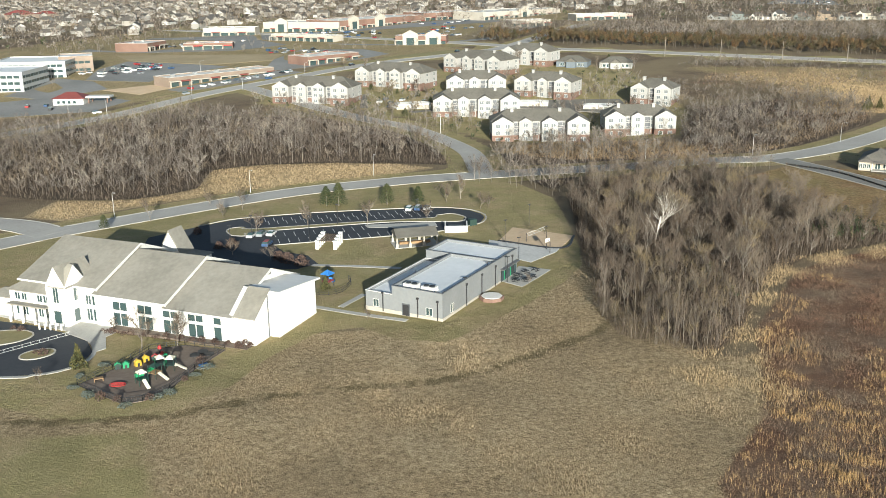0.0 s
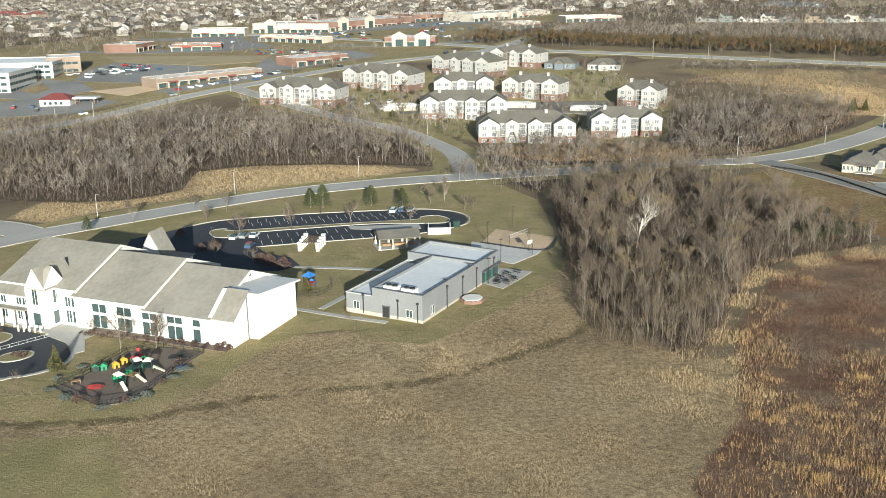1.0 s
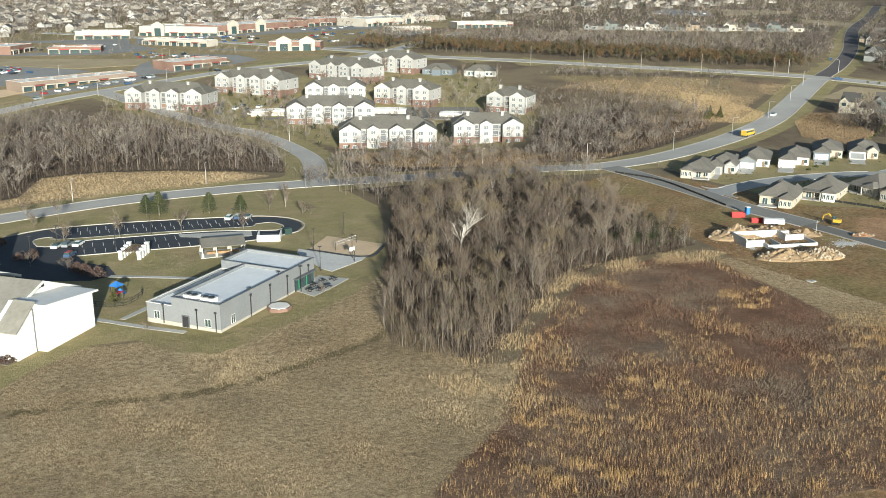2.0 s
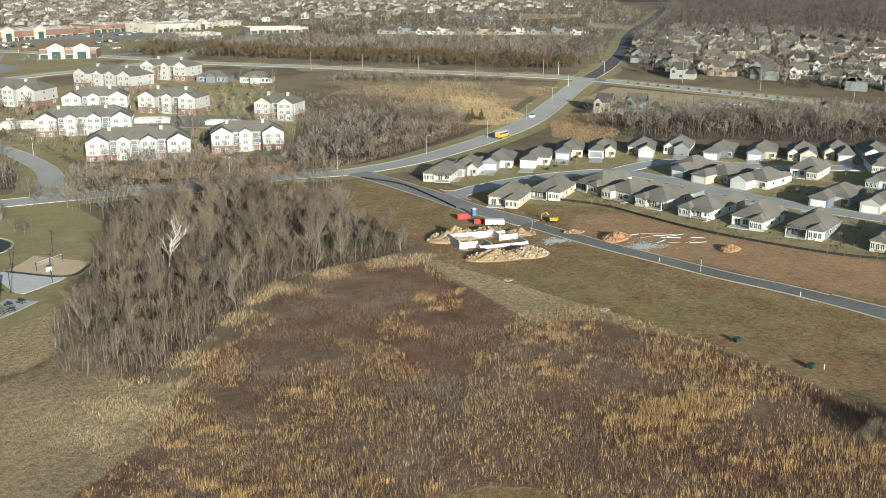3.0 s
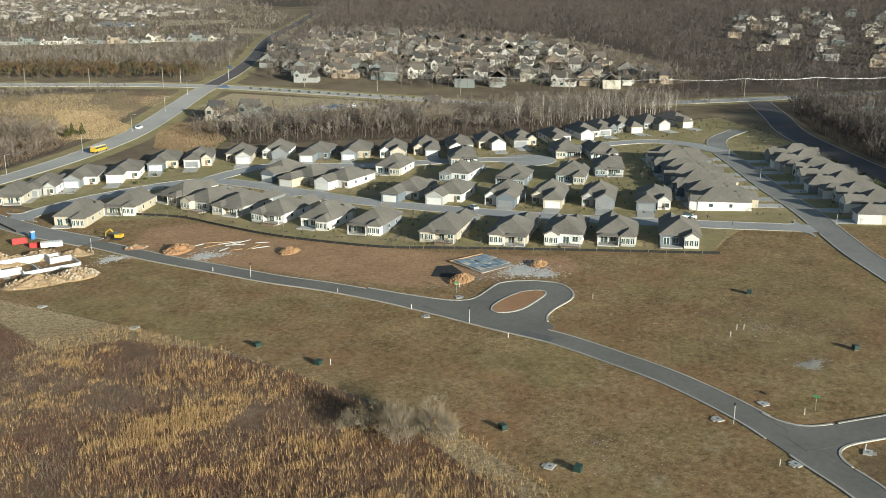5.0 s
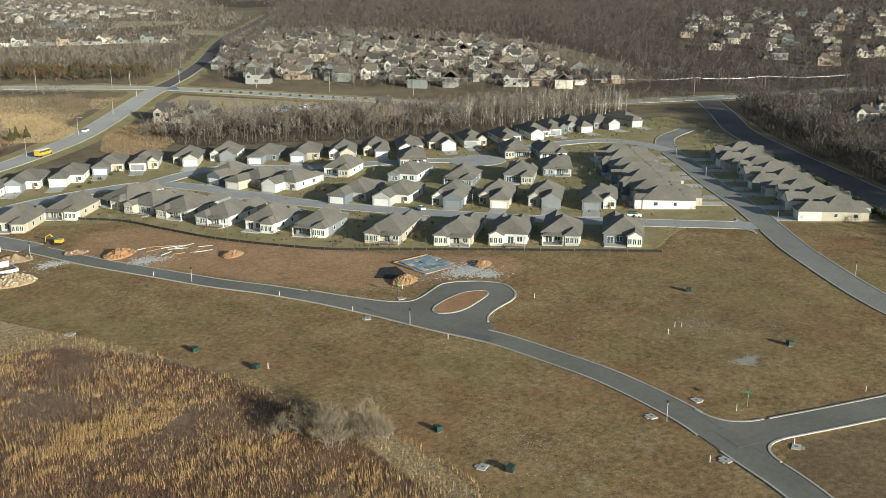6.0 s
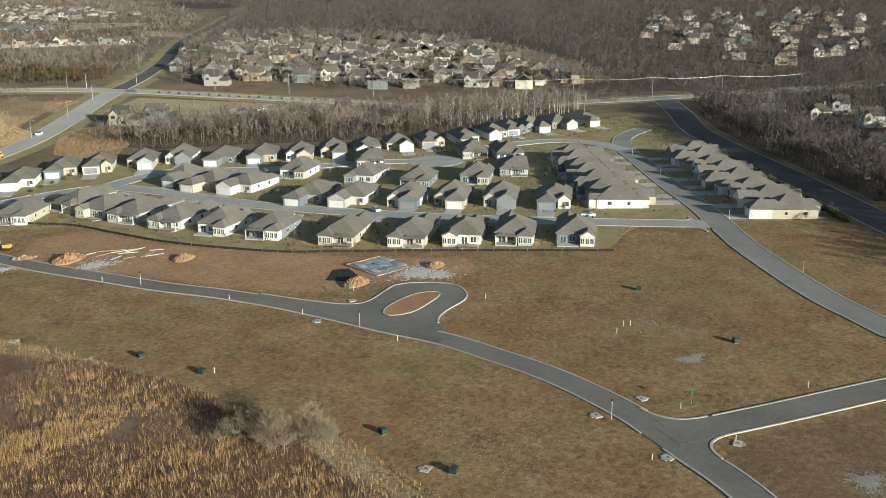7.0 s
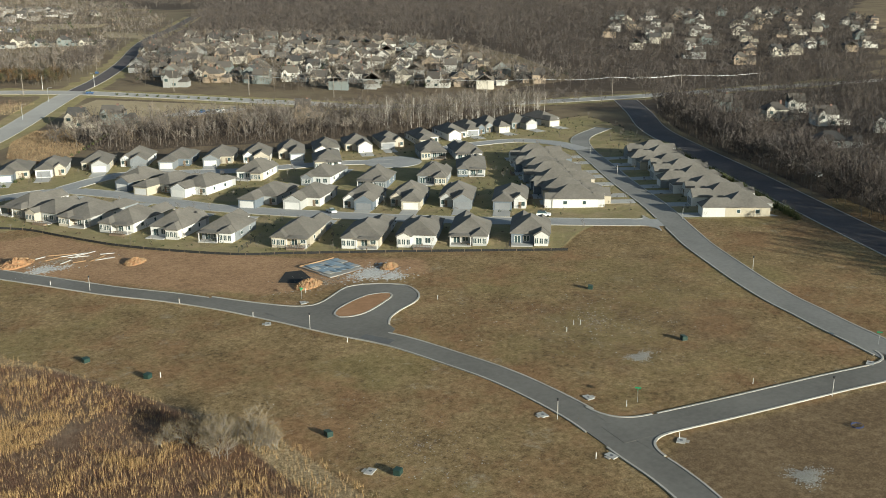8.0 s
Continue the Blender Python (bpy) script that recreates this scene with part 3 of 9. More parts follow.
road("road_arterial", ARTERIAL, 11.8, "asphalt", "wide pale grey suburban road with concrete kerbs")
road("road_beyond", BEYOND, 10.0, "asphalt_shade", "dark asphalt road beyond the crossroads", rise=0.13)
road("road_cross", CROSS, 12.0, "asphalt", "wide pale grey crossing road", rise=0.14)
road("road_shops", SHOPS_ROAD, 11.0, "asphalt", "grey road along the shops", rise=0.12)
road("road_apartments", APT_ROAD, 9.0, "asphalt", "curving grey side road to the apartments", rise=0.12)
street_c = road("road_new_street", STREET_C, 5.9, "asphalt_mid", "grey new street with pale kerbs on the building site")
road("road_upper_street_end", STREET_UPPER, 8.8, "street_worn", "pale grey street leading from the wide road to the site", rise=0.115)
street_d = road("road_side_street", STREET_D, 6.7, "asphalt_mid", "short grey new side street with kerbs", rise=0.13)
road("road_long_street", STREET_E, 7.9, "street_worn", "straight grey residential street with pale kerbs", rise=0.12)
street_g = road("road_house_street", STREET_G, 8.2, "street", "curved grey residential street between houses", rise=0.11)
road("road_rear_street", STREET_H, 8.2, "street", "grey residential street with a turning circle", rise=0.14)
road("road_upper_street", STREET_K, 8.4, "street", "short grey residential street", rise=0.15)
road("road_west_side", WEST_SIDE_ROAD, 11.5, "asphalt", "pale grey side road joining the wide road", rise=0.12)
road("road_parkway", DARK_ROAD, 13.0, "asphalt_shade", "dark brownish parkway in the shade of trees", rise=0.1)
tagged(part("road_turning_circle", draped(disc(*(348.9, 294.9), 12.0), -0.4, 0.16), "street"), "round grey turning circle", "road", kind="structure")

# turnaround bulge on the new street, with its planted island
BULGE = [(211.0, 182.0), (212.9, 184.8), (216.6, 177.4), (220.2, 170.8), (222.6, 167.0), (224.7, 164.4), (228.0, 162.4), (231.9, 163.2), (238.0, 166.6), (241.9, 168.5), (245.9, 167.6), (250.6, 164.3), (253.6, 159.8), (253.0, 154.7), (250.9, 150.9), (247.6, 148.3), (240.7, 145.6), (236.4, 143.0), (234.0, 140.0), (233.4, 136.6), (229.0, 133.0), (221.5, 150.0)]
PAVED.append([(212.6, 183.0), (217.0, 184.5), (223.5, 168.5), (239.2, 166.0), (250.5, 160.5), (251.5, 154.0), (243.0, 148.0), (236.0, 143.0), (234.2, 137.0), (226.0, 138.0), (221.0, 152.0), (215.6, 172.0)])
part("bulge", draped(BULGE[::-1], -0.4, 0.115), "asphalt_mid", street_c)
part("kerb", ribbon(spline(BULGE[1:19], 1.5), -0.45, 0.0, -0.4, 0.2), "kerb", street_c, "pale concrete kerb")
ISLAND = [(228.6, 153.4), (228.6, 151.2), (231.2, 149.8), (234.8, 149.9), (239.9, 152.0), (245.4, 154.9), (246.8, 157.1), (245.3, 158.6), (241.8, 159.5), (236.4, 158.2), (230.9, 155.7)]
part("island", draped(ISLAND, -0.3, 0.22), "orange_soil", street_c, "planted island of orange clay")
part("kerb", ribbon(spline(ISLAND + ISLAND[:1], 1.2), 0.0, 0.4, -0.3, 0.25), "kerb", street_c, "pale concrete kerb")
JC, JE, JG, JH = (230.6, 71.0), (299.0, 52.0), (350.6, 155.1), (150.9, 315.4)
fillet(JC, (0.14, 0.99), 5.9, (0.97, -0.25), 6.7, 8.0, street_d, "asphalt_mid")
fillet(JC, (-0.24, -0.97), 5.9, (0.97, -0.25), 6.7, 6.5, street_d, "asphalt_mid")
fillet(JE, (0.4, 0.92), 7.9, (-0.96, 0.26), 6.7, 5.0, street_d, "asphalt_mid")
fillet(JG, (0.55, 0.83), 7.9, (-0.7, 0.71), 7.4, 5.0, street_g, "street")
fillet(JG, (-0.55, -0.83), 7.9, (-0.7, 0.71), 7.4, 6.0, street_g, "street")
fillet(JH, (-0.3, 0.95), 8.8, (0.86, 0.5), 7.4, 6.0, street_g, "street")
fillet(JH, (0.3, -0.95), 8.8, (0.86, 0.5), 7.4, 6.0, street_g, "street")
lay_kerbs()
patch = [(224.2, 137.2), (226.6, 138.2), (229.2, 131.0), (226.8, 130.0)]
part("repair_patch", draped(patch[::-1], -0.1, 0.13), "patch", street_c, "darker asphalt repair")

# mown verges along the larger roads
verge = np.zeros(GX.shape)
for line, width, ob, *_ in ROAD_LINES:
    if ob.name in ("road_arterial", "road_cross", "road_shops", "road_apartments", "road_beyond"):
        near = np.full(GX.shape, 1e9)
        box = (GX > line[:, 0].min() - 30) & (GX < line[:, 0].max() + 30) & (GY > line[:, 1].min() - 30) & (GY < line[:, 1].max() + 30)
        bx, by = GX[box], GY[box]
        best = np.full(bx.shape, 1e9)
        for q in line[::2]:
            best = np.minimum(best, np.hypot(bx - q[0], by - q[1]))
        near[box] = best
        verge = np.maximum(verge, np.clip(0.5 + (width / 2 + 7.5 - near) / 6.0, 0, 1))
SWALE = spline([(-84.0, 157.5), (-64.8, 156.1), (-50.0, 157.4), (-37.7, 161.9), (-24.8, 166.0), (-9.8, 167.5), (0.0, 169.5), (8.3, 174.2), (16.0, 179.5), (23.0, 185.0), (31.0, 191.0), (35.0, 198.0)], 2.0)
swale_gap = np.full(GX.shape, 1e9)
for q in SWALE:
    swale_gap = np.minimum(swale_gap, np.hypot(GX - q[0], GY - q[1]))
GZ = GZ - 0.12 * np.exp(-(swale_gap / 3.0) ** 2)
GOLD = [(-141, 311), (-138, 333), (-122, 331), (-110, 331), (-99, 337), (-91, 346), (-93, 376), (-82, 381), (-71, 383), (-43, 383), (-20, 379), (-4, 370), (-20, 358), (-38, 351), (-62, 342), (-88, 331), (-112, 315), (-124, 303)]
FLATS_LAWN = [(-115, 525), (-70, 498), (-20, 478), (15, 428), (60, 418), (115, 438), (132, 500), (118, 620), (60, 655), (0, 640), (-60, 600)]
GOLD_FIELD = [(160, 470), (183, 530), (215, 590), (255, 575), (282, 545), (262, 520), (240, 490), (215, 462), (190, 452)]
TOWN_GRASS = [(-330, 480), (-200, 490), (-120, 560), (-95, 640), (10, 690), (120, 640), (200, 615), (290, 585), (260, 520), (200, 470), (150, 560), (20, 760), (60, 900), (190, 1000), (150, 1200), (-250, 1200), (-420, 800)]
sheet = raw_mesh("ground", np.stack([GX.ravel(), GY.ravel(), GZ.ravel()], 1), quads, 4)
for name, field in (
    ("meadow", np.maximum.reduce([wm, weight_in(MARGIN, GX, GY, 3.0), weight_in(TOWN_GRASS, GX, GY, 25.0) * 0.55, weight_in(GOLD_FIELD, GX, GY, 10.0) * 0.62, weight_in(GOLD, GX, GY, 3.0)])),
    ("lawn", np.maximum.reduce([weight_in(LAWN, GX, GY, 3.0), weight_in(VERGE, GX, GY, 3.0), weight_in(LOW_LAWN, GX, GY, 12.0), weight_in(YARDS, GX, GY, 2.0), weight_in(TOWN_GRASS, GX, GY, 25.0) * 0.5, weight_in(FLATS_LAWN, GX, GY, 10.0) * 0.6, verge])),
    ("marsh", wr), ("swale", np.clip(0.66 - swale_gap / 9.0, 0, 1)), ("graded", np.maximum(weight_in(GRADED, GX, GY, 3.0), weight_in(DIRT, GX, GY, 1.5))), ("clay", weight_in(CLAY, GX, GY, 12.0) * 0.92), ("damp", np.maximum(weight_in(DARK_SOIL, GX, GY, 7.0), weight_in(FIELD_EAST, GX, GY, 14.0) * 0.47)),
):
    sheet.attributes.new(name, "FLOAT", "POINT").data.foreach_set("value", field.ravel().astype(np.float32))
sheet.materials.append(M["ground"])
sheet.shade_smooth()
ground = tagged(new("ground", sheet), "dry winter grassland, marsh, lawns and graded brown soil", "ground", kind="structure")




# ---- houses ----
def window(parent, x, y, z, w, h, face, frame="trim", name="window", bars=1, glass="glass"):
    """A framed window on a wall; face is the wall's outward side: -y, +y, -x or +x."""
    fr, pn = Shape(), Shape()
    a, d = (1, -0.07) if face[0] == "-" else (1, 0.07)
    def slab(s, u0, u1, z0, z1, depth):
        lo, hi = sorted((-0.03 if d > 0 else 0.03, depth * (1 if d > 0 else -1)))
        if face[1] == "y":
            s.box(x + u0, x + u1, y + lo, y + hi, z0, z1)
        else:
            s.box(x + lo, x + hi, y + u0, y + u1, z0, z1)
    slab(pn, -w / 2, w / 2, z, z + h, 0.02)
    t = 0.1
    slab(fr, -w / 2 - t, w / 2 + t, z + h, z + h + t, 0.06)
    slab(fr, -w / 2 - t, w / 2 + t, z - t, z, 0.08)
    slab(fr, -w / 2 - t, -w / 2, z, z + h, 0.06)
    slab(fr, w / 2, w / 2 + t, z, z + h, 0.06)
    for k in range(1, bars):
        u = -w / 2 + w * k / bars
        slab(fr, u - 0.06, u + 0.06, z, z + h, 0.05)
    win = part(name, fr, frame, parent)
    part("pane", pn, glass, win, "dark glass pane")
    return win


def villa(variant):
    """A one-storey house, garage towards -y, terrace towards +y, hipped shingle roofs."""
    rnd = random.Random(variant)
    w, d, h = 11.0, [15.5, 14.5, 16.5, 15.0, 16.0, 14.0][variant], 2.9
    flip = -1 if variant % 2 else 1
    label = ["pale house with grey hipped shingle roof and front garage", "house with grey cross-hipped roof and covered terrace", "long house with grey hipped roof and double garage",
             "house with a white front gable over the garage", "house with grey roof, gabled garage and rear deck", "compact house with steep grey hipped roof"][variant]
    ob = thing("house", label, "house", group="houses of the estate")
    g0, g1 = (-w / 2, -w / 2 + 6.2) if flip > 0 else (w / 2 - 6.2, w / 2)
    gd = 5.0 + variant % 3
    pitch = [0.52, 0.58, 0.5, 0.62, 0.55, 0.66][variant]
    main, garage, bay = Shape().box(-w / 2, w / 2, -d / 2, d / 2, -1.0, h), Shape().box(g0, g1, -d / 2 - gd, -d / 2 + 0.02, -1.0, h - 0.05), Shape()
    b0, b1 = (1.2, w / 2 - 0.3) if flip > 0 else (-w / 2 + 0.3, -1.2)
    bay.box(b0, b1, d / 2 - 0.02, d / 2 + 2.6, -1.0, h - 0.05)
    front_gable = variant in (1, 3, 4)
    roof = Shape().roof(-w / 2, w / 2, -d / 2, d / 2, h, pitch)
    garage_roof = Shape().roof(g0, g1, -d / 2 - gd, -d / 2 + 4.5, h - 0.03, pitch, hip=(0 if front_gable else 1, 1), along="y")
    bay_roof = Shape().roof(b0, b1, d / 2 - 4.0, d / 2 + 2.6, h - 0.03, pitch, hip=(1, 1 if variant % 3 else 0), along="y")
    if front_gable:
        garage.gable(g0, g1, -d / 2 - gd, h, pitch)
    if not variant % 3:
        bay.gable(b0, b1, d / 2 + 2.45, h, pitch)
    # porch bay beside the garage
    p0, p1 = (g1 + 0.6, w / 2 - 0.2) if flip > 0 else (-w / 2 + 0.2, g0 - 0.6)
    if variant in (0, 3, 5):
        porch = Shape().box(p0, p1, -d / 2 - 2.2, -d / 2 + 0.02, -1.0, h - 0.1).gable(p0, p1, -d / 2 - 2.2, h, 0.75)
        part("entrance_bay", porch, "siding", ob)
        part("entrance_roof", Shape().roof(p0, p1, -d / 2 - 2.2, -d / 2 + 3.2, h - 0.06, 0.75, hip=(0, 1), along="y"), "house_roof", ob)
    part("wall", main, "siding", ob)
    part("garage", garage, "siding", ob)
    part("rear_bay", bay, "siding", ob)
    for name, shape in (("roof", roof), ("garage_roof", garage_roof), ("rear_roof", bay_roof)):
        part(name, shape, "house_roof", ob, "grey-brown asphalt shingle roof")
    door = Shape().box(g0 + 0.6, g1 - 0.6, -d / 2 - gd - 0.06, -d / 2 - gd + 0.02, 0, 2.25)
    for k in range(1, 4):
        door.box(g0 + 0.6, g1 - 0.6, -d / 2 - gd - 0.09, -d / 2 - gd - 0.05, 0.56 * k - 0.03, 0.56 * k + 0.03)
    part("garage_door", door, "trim" if variant % 3 else "gym", ob)
    part("front_door", Shape().box((p0 + p1) / 2 - 0.5, (p0 + p1) / 2 + 0.5, -d / 2 - (2.26 if variant in (0, 3, 5) else 0.06), -d / 2 - 0.02, 0, 2.1), "wood", ob)
    window(ob, p1 - 1.0 if flip > 0 else p0 + 1.0, -d / 2 - (2.2 if variant in (0, 3, 5) else 0), 0.8, 1.2, 1.4, "-y")
    for k in range(3):
        window(ob, b0 + (b1 - b0) * (k + 0.5) / 3, d / 2 + 2.6, 0.7, 0.9, 1.5, "+y", bars=2)
    o0, o1 = (-w / 2, 1.0) if flip > 0 else (-1.0, w / 2)
    window(ob, (o0 + o1) / 2 - 1.2, d / 2, 0.7, 1.5, 1.5, "+y", bars=2)
    window(ob, (o0 + o1) / 2 + 1.4, d / 2, 0.1, 1.6, 2.0, "+y", bars=2, name="patio_door")
    for sgn, face in ((-1, "-x"), (1, "+x")):
        window(ob, sgn * w / 2, -d * 0.2, 1.1, 1.0, 1.1, face)
        window(ob, sgn * w / 2, d * 0.22, 1.1, 1.3, 1.1, face)
    patio = Shape().box(o0 + 0.2, o1 - 0.2, d / 2 + 0.03, d / 2 + 3.4, -0.6, 0.12)
    part("patio", patio, "concrete", ob, "concrete terrace slab")
    if variant in (1, 2, 4):
        part("porch_roof", Shape().roof(o0, o1, d / 2 - 0.4, d / 2 + 3.0, h - 0.25, 0.25, over=0.2, along="x"), "house_roof", ob)
        for u in (o0 + 0.3, o1 - 0.3):
            part("porch_post", Shape().box(u - 0.12, u + 0.12, d / 2 + 2.6, d / 2 + 2.84, 0.1, h - 0.24), "trim", ob)
    if variant in (0, 4):
        deck = Shape().box(o0 + 0.5, o1 - 1.0, d / 2 + 3.5, d / 2 + 5.0, -0.4, 0.3)
        for k in range(7):
            u = o0 + 0.5 + (o1 - o0 - 1.6) * k / 6
            deck.box(u, u + 0.1, d / 2 + 4.9, d / 2 + 5.0, 0.3, 1.2)
        part("deck", deck.box(o0 + 0.5, o1 - 1.0, d / 2 + 4.88, d / 2 + 5.02, 1.2, 1.3), "wood", ob, "brown timber deck with railing")
    return ob


class Kit:
    """Keeps one built thing of each variant and copies it afterwards."""

    def __init__(self, build):
        self.build, self.made = build, {}

    def put(self, variant, m):
        if variant not in self.made:
            ob = self.build(variant)
            ob.matrix_basis = m
            self.made[variant] = ob
            return ob
        s = self.made[variant].scale
        return copy_thing(self.made[variant], m @ Matrix.Diagonal((1 / s.x, 1 / s.y, 1 / s.z, 1)))


villas = Kit(villa)


def settle(variant, m):
    """A house at m, with a driveway that follows the slope from its garage."""
    villas.put(variant, m)
    w, d, gd = 11.0, [15.5, 14.5, 16.5, 15.0, 16.0, 14.0][variant], 5.0 + variant % 3
    g0, g1 = (w / 2 - 6.2, w / 2) if variant % 2 else (-w / 2, -w / 2 + 6.2)
    y0, y1 = -d / 2 - gd - 8.5, -d / 2 - gd + 0.1
    flat = [(g0 + 0.3, y0), (g1 - 0.3, y0), (g1 - 0.3, (y0 + y1) / 2), (g1 - 0.3, y1), (g0 + 0.3, y1), (g0 + 0.3, (y0 + y1) / 2)]
    poly = [tuple(m @ Vector((x, y, 0.0)))[:2] for x, y in flat]
    tagged(part("pavement_driveway", draped(poly, -0.3, 0.07), "concrete"), "pale concrete driveway before a garage", "driveway", kind="structure")


def row_of_houses(spots, turn, inward, picks):
    """Houses whose visible front stands at the spots; inward: metres from there to the house's middle."""
    for k, (x, y) in enumerate(spots):
        a = turn[k] if isinstance(turn, list) else turn
        back = radians(a + 90)
        cx, cy = x + inward * math.cos(back), y + inward * math.sin(back)
        settle(picks[k % len(picks)], stand(cx, cy, a))


# backs towards the field: the terrace side shows, so the houses stand the other way round
FRONT = [(201.4, 307.7), (205.7, 293.1), (212.6, 280.3), (219.4, 263.1), (227.1, 246.0), (237.4, 231.4), (251.1, 211.7), (265.7, 197.1), (277.7, 186.9), (289.7, 177.4), (302.6, 165.4)]
FRONT_TURN = [-68, -64, -60, -58, -55, -52, -49, -47, -46, -45, -45]
for k, (x, y) in enumerate(FRONT):
    a = radians(FRONT_TURN[k] + 90)
    settle([1, 0, 2, 4, 5, 1, 4, 2, 0, 1, 3][k], stand(x + 9.0 * math.cos(a), y + 9.0 * math.sin(a), FRONT_TURN[k] + 180))
for (x, y), a, v in (((155.1, 342.0), -30, 2), ((165.4, 294.9), -35, 5), ((183.4, 301.7), -40, 1)):
    b = radians(a + 90)
    settle(v, stand(x + 8.5 * math.cos(b), y + 8.5 * math.sin(b), a + 180))
row_of_houses([(268.3, 263.1), (277.7, 250.3), (290.6, 235.7), (303.4, 226.3), (315.4, 214.3), (327.4, 200.6)], [-54, -52, -49, -47, -45, -45], 12.0, [2, 4, 3, 5, 3, 0])
row_of_houses([(244.3, 323.1), (250.3, 307.7), (258.0, 294.9)], [-66, -64, -62], 11.0, [1, 2, 4])
row_of_houses([(217.7, 366.0), (231.4, 363.4), (247.7, 360.9), (263.1, 359.1), (276.0, 347.1), (291.4, 339.4), (305.1, 331.7), (320.6, 329.1), (336.0, 324.9), (351.4, 323.1), (367.7, 320.6), (384.9, 316.3), (403.7, 318.0), (417.4, 320.6), (430.3, 319.7), (446.6, 317.1), (465.4, 316.3)],
              [-25, -25, -30, -36, -38, -36, -34, -30, -28, -26, -24, -22, -20, -16, -14, -12, -8], 11.5, [2, 0, 1, 3, 2, 4, 3, 5, 4, 1, 0, 2, 4, 0, 5, 1, 2])
row_of_houses([(166.3, 347.1), (182.6, 354.9), (198.9, 355.7)], [-28, -26, -26], 11.0, [0, 4, 2])
for (x, y), a, v in (((287.1, 304.3), 130, 5), ((322.3, 303.4), 150, 2), ((301.7, 279.4), 128, 0), ((313.7, 259.7), 132, 1), ((333.4, 249.4), 134, 5), ((354.9, 252.0), 140, 2), ((374.6, 276.0), 150, 1), ((366.0, 289.7), 150, 4)):
    b = radians(a - 90)
    settle(v, stand(x + 8.5 * math.cos(b), y + 8.5 * math.sin(b), a))
for k in range(7):
    x, y = (348.5, 192.0)
    settle([3, 0, 5, 3, 0, 5, 3][k], stand(x + 7.6 * k, y + 11.8 * k - 0.12 * k * k, 50 + k))
for k in range(8):
    x, y = (378.5, 146.5)
    settle([5, 3, 0, 5, 3, 0, 5, 3][k], stand(x + 8.2 * k, y + 12.5 * k - 0.1 * k * k, -131 + k))


# ---- gymnasium ----
GYM = tagged(new("gymnasium"), "grey metal-clad gymnasium with pale flat roof and dark flashing", "building")
gx0, gy0 = (-1.0, 200.8)
GYM.matrix_basis = pose(gx0, gy0, ground_z(gx0, gy0) - 0.1, 0, 0, 61.5)
# x runs back along the long wall, y to its other side
GL, GW, GN, GC = 39.8, 20.2, 28.4, 13.1


def flat_block(parent, x0, x1, y0, y1, h, wall, top, rim, coping="gym_dark", base=None, rim_h=0.7):
    part("wall", Shape().box(x0, x1, y0, y1, -1.5, h - rim_h), wall, parent)
    part("roof", Shape().box(x0 + 0.3, x1 - 0.3, y0 + 0.3, y1 - 0.3, h - rim_h - 0.02, h - rim_h + 0.06), top, parent, "pale flat roof membrane")
    p = Shape()
    for a in ((x0, x1, y0, y0 + 0.3), (x0, x1, y1 - 0.3, y1), (x0, x0 + 0.3, y0 + 0.3, y1 - 0.3), (x1 - 0.3, x1, y0 + 0.3, y1 - 0.3)):
        p.box(*a, h - rim_h, h)
    part("parapet", p, rim, parent)
    c = Shape()
    for a in ((x0 - 0.08, x1 + 0.08, y0 - 0.08, y0 + 0.36), (x0 - 0.08, x1 + 0.08, y1 - 0.36, y1 + 0.08), (x0 - 0.08, x0 + 0.36, y0 + 0.36, y1 - 0.36), (x1 - 0.36, x1 + 0.08, y0 + 0.36, y1 - 0.36)):
        c.box(*a, h, h + 0.12)
    part("coping", c, coping, parent)
    if base:
        part("base_course", Shape().box(x0 - 0.06, x1 + 0.06, y0 - 0.06, y1 + 0.06, -1.5, 0.75), base, parent, "pale masonry base course")


flat_block(GYM, 0, GN + 0.02, 0, GC, 6.6, "gym", "membrane", "gym", base="stucco")
flat_block(GYM, GN, GL, 0, GW, 6.6, "gym", "membrane", "gym", base="stucco")
flat_block(GYM, 0.02, GN - 0.02, GC + 0.02, GW, 4.5, "gym", "membrane", "gym", coping="trim", base="stucco")
for k in range(2):
    unit = part("roof_unit", Shape().box(1.6, 3.6, 3.0 + 4.6 * k, 6.4 + 4.6 * k, 5.9, 7.0), "membrane_dull", GYM, "grey rooftop air unit")
    part("fan", Shape().cyl(2.6, 4.0 + 4.6 * k, 0.7, 7.0, 7.15, 12).cyl(2.6, 5.5 + 4.6 * k, 0.6, 7.0, 7.15, 12), "dark", unit)
part("roof_unit", Shape().box(17, 18.6, 15.5, 17.0, 3.8, 4.9), "metal", GYM)
for y, w in ((3.4, 1.5), (17.4, 1.4)):
    window(GYM, 0.0, y, 1.0, w, 1.7, "-x", bars=2)
part("door", Shape().box(-0.1, 0.02, 8.6, 10.2, 0, 2.6), "dark", GYM, "dark glazed entrance door")
part("door_surround", Shape().box(-0.16, 0.0, 8.4, 8.6, 0, 2.8).box(-0.16, 0.0, 10.2, 10.4, 0, 2.8).box(-0.16, 0, 8.4, 10.4, 2.6, 2.8), "gym_dark", GYM)
window(GYM, 4.6, 0, 1.0, 1.3, 1.9, "-y", bars=2)
for x in (11.5, 19.5, 27.0, 36.8):
    part("downpipe", Shape().box(x - 0.09, x + 0.09, -0.2, 0.0, 0.1, 5.4).box(x - 0.25, x + 0.25, -0.35, 0, 5.2, 5.7), "dark", GYM)
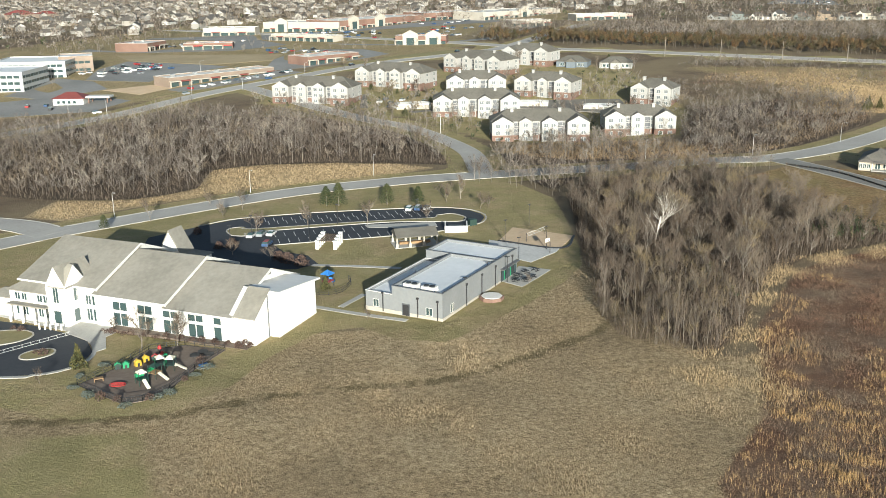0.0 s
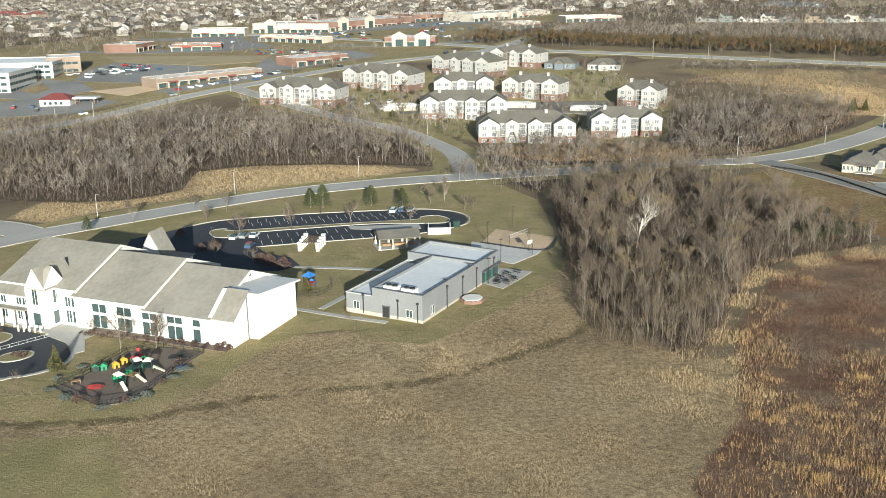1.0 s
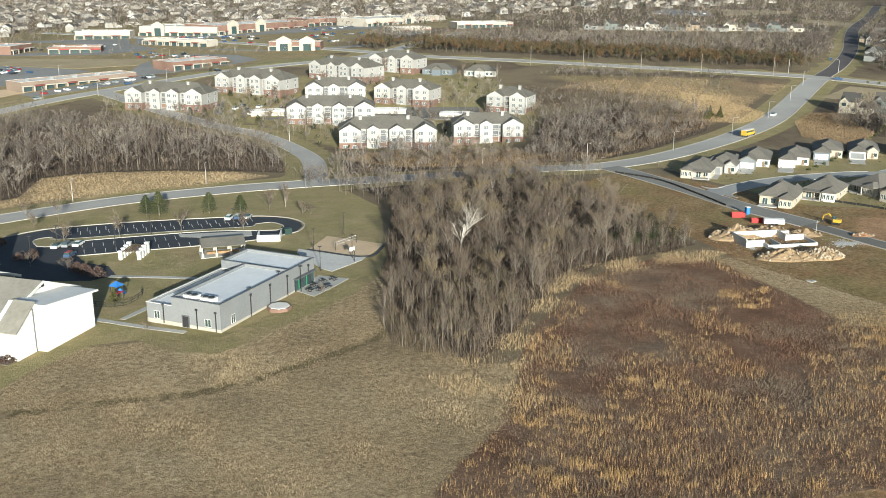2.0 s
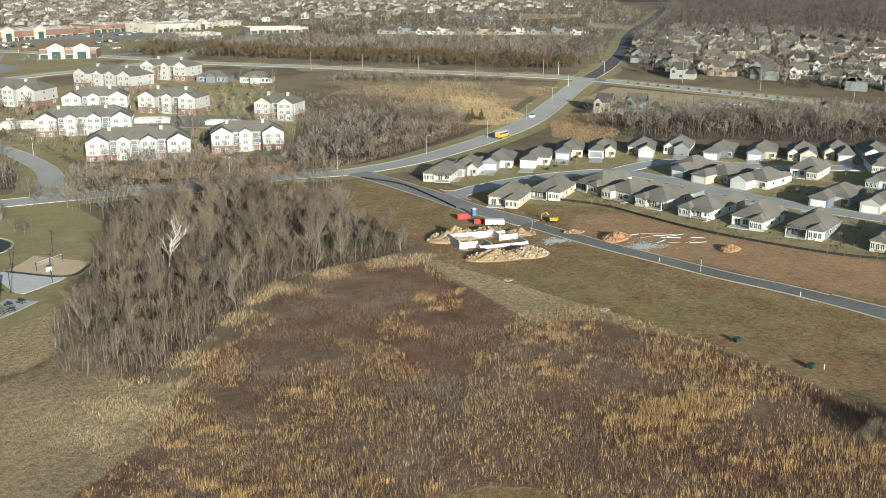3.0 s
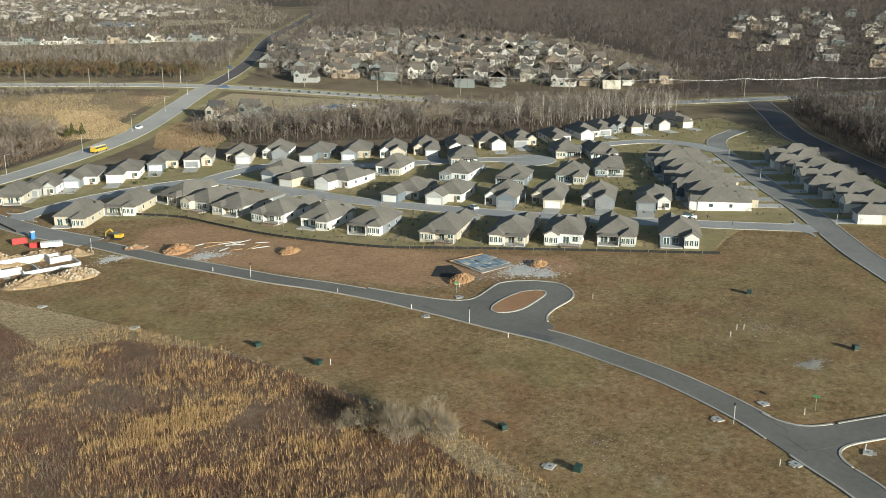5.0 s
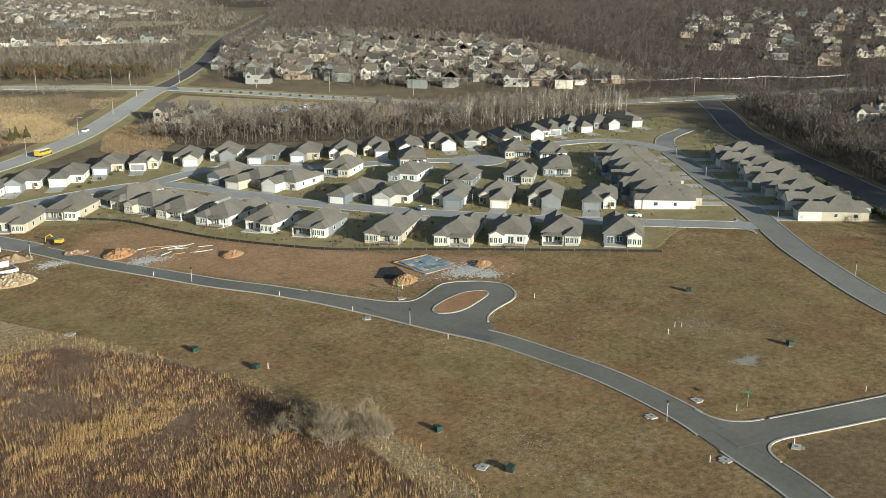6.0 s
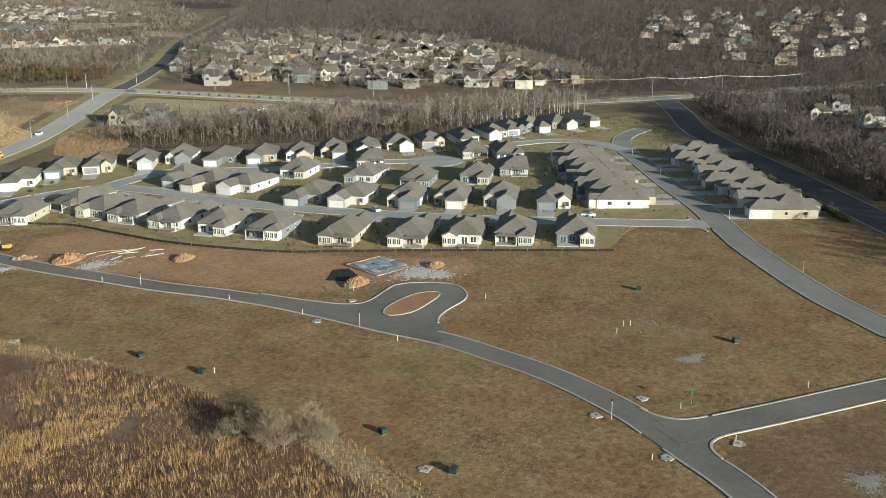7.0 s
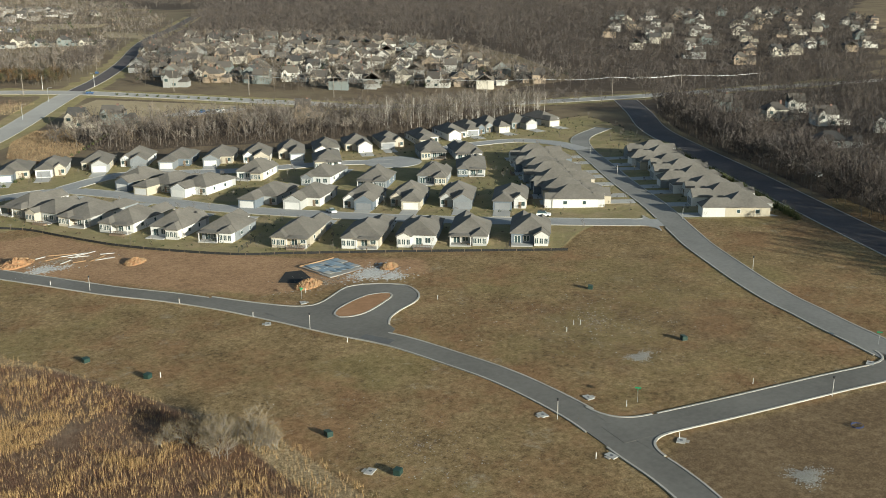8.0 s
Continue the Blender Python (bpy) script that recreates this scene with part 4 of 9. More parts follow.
for y in (1.2, 6.3, 15.5):
    part("downpipe", Shape().box(-0.2, 0.0, y - 0.09, y + 0.09, 0.1, 4.6).box(-0.35, 0, y - 0.25, y + 0.25, 4.4, 4.8), "dark", GYM)
for k in range(5):
    part("glazing", Shape().box(30.6 + 1.8 * k, 32.2 + 1.8 * k, -0.07, 0.02, 0.3 if k else 0.0, 3.4), "glass", GYM, "tall dark storefront glass")
    part("mullion", Shape().box(30.3 + 1.8 * k, 30.6 + 1.8 * k, -0.12, 0.0, 0.0, 3.6), "green" if k % 2 else "dark", GYM)
part("awning", Shape().box(29.8, 39.4, -1.1, 0.0, 3.6, 3.8), "gym_dark", GYM)

# ---- school ----
SCHOOL = tagged(new("school"), "long white two-storey school with weathered brown-grey shingle roofs", "building")
sx0, sy0 = (-46.7, 192.0)
SCHOOL.matrix_basis = pose(sx0, sy0, ground_z(sx0, sy0) - 0.1, 0, 0, -22.0)


def lean_roof(parent, x0, x1, pts, thick, mat, name="roof", label=""):
    """A roof plate that follows a profile of (y, z) points between x0 and x1."""
    n = len(pts)
    v = [(x, y, z) for x in (x0, x1) for y, z in pts] + [(x, y, z - thick) for x in (x0, x1) for y, z in pts]
    f = []
    for i in range(n - 1):
        f += [(i, n + i, n + i + 1, i + 1), (2 * n + i, 2 * n + i + 1, 3 * n + i + 1, 3 * n + i), (i, i + 1, 2 * n + i + 1, 2 * n + i), (n + i + 1, n + i, 3 * n + i, 3 * n + i + 1)]
    f += [(0, 2 * n, 3 * n, n), (n - 1, 2 * n - 1, 4 * n - 1, 3 * n - 1)]
    return part(name, Shape().add(v, f), mat, parent, label)


def gabled_hall(parent, x0, x1, y0, y1, eave, ridge_y, ridge, back, lip=1.0):
    prof = [(y0, eave), (ridge_y, ridge), (y1, back)]
    v = [(x, y, z) for x in (x0, x1) for y, z in [(y0, -1.5), (y0, eave), (ridge_y, ridge - 0.3), (y1, back), (y1, -1.5)]]
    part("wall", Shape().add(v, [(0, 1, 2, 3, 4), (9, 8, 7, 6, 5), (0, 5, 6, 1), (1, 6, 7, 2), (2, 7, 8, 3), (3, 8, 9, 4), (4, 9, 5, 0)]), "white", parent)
    sl = (ridge - eave) / (ridge_y - y0)
    sb = (ridge - back) / (y1 - ridge_y)
    lean_roof(parent, x0 - 0.3, x1 + lip, [(y0 - 0.8, eave - 0.8 * sl + 0.25), (ridge_y, ridge + 0.25), (y1 + 0.8, back - 0.8 * sb + 0.25)], 0.22, "school_roof", label="weathered brown-grey shingle roof")
    rake = Shape()
    for (ya, za), (yb, zb) in (((y0 - 0.85, eave - 0.85 * sl), (ridge_y, ridge)), ((ridge_y, ridge), (y1 + 0.85, back - 0.85 * sb))):
        rake.add([(x, y, z + dz) for x in (x1 + lip, x1 + lip + 0.12) for y, z in ((ya, za), (yb, zb)) for dz in (-0.35, 0.3)],
                 [(0, 1, 3, 2), (4, 6, 7, 5), (0, 4, 5, 1), (2, 3, 7, 6), (0, 2, 6, 4), (1, 5, 7, 3)])
    part("fascia", rake.box(x0 - 0.3, x1 + lip, y0 - 0.95, y0 - 0.8, eave - 0.8 * sl - 0.15, eave - 0.8 * sl + 0.28), "trim", parent, "white painted fascia")


gabled_hall(SCHOOL, -16.2, 0.6, 0.0, 27.0, 6.2, 15.5, 12.1, 7.4)
gabled_hall(SCHOOL, -35.2, -16.4, 0.0, 27.5, 7.2, 15.5, 13.2, 8.4)
gabled_hall(SCHOOL, -57.0, -35.4, 0.5, 28.0, 8.4, 16.0, 14.4, 9.4)
# low wing and taller block at the gable end
v = [(0.62, 0, -1.5), (6.6, 0, -1.5), (6.6, 6.0, -1.5), (0.62, 6.0, -1.5), (0.62, 0, 6.6), (6.6, 0, 6.6), (6.6, 6.0, 11.0), (0.62, 6.0, 11.0)]
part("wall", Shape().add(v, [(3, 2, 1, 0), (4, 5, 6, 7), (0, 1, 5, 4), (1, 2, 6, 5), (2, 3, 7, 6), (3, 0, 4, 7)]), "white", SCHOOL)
lean_roof(SCHOOL, 1.8, 7.2, [(-0.6, 6.4), (6.0, 11.25)], 0.2, "school_roof")
blk = [(x, y, z) for x in (0.64, 9.0) for y, z in ((6.02, -1.5), (6.02, 10.4), (22.0, 8.5), (22.0, -1.5))]
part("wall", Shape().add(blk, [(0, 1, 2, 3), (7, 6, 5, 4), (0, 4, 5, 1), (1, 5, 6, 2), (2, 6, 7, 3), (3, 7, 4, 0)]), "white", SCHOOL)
lean_roof(SCHOOL, 0.7, 9.6, [(5.6, 10.8), (23.4, 8.7)], 0.4, "white", label="white sloping roof edge")
part("downpipe", Shape().box(6.62, 6.8, 5.4, 5.6, 0, 9.8), "gym_dark", SCHOOL)
for k in range(3):
    part("louvre", Shape().box(0.6, 0.72, 13.4 + 1.3 * k, 14.3 + 1.3 * k, 10.6, 11.3), "dark", SCHOOL)
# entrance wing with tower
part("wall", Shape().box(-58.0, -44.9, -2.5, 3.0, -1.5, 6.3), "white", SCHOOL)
part("roof", Shape().roof(-58.0, -43.0, -2.5, 6.0, 6.3, 0.55), "school_roof", SCHOOL)
part("wall", Shape().box(-66.0, -57.9, -1.4, 4.0, -1.5, 3.6), "white", SCHOOL)
part("roof", Shape().roof(-66.0, -57.9, -1.4, 4.0, 3.6, 0.4), "school_roof", SCHOOL)
part("canopy", Shape().box(-57.4, -46.0, -4.4, -2.4, 3.3, 3.6), "school_roof", SCHOOL)
for x in (-57.0, -53.3, -49.7, -46.4):
    part("canopy_post", Shape().box(x - 0.2, x + 0.2, -4.3, -3.9, -1.0, 3.3), "white", SCHOOL)
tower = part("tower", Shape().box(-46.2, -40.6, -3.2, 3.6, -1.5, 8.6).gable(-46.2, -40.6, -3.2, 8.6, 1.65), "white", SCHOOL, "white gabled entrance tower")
side = [(x, y, z) for x in (-40.75, -40.6) for y, z in ((-3.2, 8.6), (3.6, 8.6), (0.2, 13.2))]
part("side_gable", Shape().add(side, [(0, 1, 2), (5, 4, 3), (0, 3, 4, 1), (1, 4, 5, 2), (2, 5, 3, 0)]), "white", tower)
part("tower_roof", Shape().roof(-46.2, -40.6, -3.15, 7.0, 8.4, 1.6, over=0.1, hip=(0, 0), along="y"), "school_roof", tower)
part("tower_roof", Shape().roof(-45.4, -40.65, -3.2, 3.6, 8.4, 1.33, over=0.1, hip=(1, 0), along="x"), "school_roof", tower)
lean_roof(tower, -46.1, -40.7, [(-3.35, 4.2), (-3.2, 4.35)], 0.2, "trim", "band")
window(tower, -43.4, -3.2, 4.9, 1.4, 3.8, "-y", bars=2)
window(tower, -40.6, 0.2, 4.9, 1.7, 3.0, "+x", bars=2)
part("tower_door", Shape().box(-44.4, -42.4, -3.3, -3.18, 0.0, 2.9), "glass", tower)
part("tower_door", Shape().box(-40.62, -40.5, -1.0, 1.4, 0.0, 2.9), "glass", tower)
for k in range(5):
    part("bollard", Shape().cyl(-46.0 + 1.3 * k, -6.6 + 0.3 * k, 0.22, -0.6, 0.9, 8), "trim", SCHOOL)
for x in (-28.4, -21.6, -14.8, -8.2, -2.6):
    for u in ((-1.0, 1.0) if x < -3 else (0.0,)):
        window(SCHOOL, x + u, 0.0, 3.9, 1.8, 1.9, "-y", frame="trim")
        window(SCHOOL, x + u, 0.0, 0.3, 1.8, 2.9, "-y", frame="trim")
part("plinth_bed", Shape().box(-30.0, 6.0, -2.4, -0.05, -0.6, 0.22), "mulch", SCHOOL, "dark mulch bed along the wall")
for x in (-55.6, -53.6, -49.0, -47.2):
    window(SCHOOL, x, -2.5, 4.2, 1.4, 1.6, "-y", frame="white", bars=2)
    window(SCHOOL, x, -2.5, 0.6, 1.4, 2.1, "-y", frame="white", bars=2)
for y in (0.0, 2.0):
    window(SCHOOL, -58.0, y, 4.2, 1.2, 1.4, "-x", frame="white")
window(SCHOOL, -57.0, 5.2, 5.4, 1.3, 1.6, "-x", frame="white")
for x in (-37.6, -35.8):
    window(SCHOOL, x, 0.5, 4.0, 1.4, 2.2, "-y", frame="white", bars=2)
    window(SCHOOL, x, 0.5, 0.2, 1.4, 2.8, "-y", frame="white", bars=2)
# steep roofed porch tower on the far side
part("porch", Shape().box(-43.0, -30.5, 27.4, 38.0, -1.5, 6.4), "white", SCHOOL)
part("porch_roof", Shape().roof(-43.0, -30.5, 27.4, 38.0, 6.4, 0.4), "school_roof", SCHOOL)
pt = part("porch_tower", Shape().box(-40.0, -34.0, 29.6, 35.2, 4.0, 8.2).gable(-40.0, -34.0, 29.6, 8.2, 1.7), "white", SCHOOL)
part("porch_tower_roof", Shape().roof(-40.0, -34.0, 29.6, 35.2, 8.0, 1.7, over=0.4, hip=(0, 0), along="y"), "school_roof", pt)


# ---- apartments ----
FAR_SPOTS = []


def apartment(variant):
    """A three-storey apartment house: white siding, brick feet, gabled bays, shingle roof; front towards -y."""
    length, deep, h = ((44.0, 15.0, 9.0), (33.0, 14.0, 9.0), (22.0, 14.0, 9.0))[variant]
    ob = thing("apartment_building", "three-storey white apartment building with brick base and brown-grey gabled roof", "apartment building", group="apartment buildings")
    half = length / 2
    part("wall", Shape().box(-half, half, 0, deep, -4, h), "flats_white", ob)
    part("roof", Shape().roof(-half, half, 0, deep, h, 0.56, along="x"), "shingle", ob, "brown-grey shingle roof")
    part("brick_base", Shape().box(-half - 0.08, half + 0.08, -0.08, deep + 0.1, -4, 2.9), "brick", ob, "red-brown brick lower storey")
    # bays: centre, half width, how far out, brick foot
    bays = {0: ((-17.2, 4.8, 5.0, True), (-6.6, 3.0, 2.0, False), (4.2, 3.6, 3.4, False), (17.0, 5.0, 5.4, True)),
            1: ((-11.6, 4.9, 4.6, True), (-1.0, 3.0, 2.0, False), (11.6, 4.9, 3.8, True)),
            2: ((-6.2, 4.6, 3.6, True), (6.2, 4.4, 2.6, False))}[variant]
    for c, w, out, foot in bays:
        bay = part("bay", Shape().box(c - w, c + w, -out, 0.02, -4, h - 0.2).gable(c - w, c + w, -out, h - 0.2, 0.56), "flats_white", ob, "white gabled bay")
        part("bay_roof", Shape().roof(c - w, c + w, -out + 0.25, deep / 2, h - 0.22, 0.56, hip=(0, 0), along="y", over=0.2), "shingle", bay)
        part("fascia", Shape().gable(c - w - 0.3, c + w + 0.3, -out - 0.08, h - 0.15, 0.56, thick=0.07), "flats_trim", bay)
        if foot:
            part("bay_brick", Shape().box(c - w - 0.08, c + w + 0.08, -out - 0.1, 0.0, -4, 3.4), "brick", bay)
        for level in range(3):
            y = -out - (0.1 if foot and level == 0 else 0)
            for u in ((-w * 0.45, w * 0.45) if w > 3.5 else (0,)):
                window(ob, c + u, y, 0.7 + 3.0 * level, 1.9, 1.6, "-y", bars=2, glass="flats_pane")
        # stack of balconies beside the bay, a dark panel standing in for recess shade
        bx = c + w + 1.7
        if bx + 1.4 < half:
            part("balcony_recess", Shape().box(bx - 1.3, bx + 1.3, -0.06, 0.02, 0.1, h - 0.7), "gym_dark", ob, "dark flat panel for the shade behind stacked balconies")
            for level in range(3):
                rail = Shape().box(bx - 1.4, bx + 1.4, -1.2, -0.05, 3.0 * level - 0.15, 3.0 * level + 0.05)
                for q in range(6):
                    rail.box(bx - 1.4 + 0.54 * q, bx - 1.3 + 0.54 * q, -1.2, -1.12, 3.0 * level, 3.0 * level + 1.0)
                part("balcony", rail.box(bx - 1.4, bx + 1.4, -1.22, -1.1, 3.0 * level + 0.95, 3.0 * level + 1.08), "flats_trim", ob, "white balcony railing")
            for s in (-1.4, 1.4):
                part("balcony_post", Shape().box(bx + s - 0.12, bx + s + 0.12, -1.2, -1.0, -1, h - 0.3), "flats_trim", ob)
        if c - w - 1.6 > -half:
            for level in range(3):
                window(ob, c - w - 1.1, 0.0, 0.7 + 3.0 * level, 1.1, 1.5, "-y", glass="flats_pane")
    for c in [-half * 0.55, half * 0.45]:
        part("rear_gable", Shape().box(c - 3.2, c + 3.2, deep - 0.02, deep + 1.8, -4, h - 0.2), "flats_white", ob)
        part("rear_roof", Shape().roof(c - 3.2, c + 3.2, deep / 2, deep + 1.8, h - 0.25, 0.56, hip=(0, 0), along="y"), "shingle", ob)
    for sgn, face in ((-1, "-x"), (1, "+x")):
        for level in range(3):
            for y in (3.2, deep - 3.5):
                window(ob, sgn * (half + (0.08 if level == 0 and y > deep * 0.4 else 0)), y, 0.7 + 3.0 * level, 1.7, 1.6, face, bars=2, glass="flats_pane")
    for u in (-0.28, 0.22):
        part("chimney", Shape().box(length * u - 0.7, length * u + 0.7, deep / 2 - 2.2, deep / 2 - 1.0, h + 1.0, h + 5.0).box(length * u - 0.85, length * u + 0.85, deep / 2 - 2.35, deep / 2 - 0.85, h + 5.0, h + 5.2), "flats_white", ob)
    return ob


flats = Kit(apartment)
for v, (ax, ay), (bx, by) in ((0, (-93.8, 530.9), (-48.1, 517.4)), (0, (-52.0, 577.7), (-9.6, 555.1)), (0, (-1.0, 624.0), (41.0, 590.0)), (1, (38.0, 644.8), (70.0, 623.7)), (1, (39.4, 547.7), (72.4, 530.8)),
                              (0, (-4.1, 492.8), (36.6, 492.1)), (1, (0.5, 541.6), (35.0, 540.6)), (0, (21.2, 436.9), (65.3, 437.4)), (1, (74.3, 451.3), (108.2, 450.1)), (2, (99.6, 520.3), (121.1, 508.2))):
    cx, cy, a = (ax + bx) / 2, (ay + by) / 2, math.degrees(math.atan2(by - ay, bx - ax))
    flats.put(v, pose(cx, cy, ground_z(cx, cy), 0, 0, a))
    FAR_SPOTS += [(cx + u * (bx - ax), cy + u * (by - ay) + 6) for u in (-0.4, -0.2, 0, 0.2, 0.4)]


def clubhouse(variant):
    ob = thing("clubhouse", "low pale clubhouse with grey hipped roof", "building", group="club buildings")
    part("wall", Shape().box(-10, 10, 0, 12, -3, 3.4).box(-3, 3, -3, 0.02, -3, 3.4), "siding", ob)
    part("roof", Shape().roof(-10, 10, 0, 12, 3.4, 0.5).roof(-3, 3, -3, 6, 3.38, 0.6, hip=(0, 1), along="y"), "shingle", ob)
    for u in (-7, -4.6, 4.6, 7):
        window(ob, u, 0, 0.8, 1.5, 1.7, "-y", bars=2)
    return ob


def carport(variant):
    ob = thing("garage_row", "long low white garage row with flat roof", "garage", group="garage rows")
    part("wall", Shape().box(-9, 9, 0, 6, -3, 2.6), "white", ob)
    part("roof", Shape().roof(-9, 9, 0, 6, 2.6, 0.25, along="x"), "membrane_dull", ob)
    for k in range(5):
        part("garage_door", Shape().box(-8.4 + 3.5 * k, -5.6 + 3.5 * k, -0.06, 0.02, 0, 2.1), "stucco", ob)
    return ob


clubs, rows_of_garages = Kit(clubhouse), Kit(carport)
for x, y, a in ((80.8, 619.0, -20), (107.0, 609.0, -15)):
    clubs.put(0, stand(x, y, a))
    FAR_SPOTS.append((x, y + 5))
for x, y, a in ((-16.2, 505.0, 12), (46.4, 517.4, -5), (82.1, 508.8, -12)):
    rows_of_garages.put(0, stand(x, y, a))
    FAR_SPOTS.append((x, y + 3))


# ---- shops and offices ----
def shop(p0, p1, deep, h, label, wall="brick_tan", top="membrane_dull", awning="awning", bay=7.0, arches=()):
    """A long shop building; its front runs from p0 to p1 and looks to the right of that line."""
    (ax, ay), (bx, by) = p0, p1
    length = math.hypot(bx - ax, by - ay)
    ob = thing("shop_building", label, "shop building", ax, ay, math.degrees(math.atan2(by - ay, bx - ax)))
    flat_block(ob, 0, length, 0, deep, h, wall, top, wall, coping="trim")
    n = max(2, int(length // bay))
    for k in range(n):
        x0, x1 = length * k / n, length * (k + 1) / n
        part("shop_window", Shape().box(x0 + 0.6, x1 - 0.6, -0.08, 0.02, 0.2, 3.2), "glass", ob)
        part("awning", Shape().box(x0 + 0.2, x1 - 0.2, -2.2, 0.0, 3.3, 3.9), awning if k % 3 == 1 else "stucco", ob)
        part("column", Shape().box(x0 - 0.35, x0 + 0.35, -2.3, -1.6, -0.5, 3.3), "stucco", ob)
    for u in arches:
        c = length * u
        arch = part("entrance_gable", Shape().box(c - 6, c + 6, -2.5, 0.5, -1, h + 1.5).gable(c - 6, c + 6, -2.5, h + 1.5, 0.5, thick=3.0), "stucco", ob, "pale gabled store entrance")
        part("entrance_glass", Shape().box(c - 3, c + 3, -2.6, -2.48, 0.2, h - 1.5), "glass", arch)
    for k in range(int(length // 16)):
        part("roof_unit", Shape().box(8 + 16 * k, 10.5 + 16 * k, deep * 0.55, deep * 0.55 + 2, h - 0.7, h + 0.7), "metal", ob)
    for u in (0.1, 0.3, 0.5, 0.7, 0.9):
        cx, cy = ax + (bx - ax) * u - (by - ay) / length * deep / 2, ay + (by - ay) * u + (bx - ax) / length * deep / 2
        FAR_SPOTS.append((cx, cy))
    return ob


shop((-166.4, 586.7), (-112.6, 644.6), 17, 6.0, "tan brick shop row with pale roof and dark awnings")
shop((-92.3, 660.8), (-60.5, 693.4), 22, 6.0, "brick shop row with pale roof and red band", wall="brick")
shop((-235.4, 779.2), (-229.3, 811.4), 28, 6.5, "low brown brick store with flat roof", wall="brick")
shop((-206.9, 778.9), (-168.8, 784.0), 18, 5.5, "low red and white roadside store", wall="brick", awning="red")
shop((-222.1, 908.9), (-173.9, 908.8), 22, 7.5, "white flat-roofed store beside parking", wall="stucco")
shop((-148.0, 842.3), (-90.9, 808.2), 14, 5.5, "low pale store with flat roof", wall="stucco")
shop((-171.6, 938.0), (-98.1, 923.6), 45, 9.0, "big white-roofed store with pale front", wall="stucco", arches=(0.25,))
shop((-98.1, 926.0), (-20.5, 1019.7), 45, 9.0, "long brick store row with white gabled entrances", wall="brick", arches=(0.15, 0.45))
shop((-20.0, 1022.0), (39.5, 1064.1), 40, 8.0, "long brick store row with pale roof", wall="brick")
shop((-37.9, 769.2), (1.9, 765.3), 18, 7.0, "red brick store with white arches", wall="brick", arches=(0.3, 0.75))
shop((40.0, 1000.0), (127.0, 1080.0), 45, 8.0, "big store with white roof", wall="stucco", arches=(0.5,))
shop((62.0, 895.0), (98.6, 907.8), 22, 6.0, "low store with white flat roof", wall="stucco")
shop((127.2, 950.0), (184.0, 962.0), 24, 6.0, "long low white-roofed store", wall="stucco")


def office(label, x, y, turn, w, d, h, wall, bands):
    ob = thing("office_building", label, "office building", x, y, turn)
    flat_block(ob, 0, w, 0, d, h, wall, "membrane", wall, coping="trim")
    for k in range(bands):
        z = 1.0 + k * (h - 1.0) / bands
        for i in range(int(w // 4)):
            part("window_band", Shape().box(0.6 + 4 * i, 4.0 + 4 * i, -0.07, 0.02, z, z + 1.7), "glass", ob)
        for i in range(int(d // 4)):
            part("window_band", Shape().box(w - 0.02, w + 0.07, 0.6 + 4 * i, 4.0 + 4 * i, z, z + 1.7), "glass", ob)
    FAR_SPOTS.append((x + 10, y + 12))
    return ob


office("white three-storey office block with glass bands", -290.0, 590.0, 0, 34, 40, 12.5, "office", 3)
office("white office wing with pale roof", -300.0, 640.0, 5, 50, 45, 11.5, "office", 3)
office("brown brick office with dark maroon roof band", -262.0, 664.0, 20, 22, 26, 11.0, "brick_tan", 2)
bank = thing("bank_building", "low white bank with maroon hipped roof and drive-through canopy", "building", -219.0, 540.0, 0)
part("wall", Shape().box(0, 17, 0, 12, -1, 3.6), "white", bank)
part("roof", Shape().roof(0, 17, 0, 12, 3.6, 0.45, over=0.8), "maroon", bank, "dark maroon roof")
part("canopy", Shape().box(17.5, 31, 2, 10, 3.6, 4.5), "trim", bank)
for u, v in ((19, 3), (29.5, 3), (19, 9), (29.5, 9)):
    part("canopy_post", Shape().box(u - 0.3, u + 0.3, v - 0.3, v + 0.3, -0.5, 3.6), "brick", bank)
for u in (3, 6, 9, 12):
    window(bank, u, 0, 0.9, 1.6, 1.6, "-y")
red_school = thing("school_building", "distant low school with bright red roof", "building", -600.0, 1353.0, 25)
part("wall", Shape().box(0, 70, 0, 30, -4, 6), "brick_tan", red_school)
part("roof", Shape().roof(0, 40, 0, 30, 6, 0.35).roof(38, 70, 2, 26, 5, 0.35), "far_red", red_school)


def paved(name, poly, mat, label, rise=0.06):
    area = sum(x0 * y1 - x1 * y0 for (x0, y0), (x1, y1) in zip(poly, poly[1:] + poly[:1]))
    return tagged(part(name, draped(poly if area > 0 else poly[::-1], -0.5, rise), mat), label, "pavement", kind="structure")


paved("pavement_shops_lot", [(-232, 628), (-240, 676), (-232, 716), (-165, 682), (-148, 670), (-184, 630), (-186, 612)], "lot", "grey shop parking lot")
paved("pavement_strip_front", [(-166, 580), (-154, 570), (-92, 632), (-106, 646)], "lot", "grey parking strip before the shops")
paved("pavement_big_lot", [(-158, 855), (-172, 925), (-98, 916), (-20, 1012), (40, 1050), (60, 985), (92, 905), (60, 850), (40, 790), (-20, 762), (-74, 780)], "lot", "wide grey parking lot of the stores")
paved("pavement_corner_lot", [(-120, 640), (-90, 655), (-56, 690), (-40, 712), (-60, 745), (-110, 760), (-122, 700)], "lot", "grey parking lot behind the shop row")
paved("pavement_store_lot", [(-300, 800), (-240, 772), (-165, 766), (-128, 800), (-160, 850), (-175, 905), (-270, 905)], "lot", "grey parking lot before the far stores")
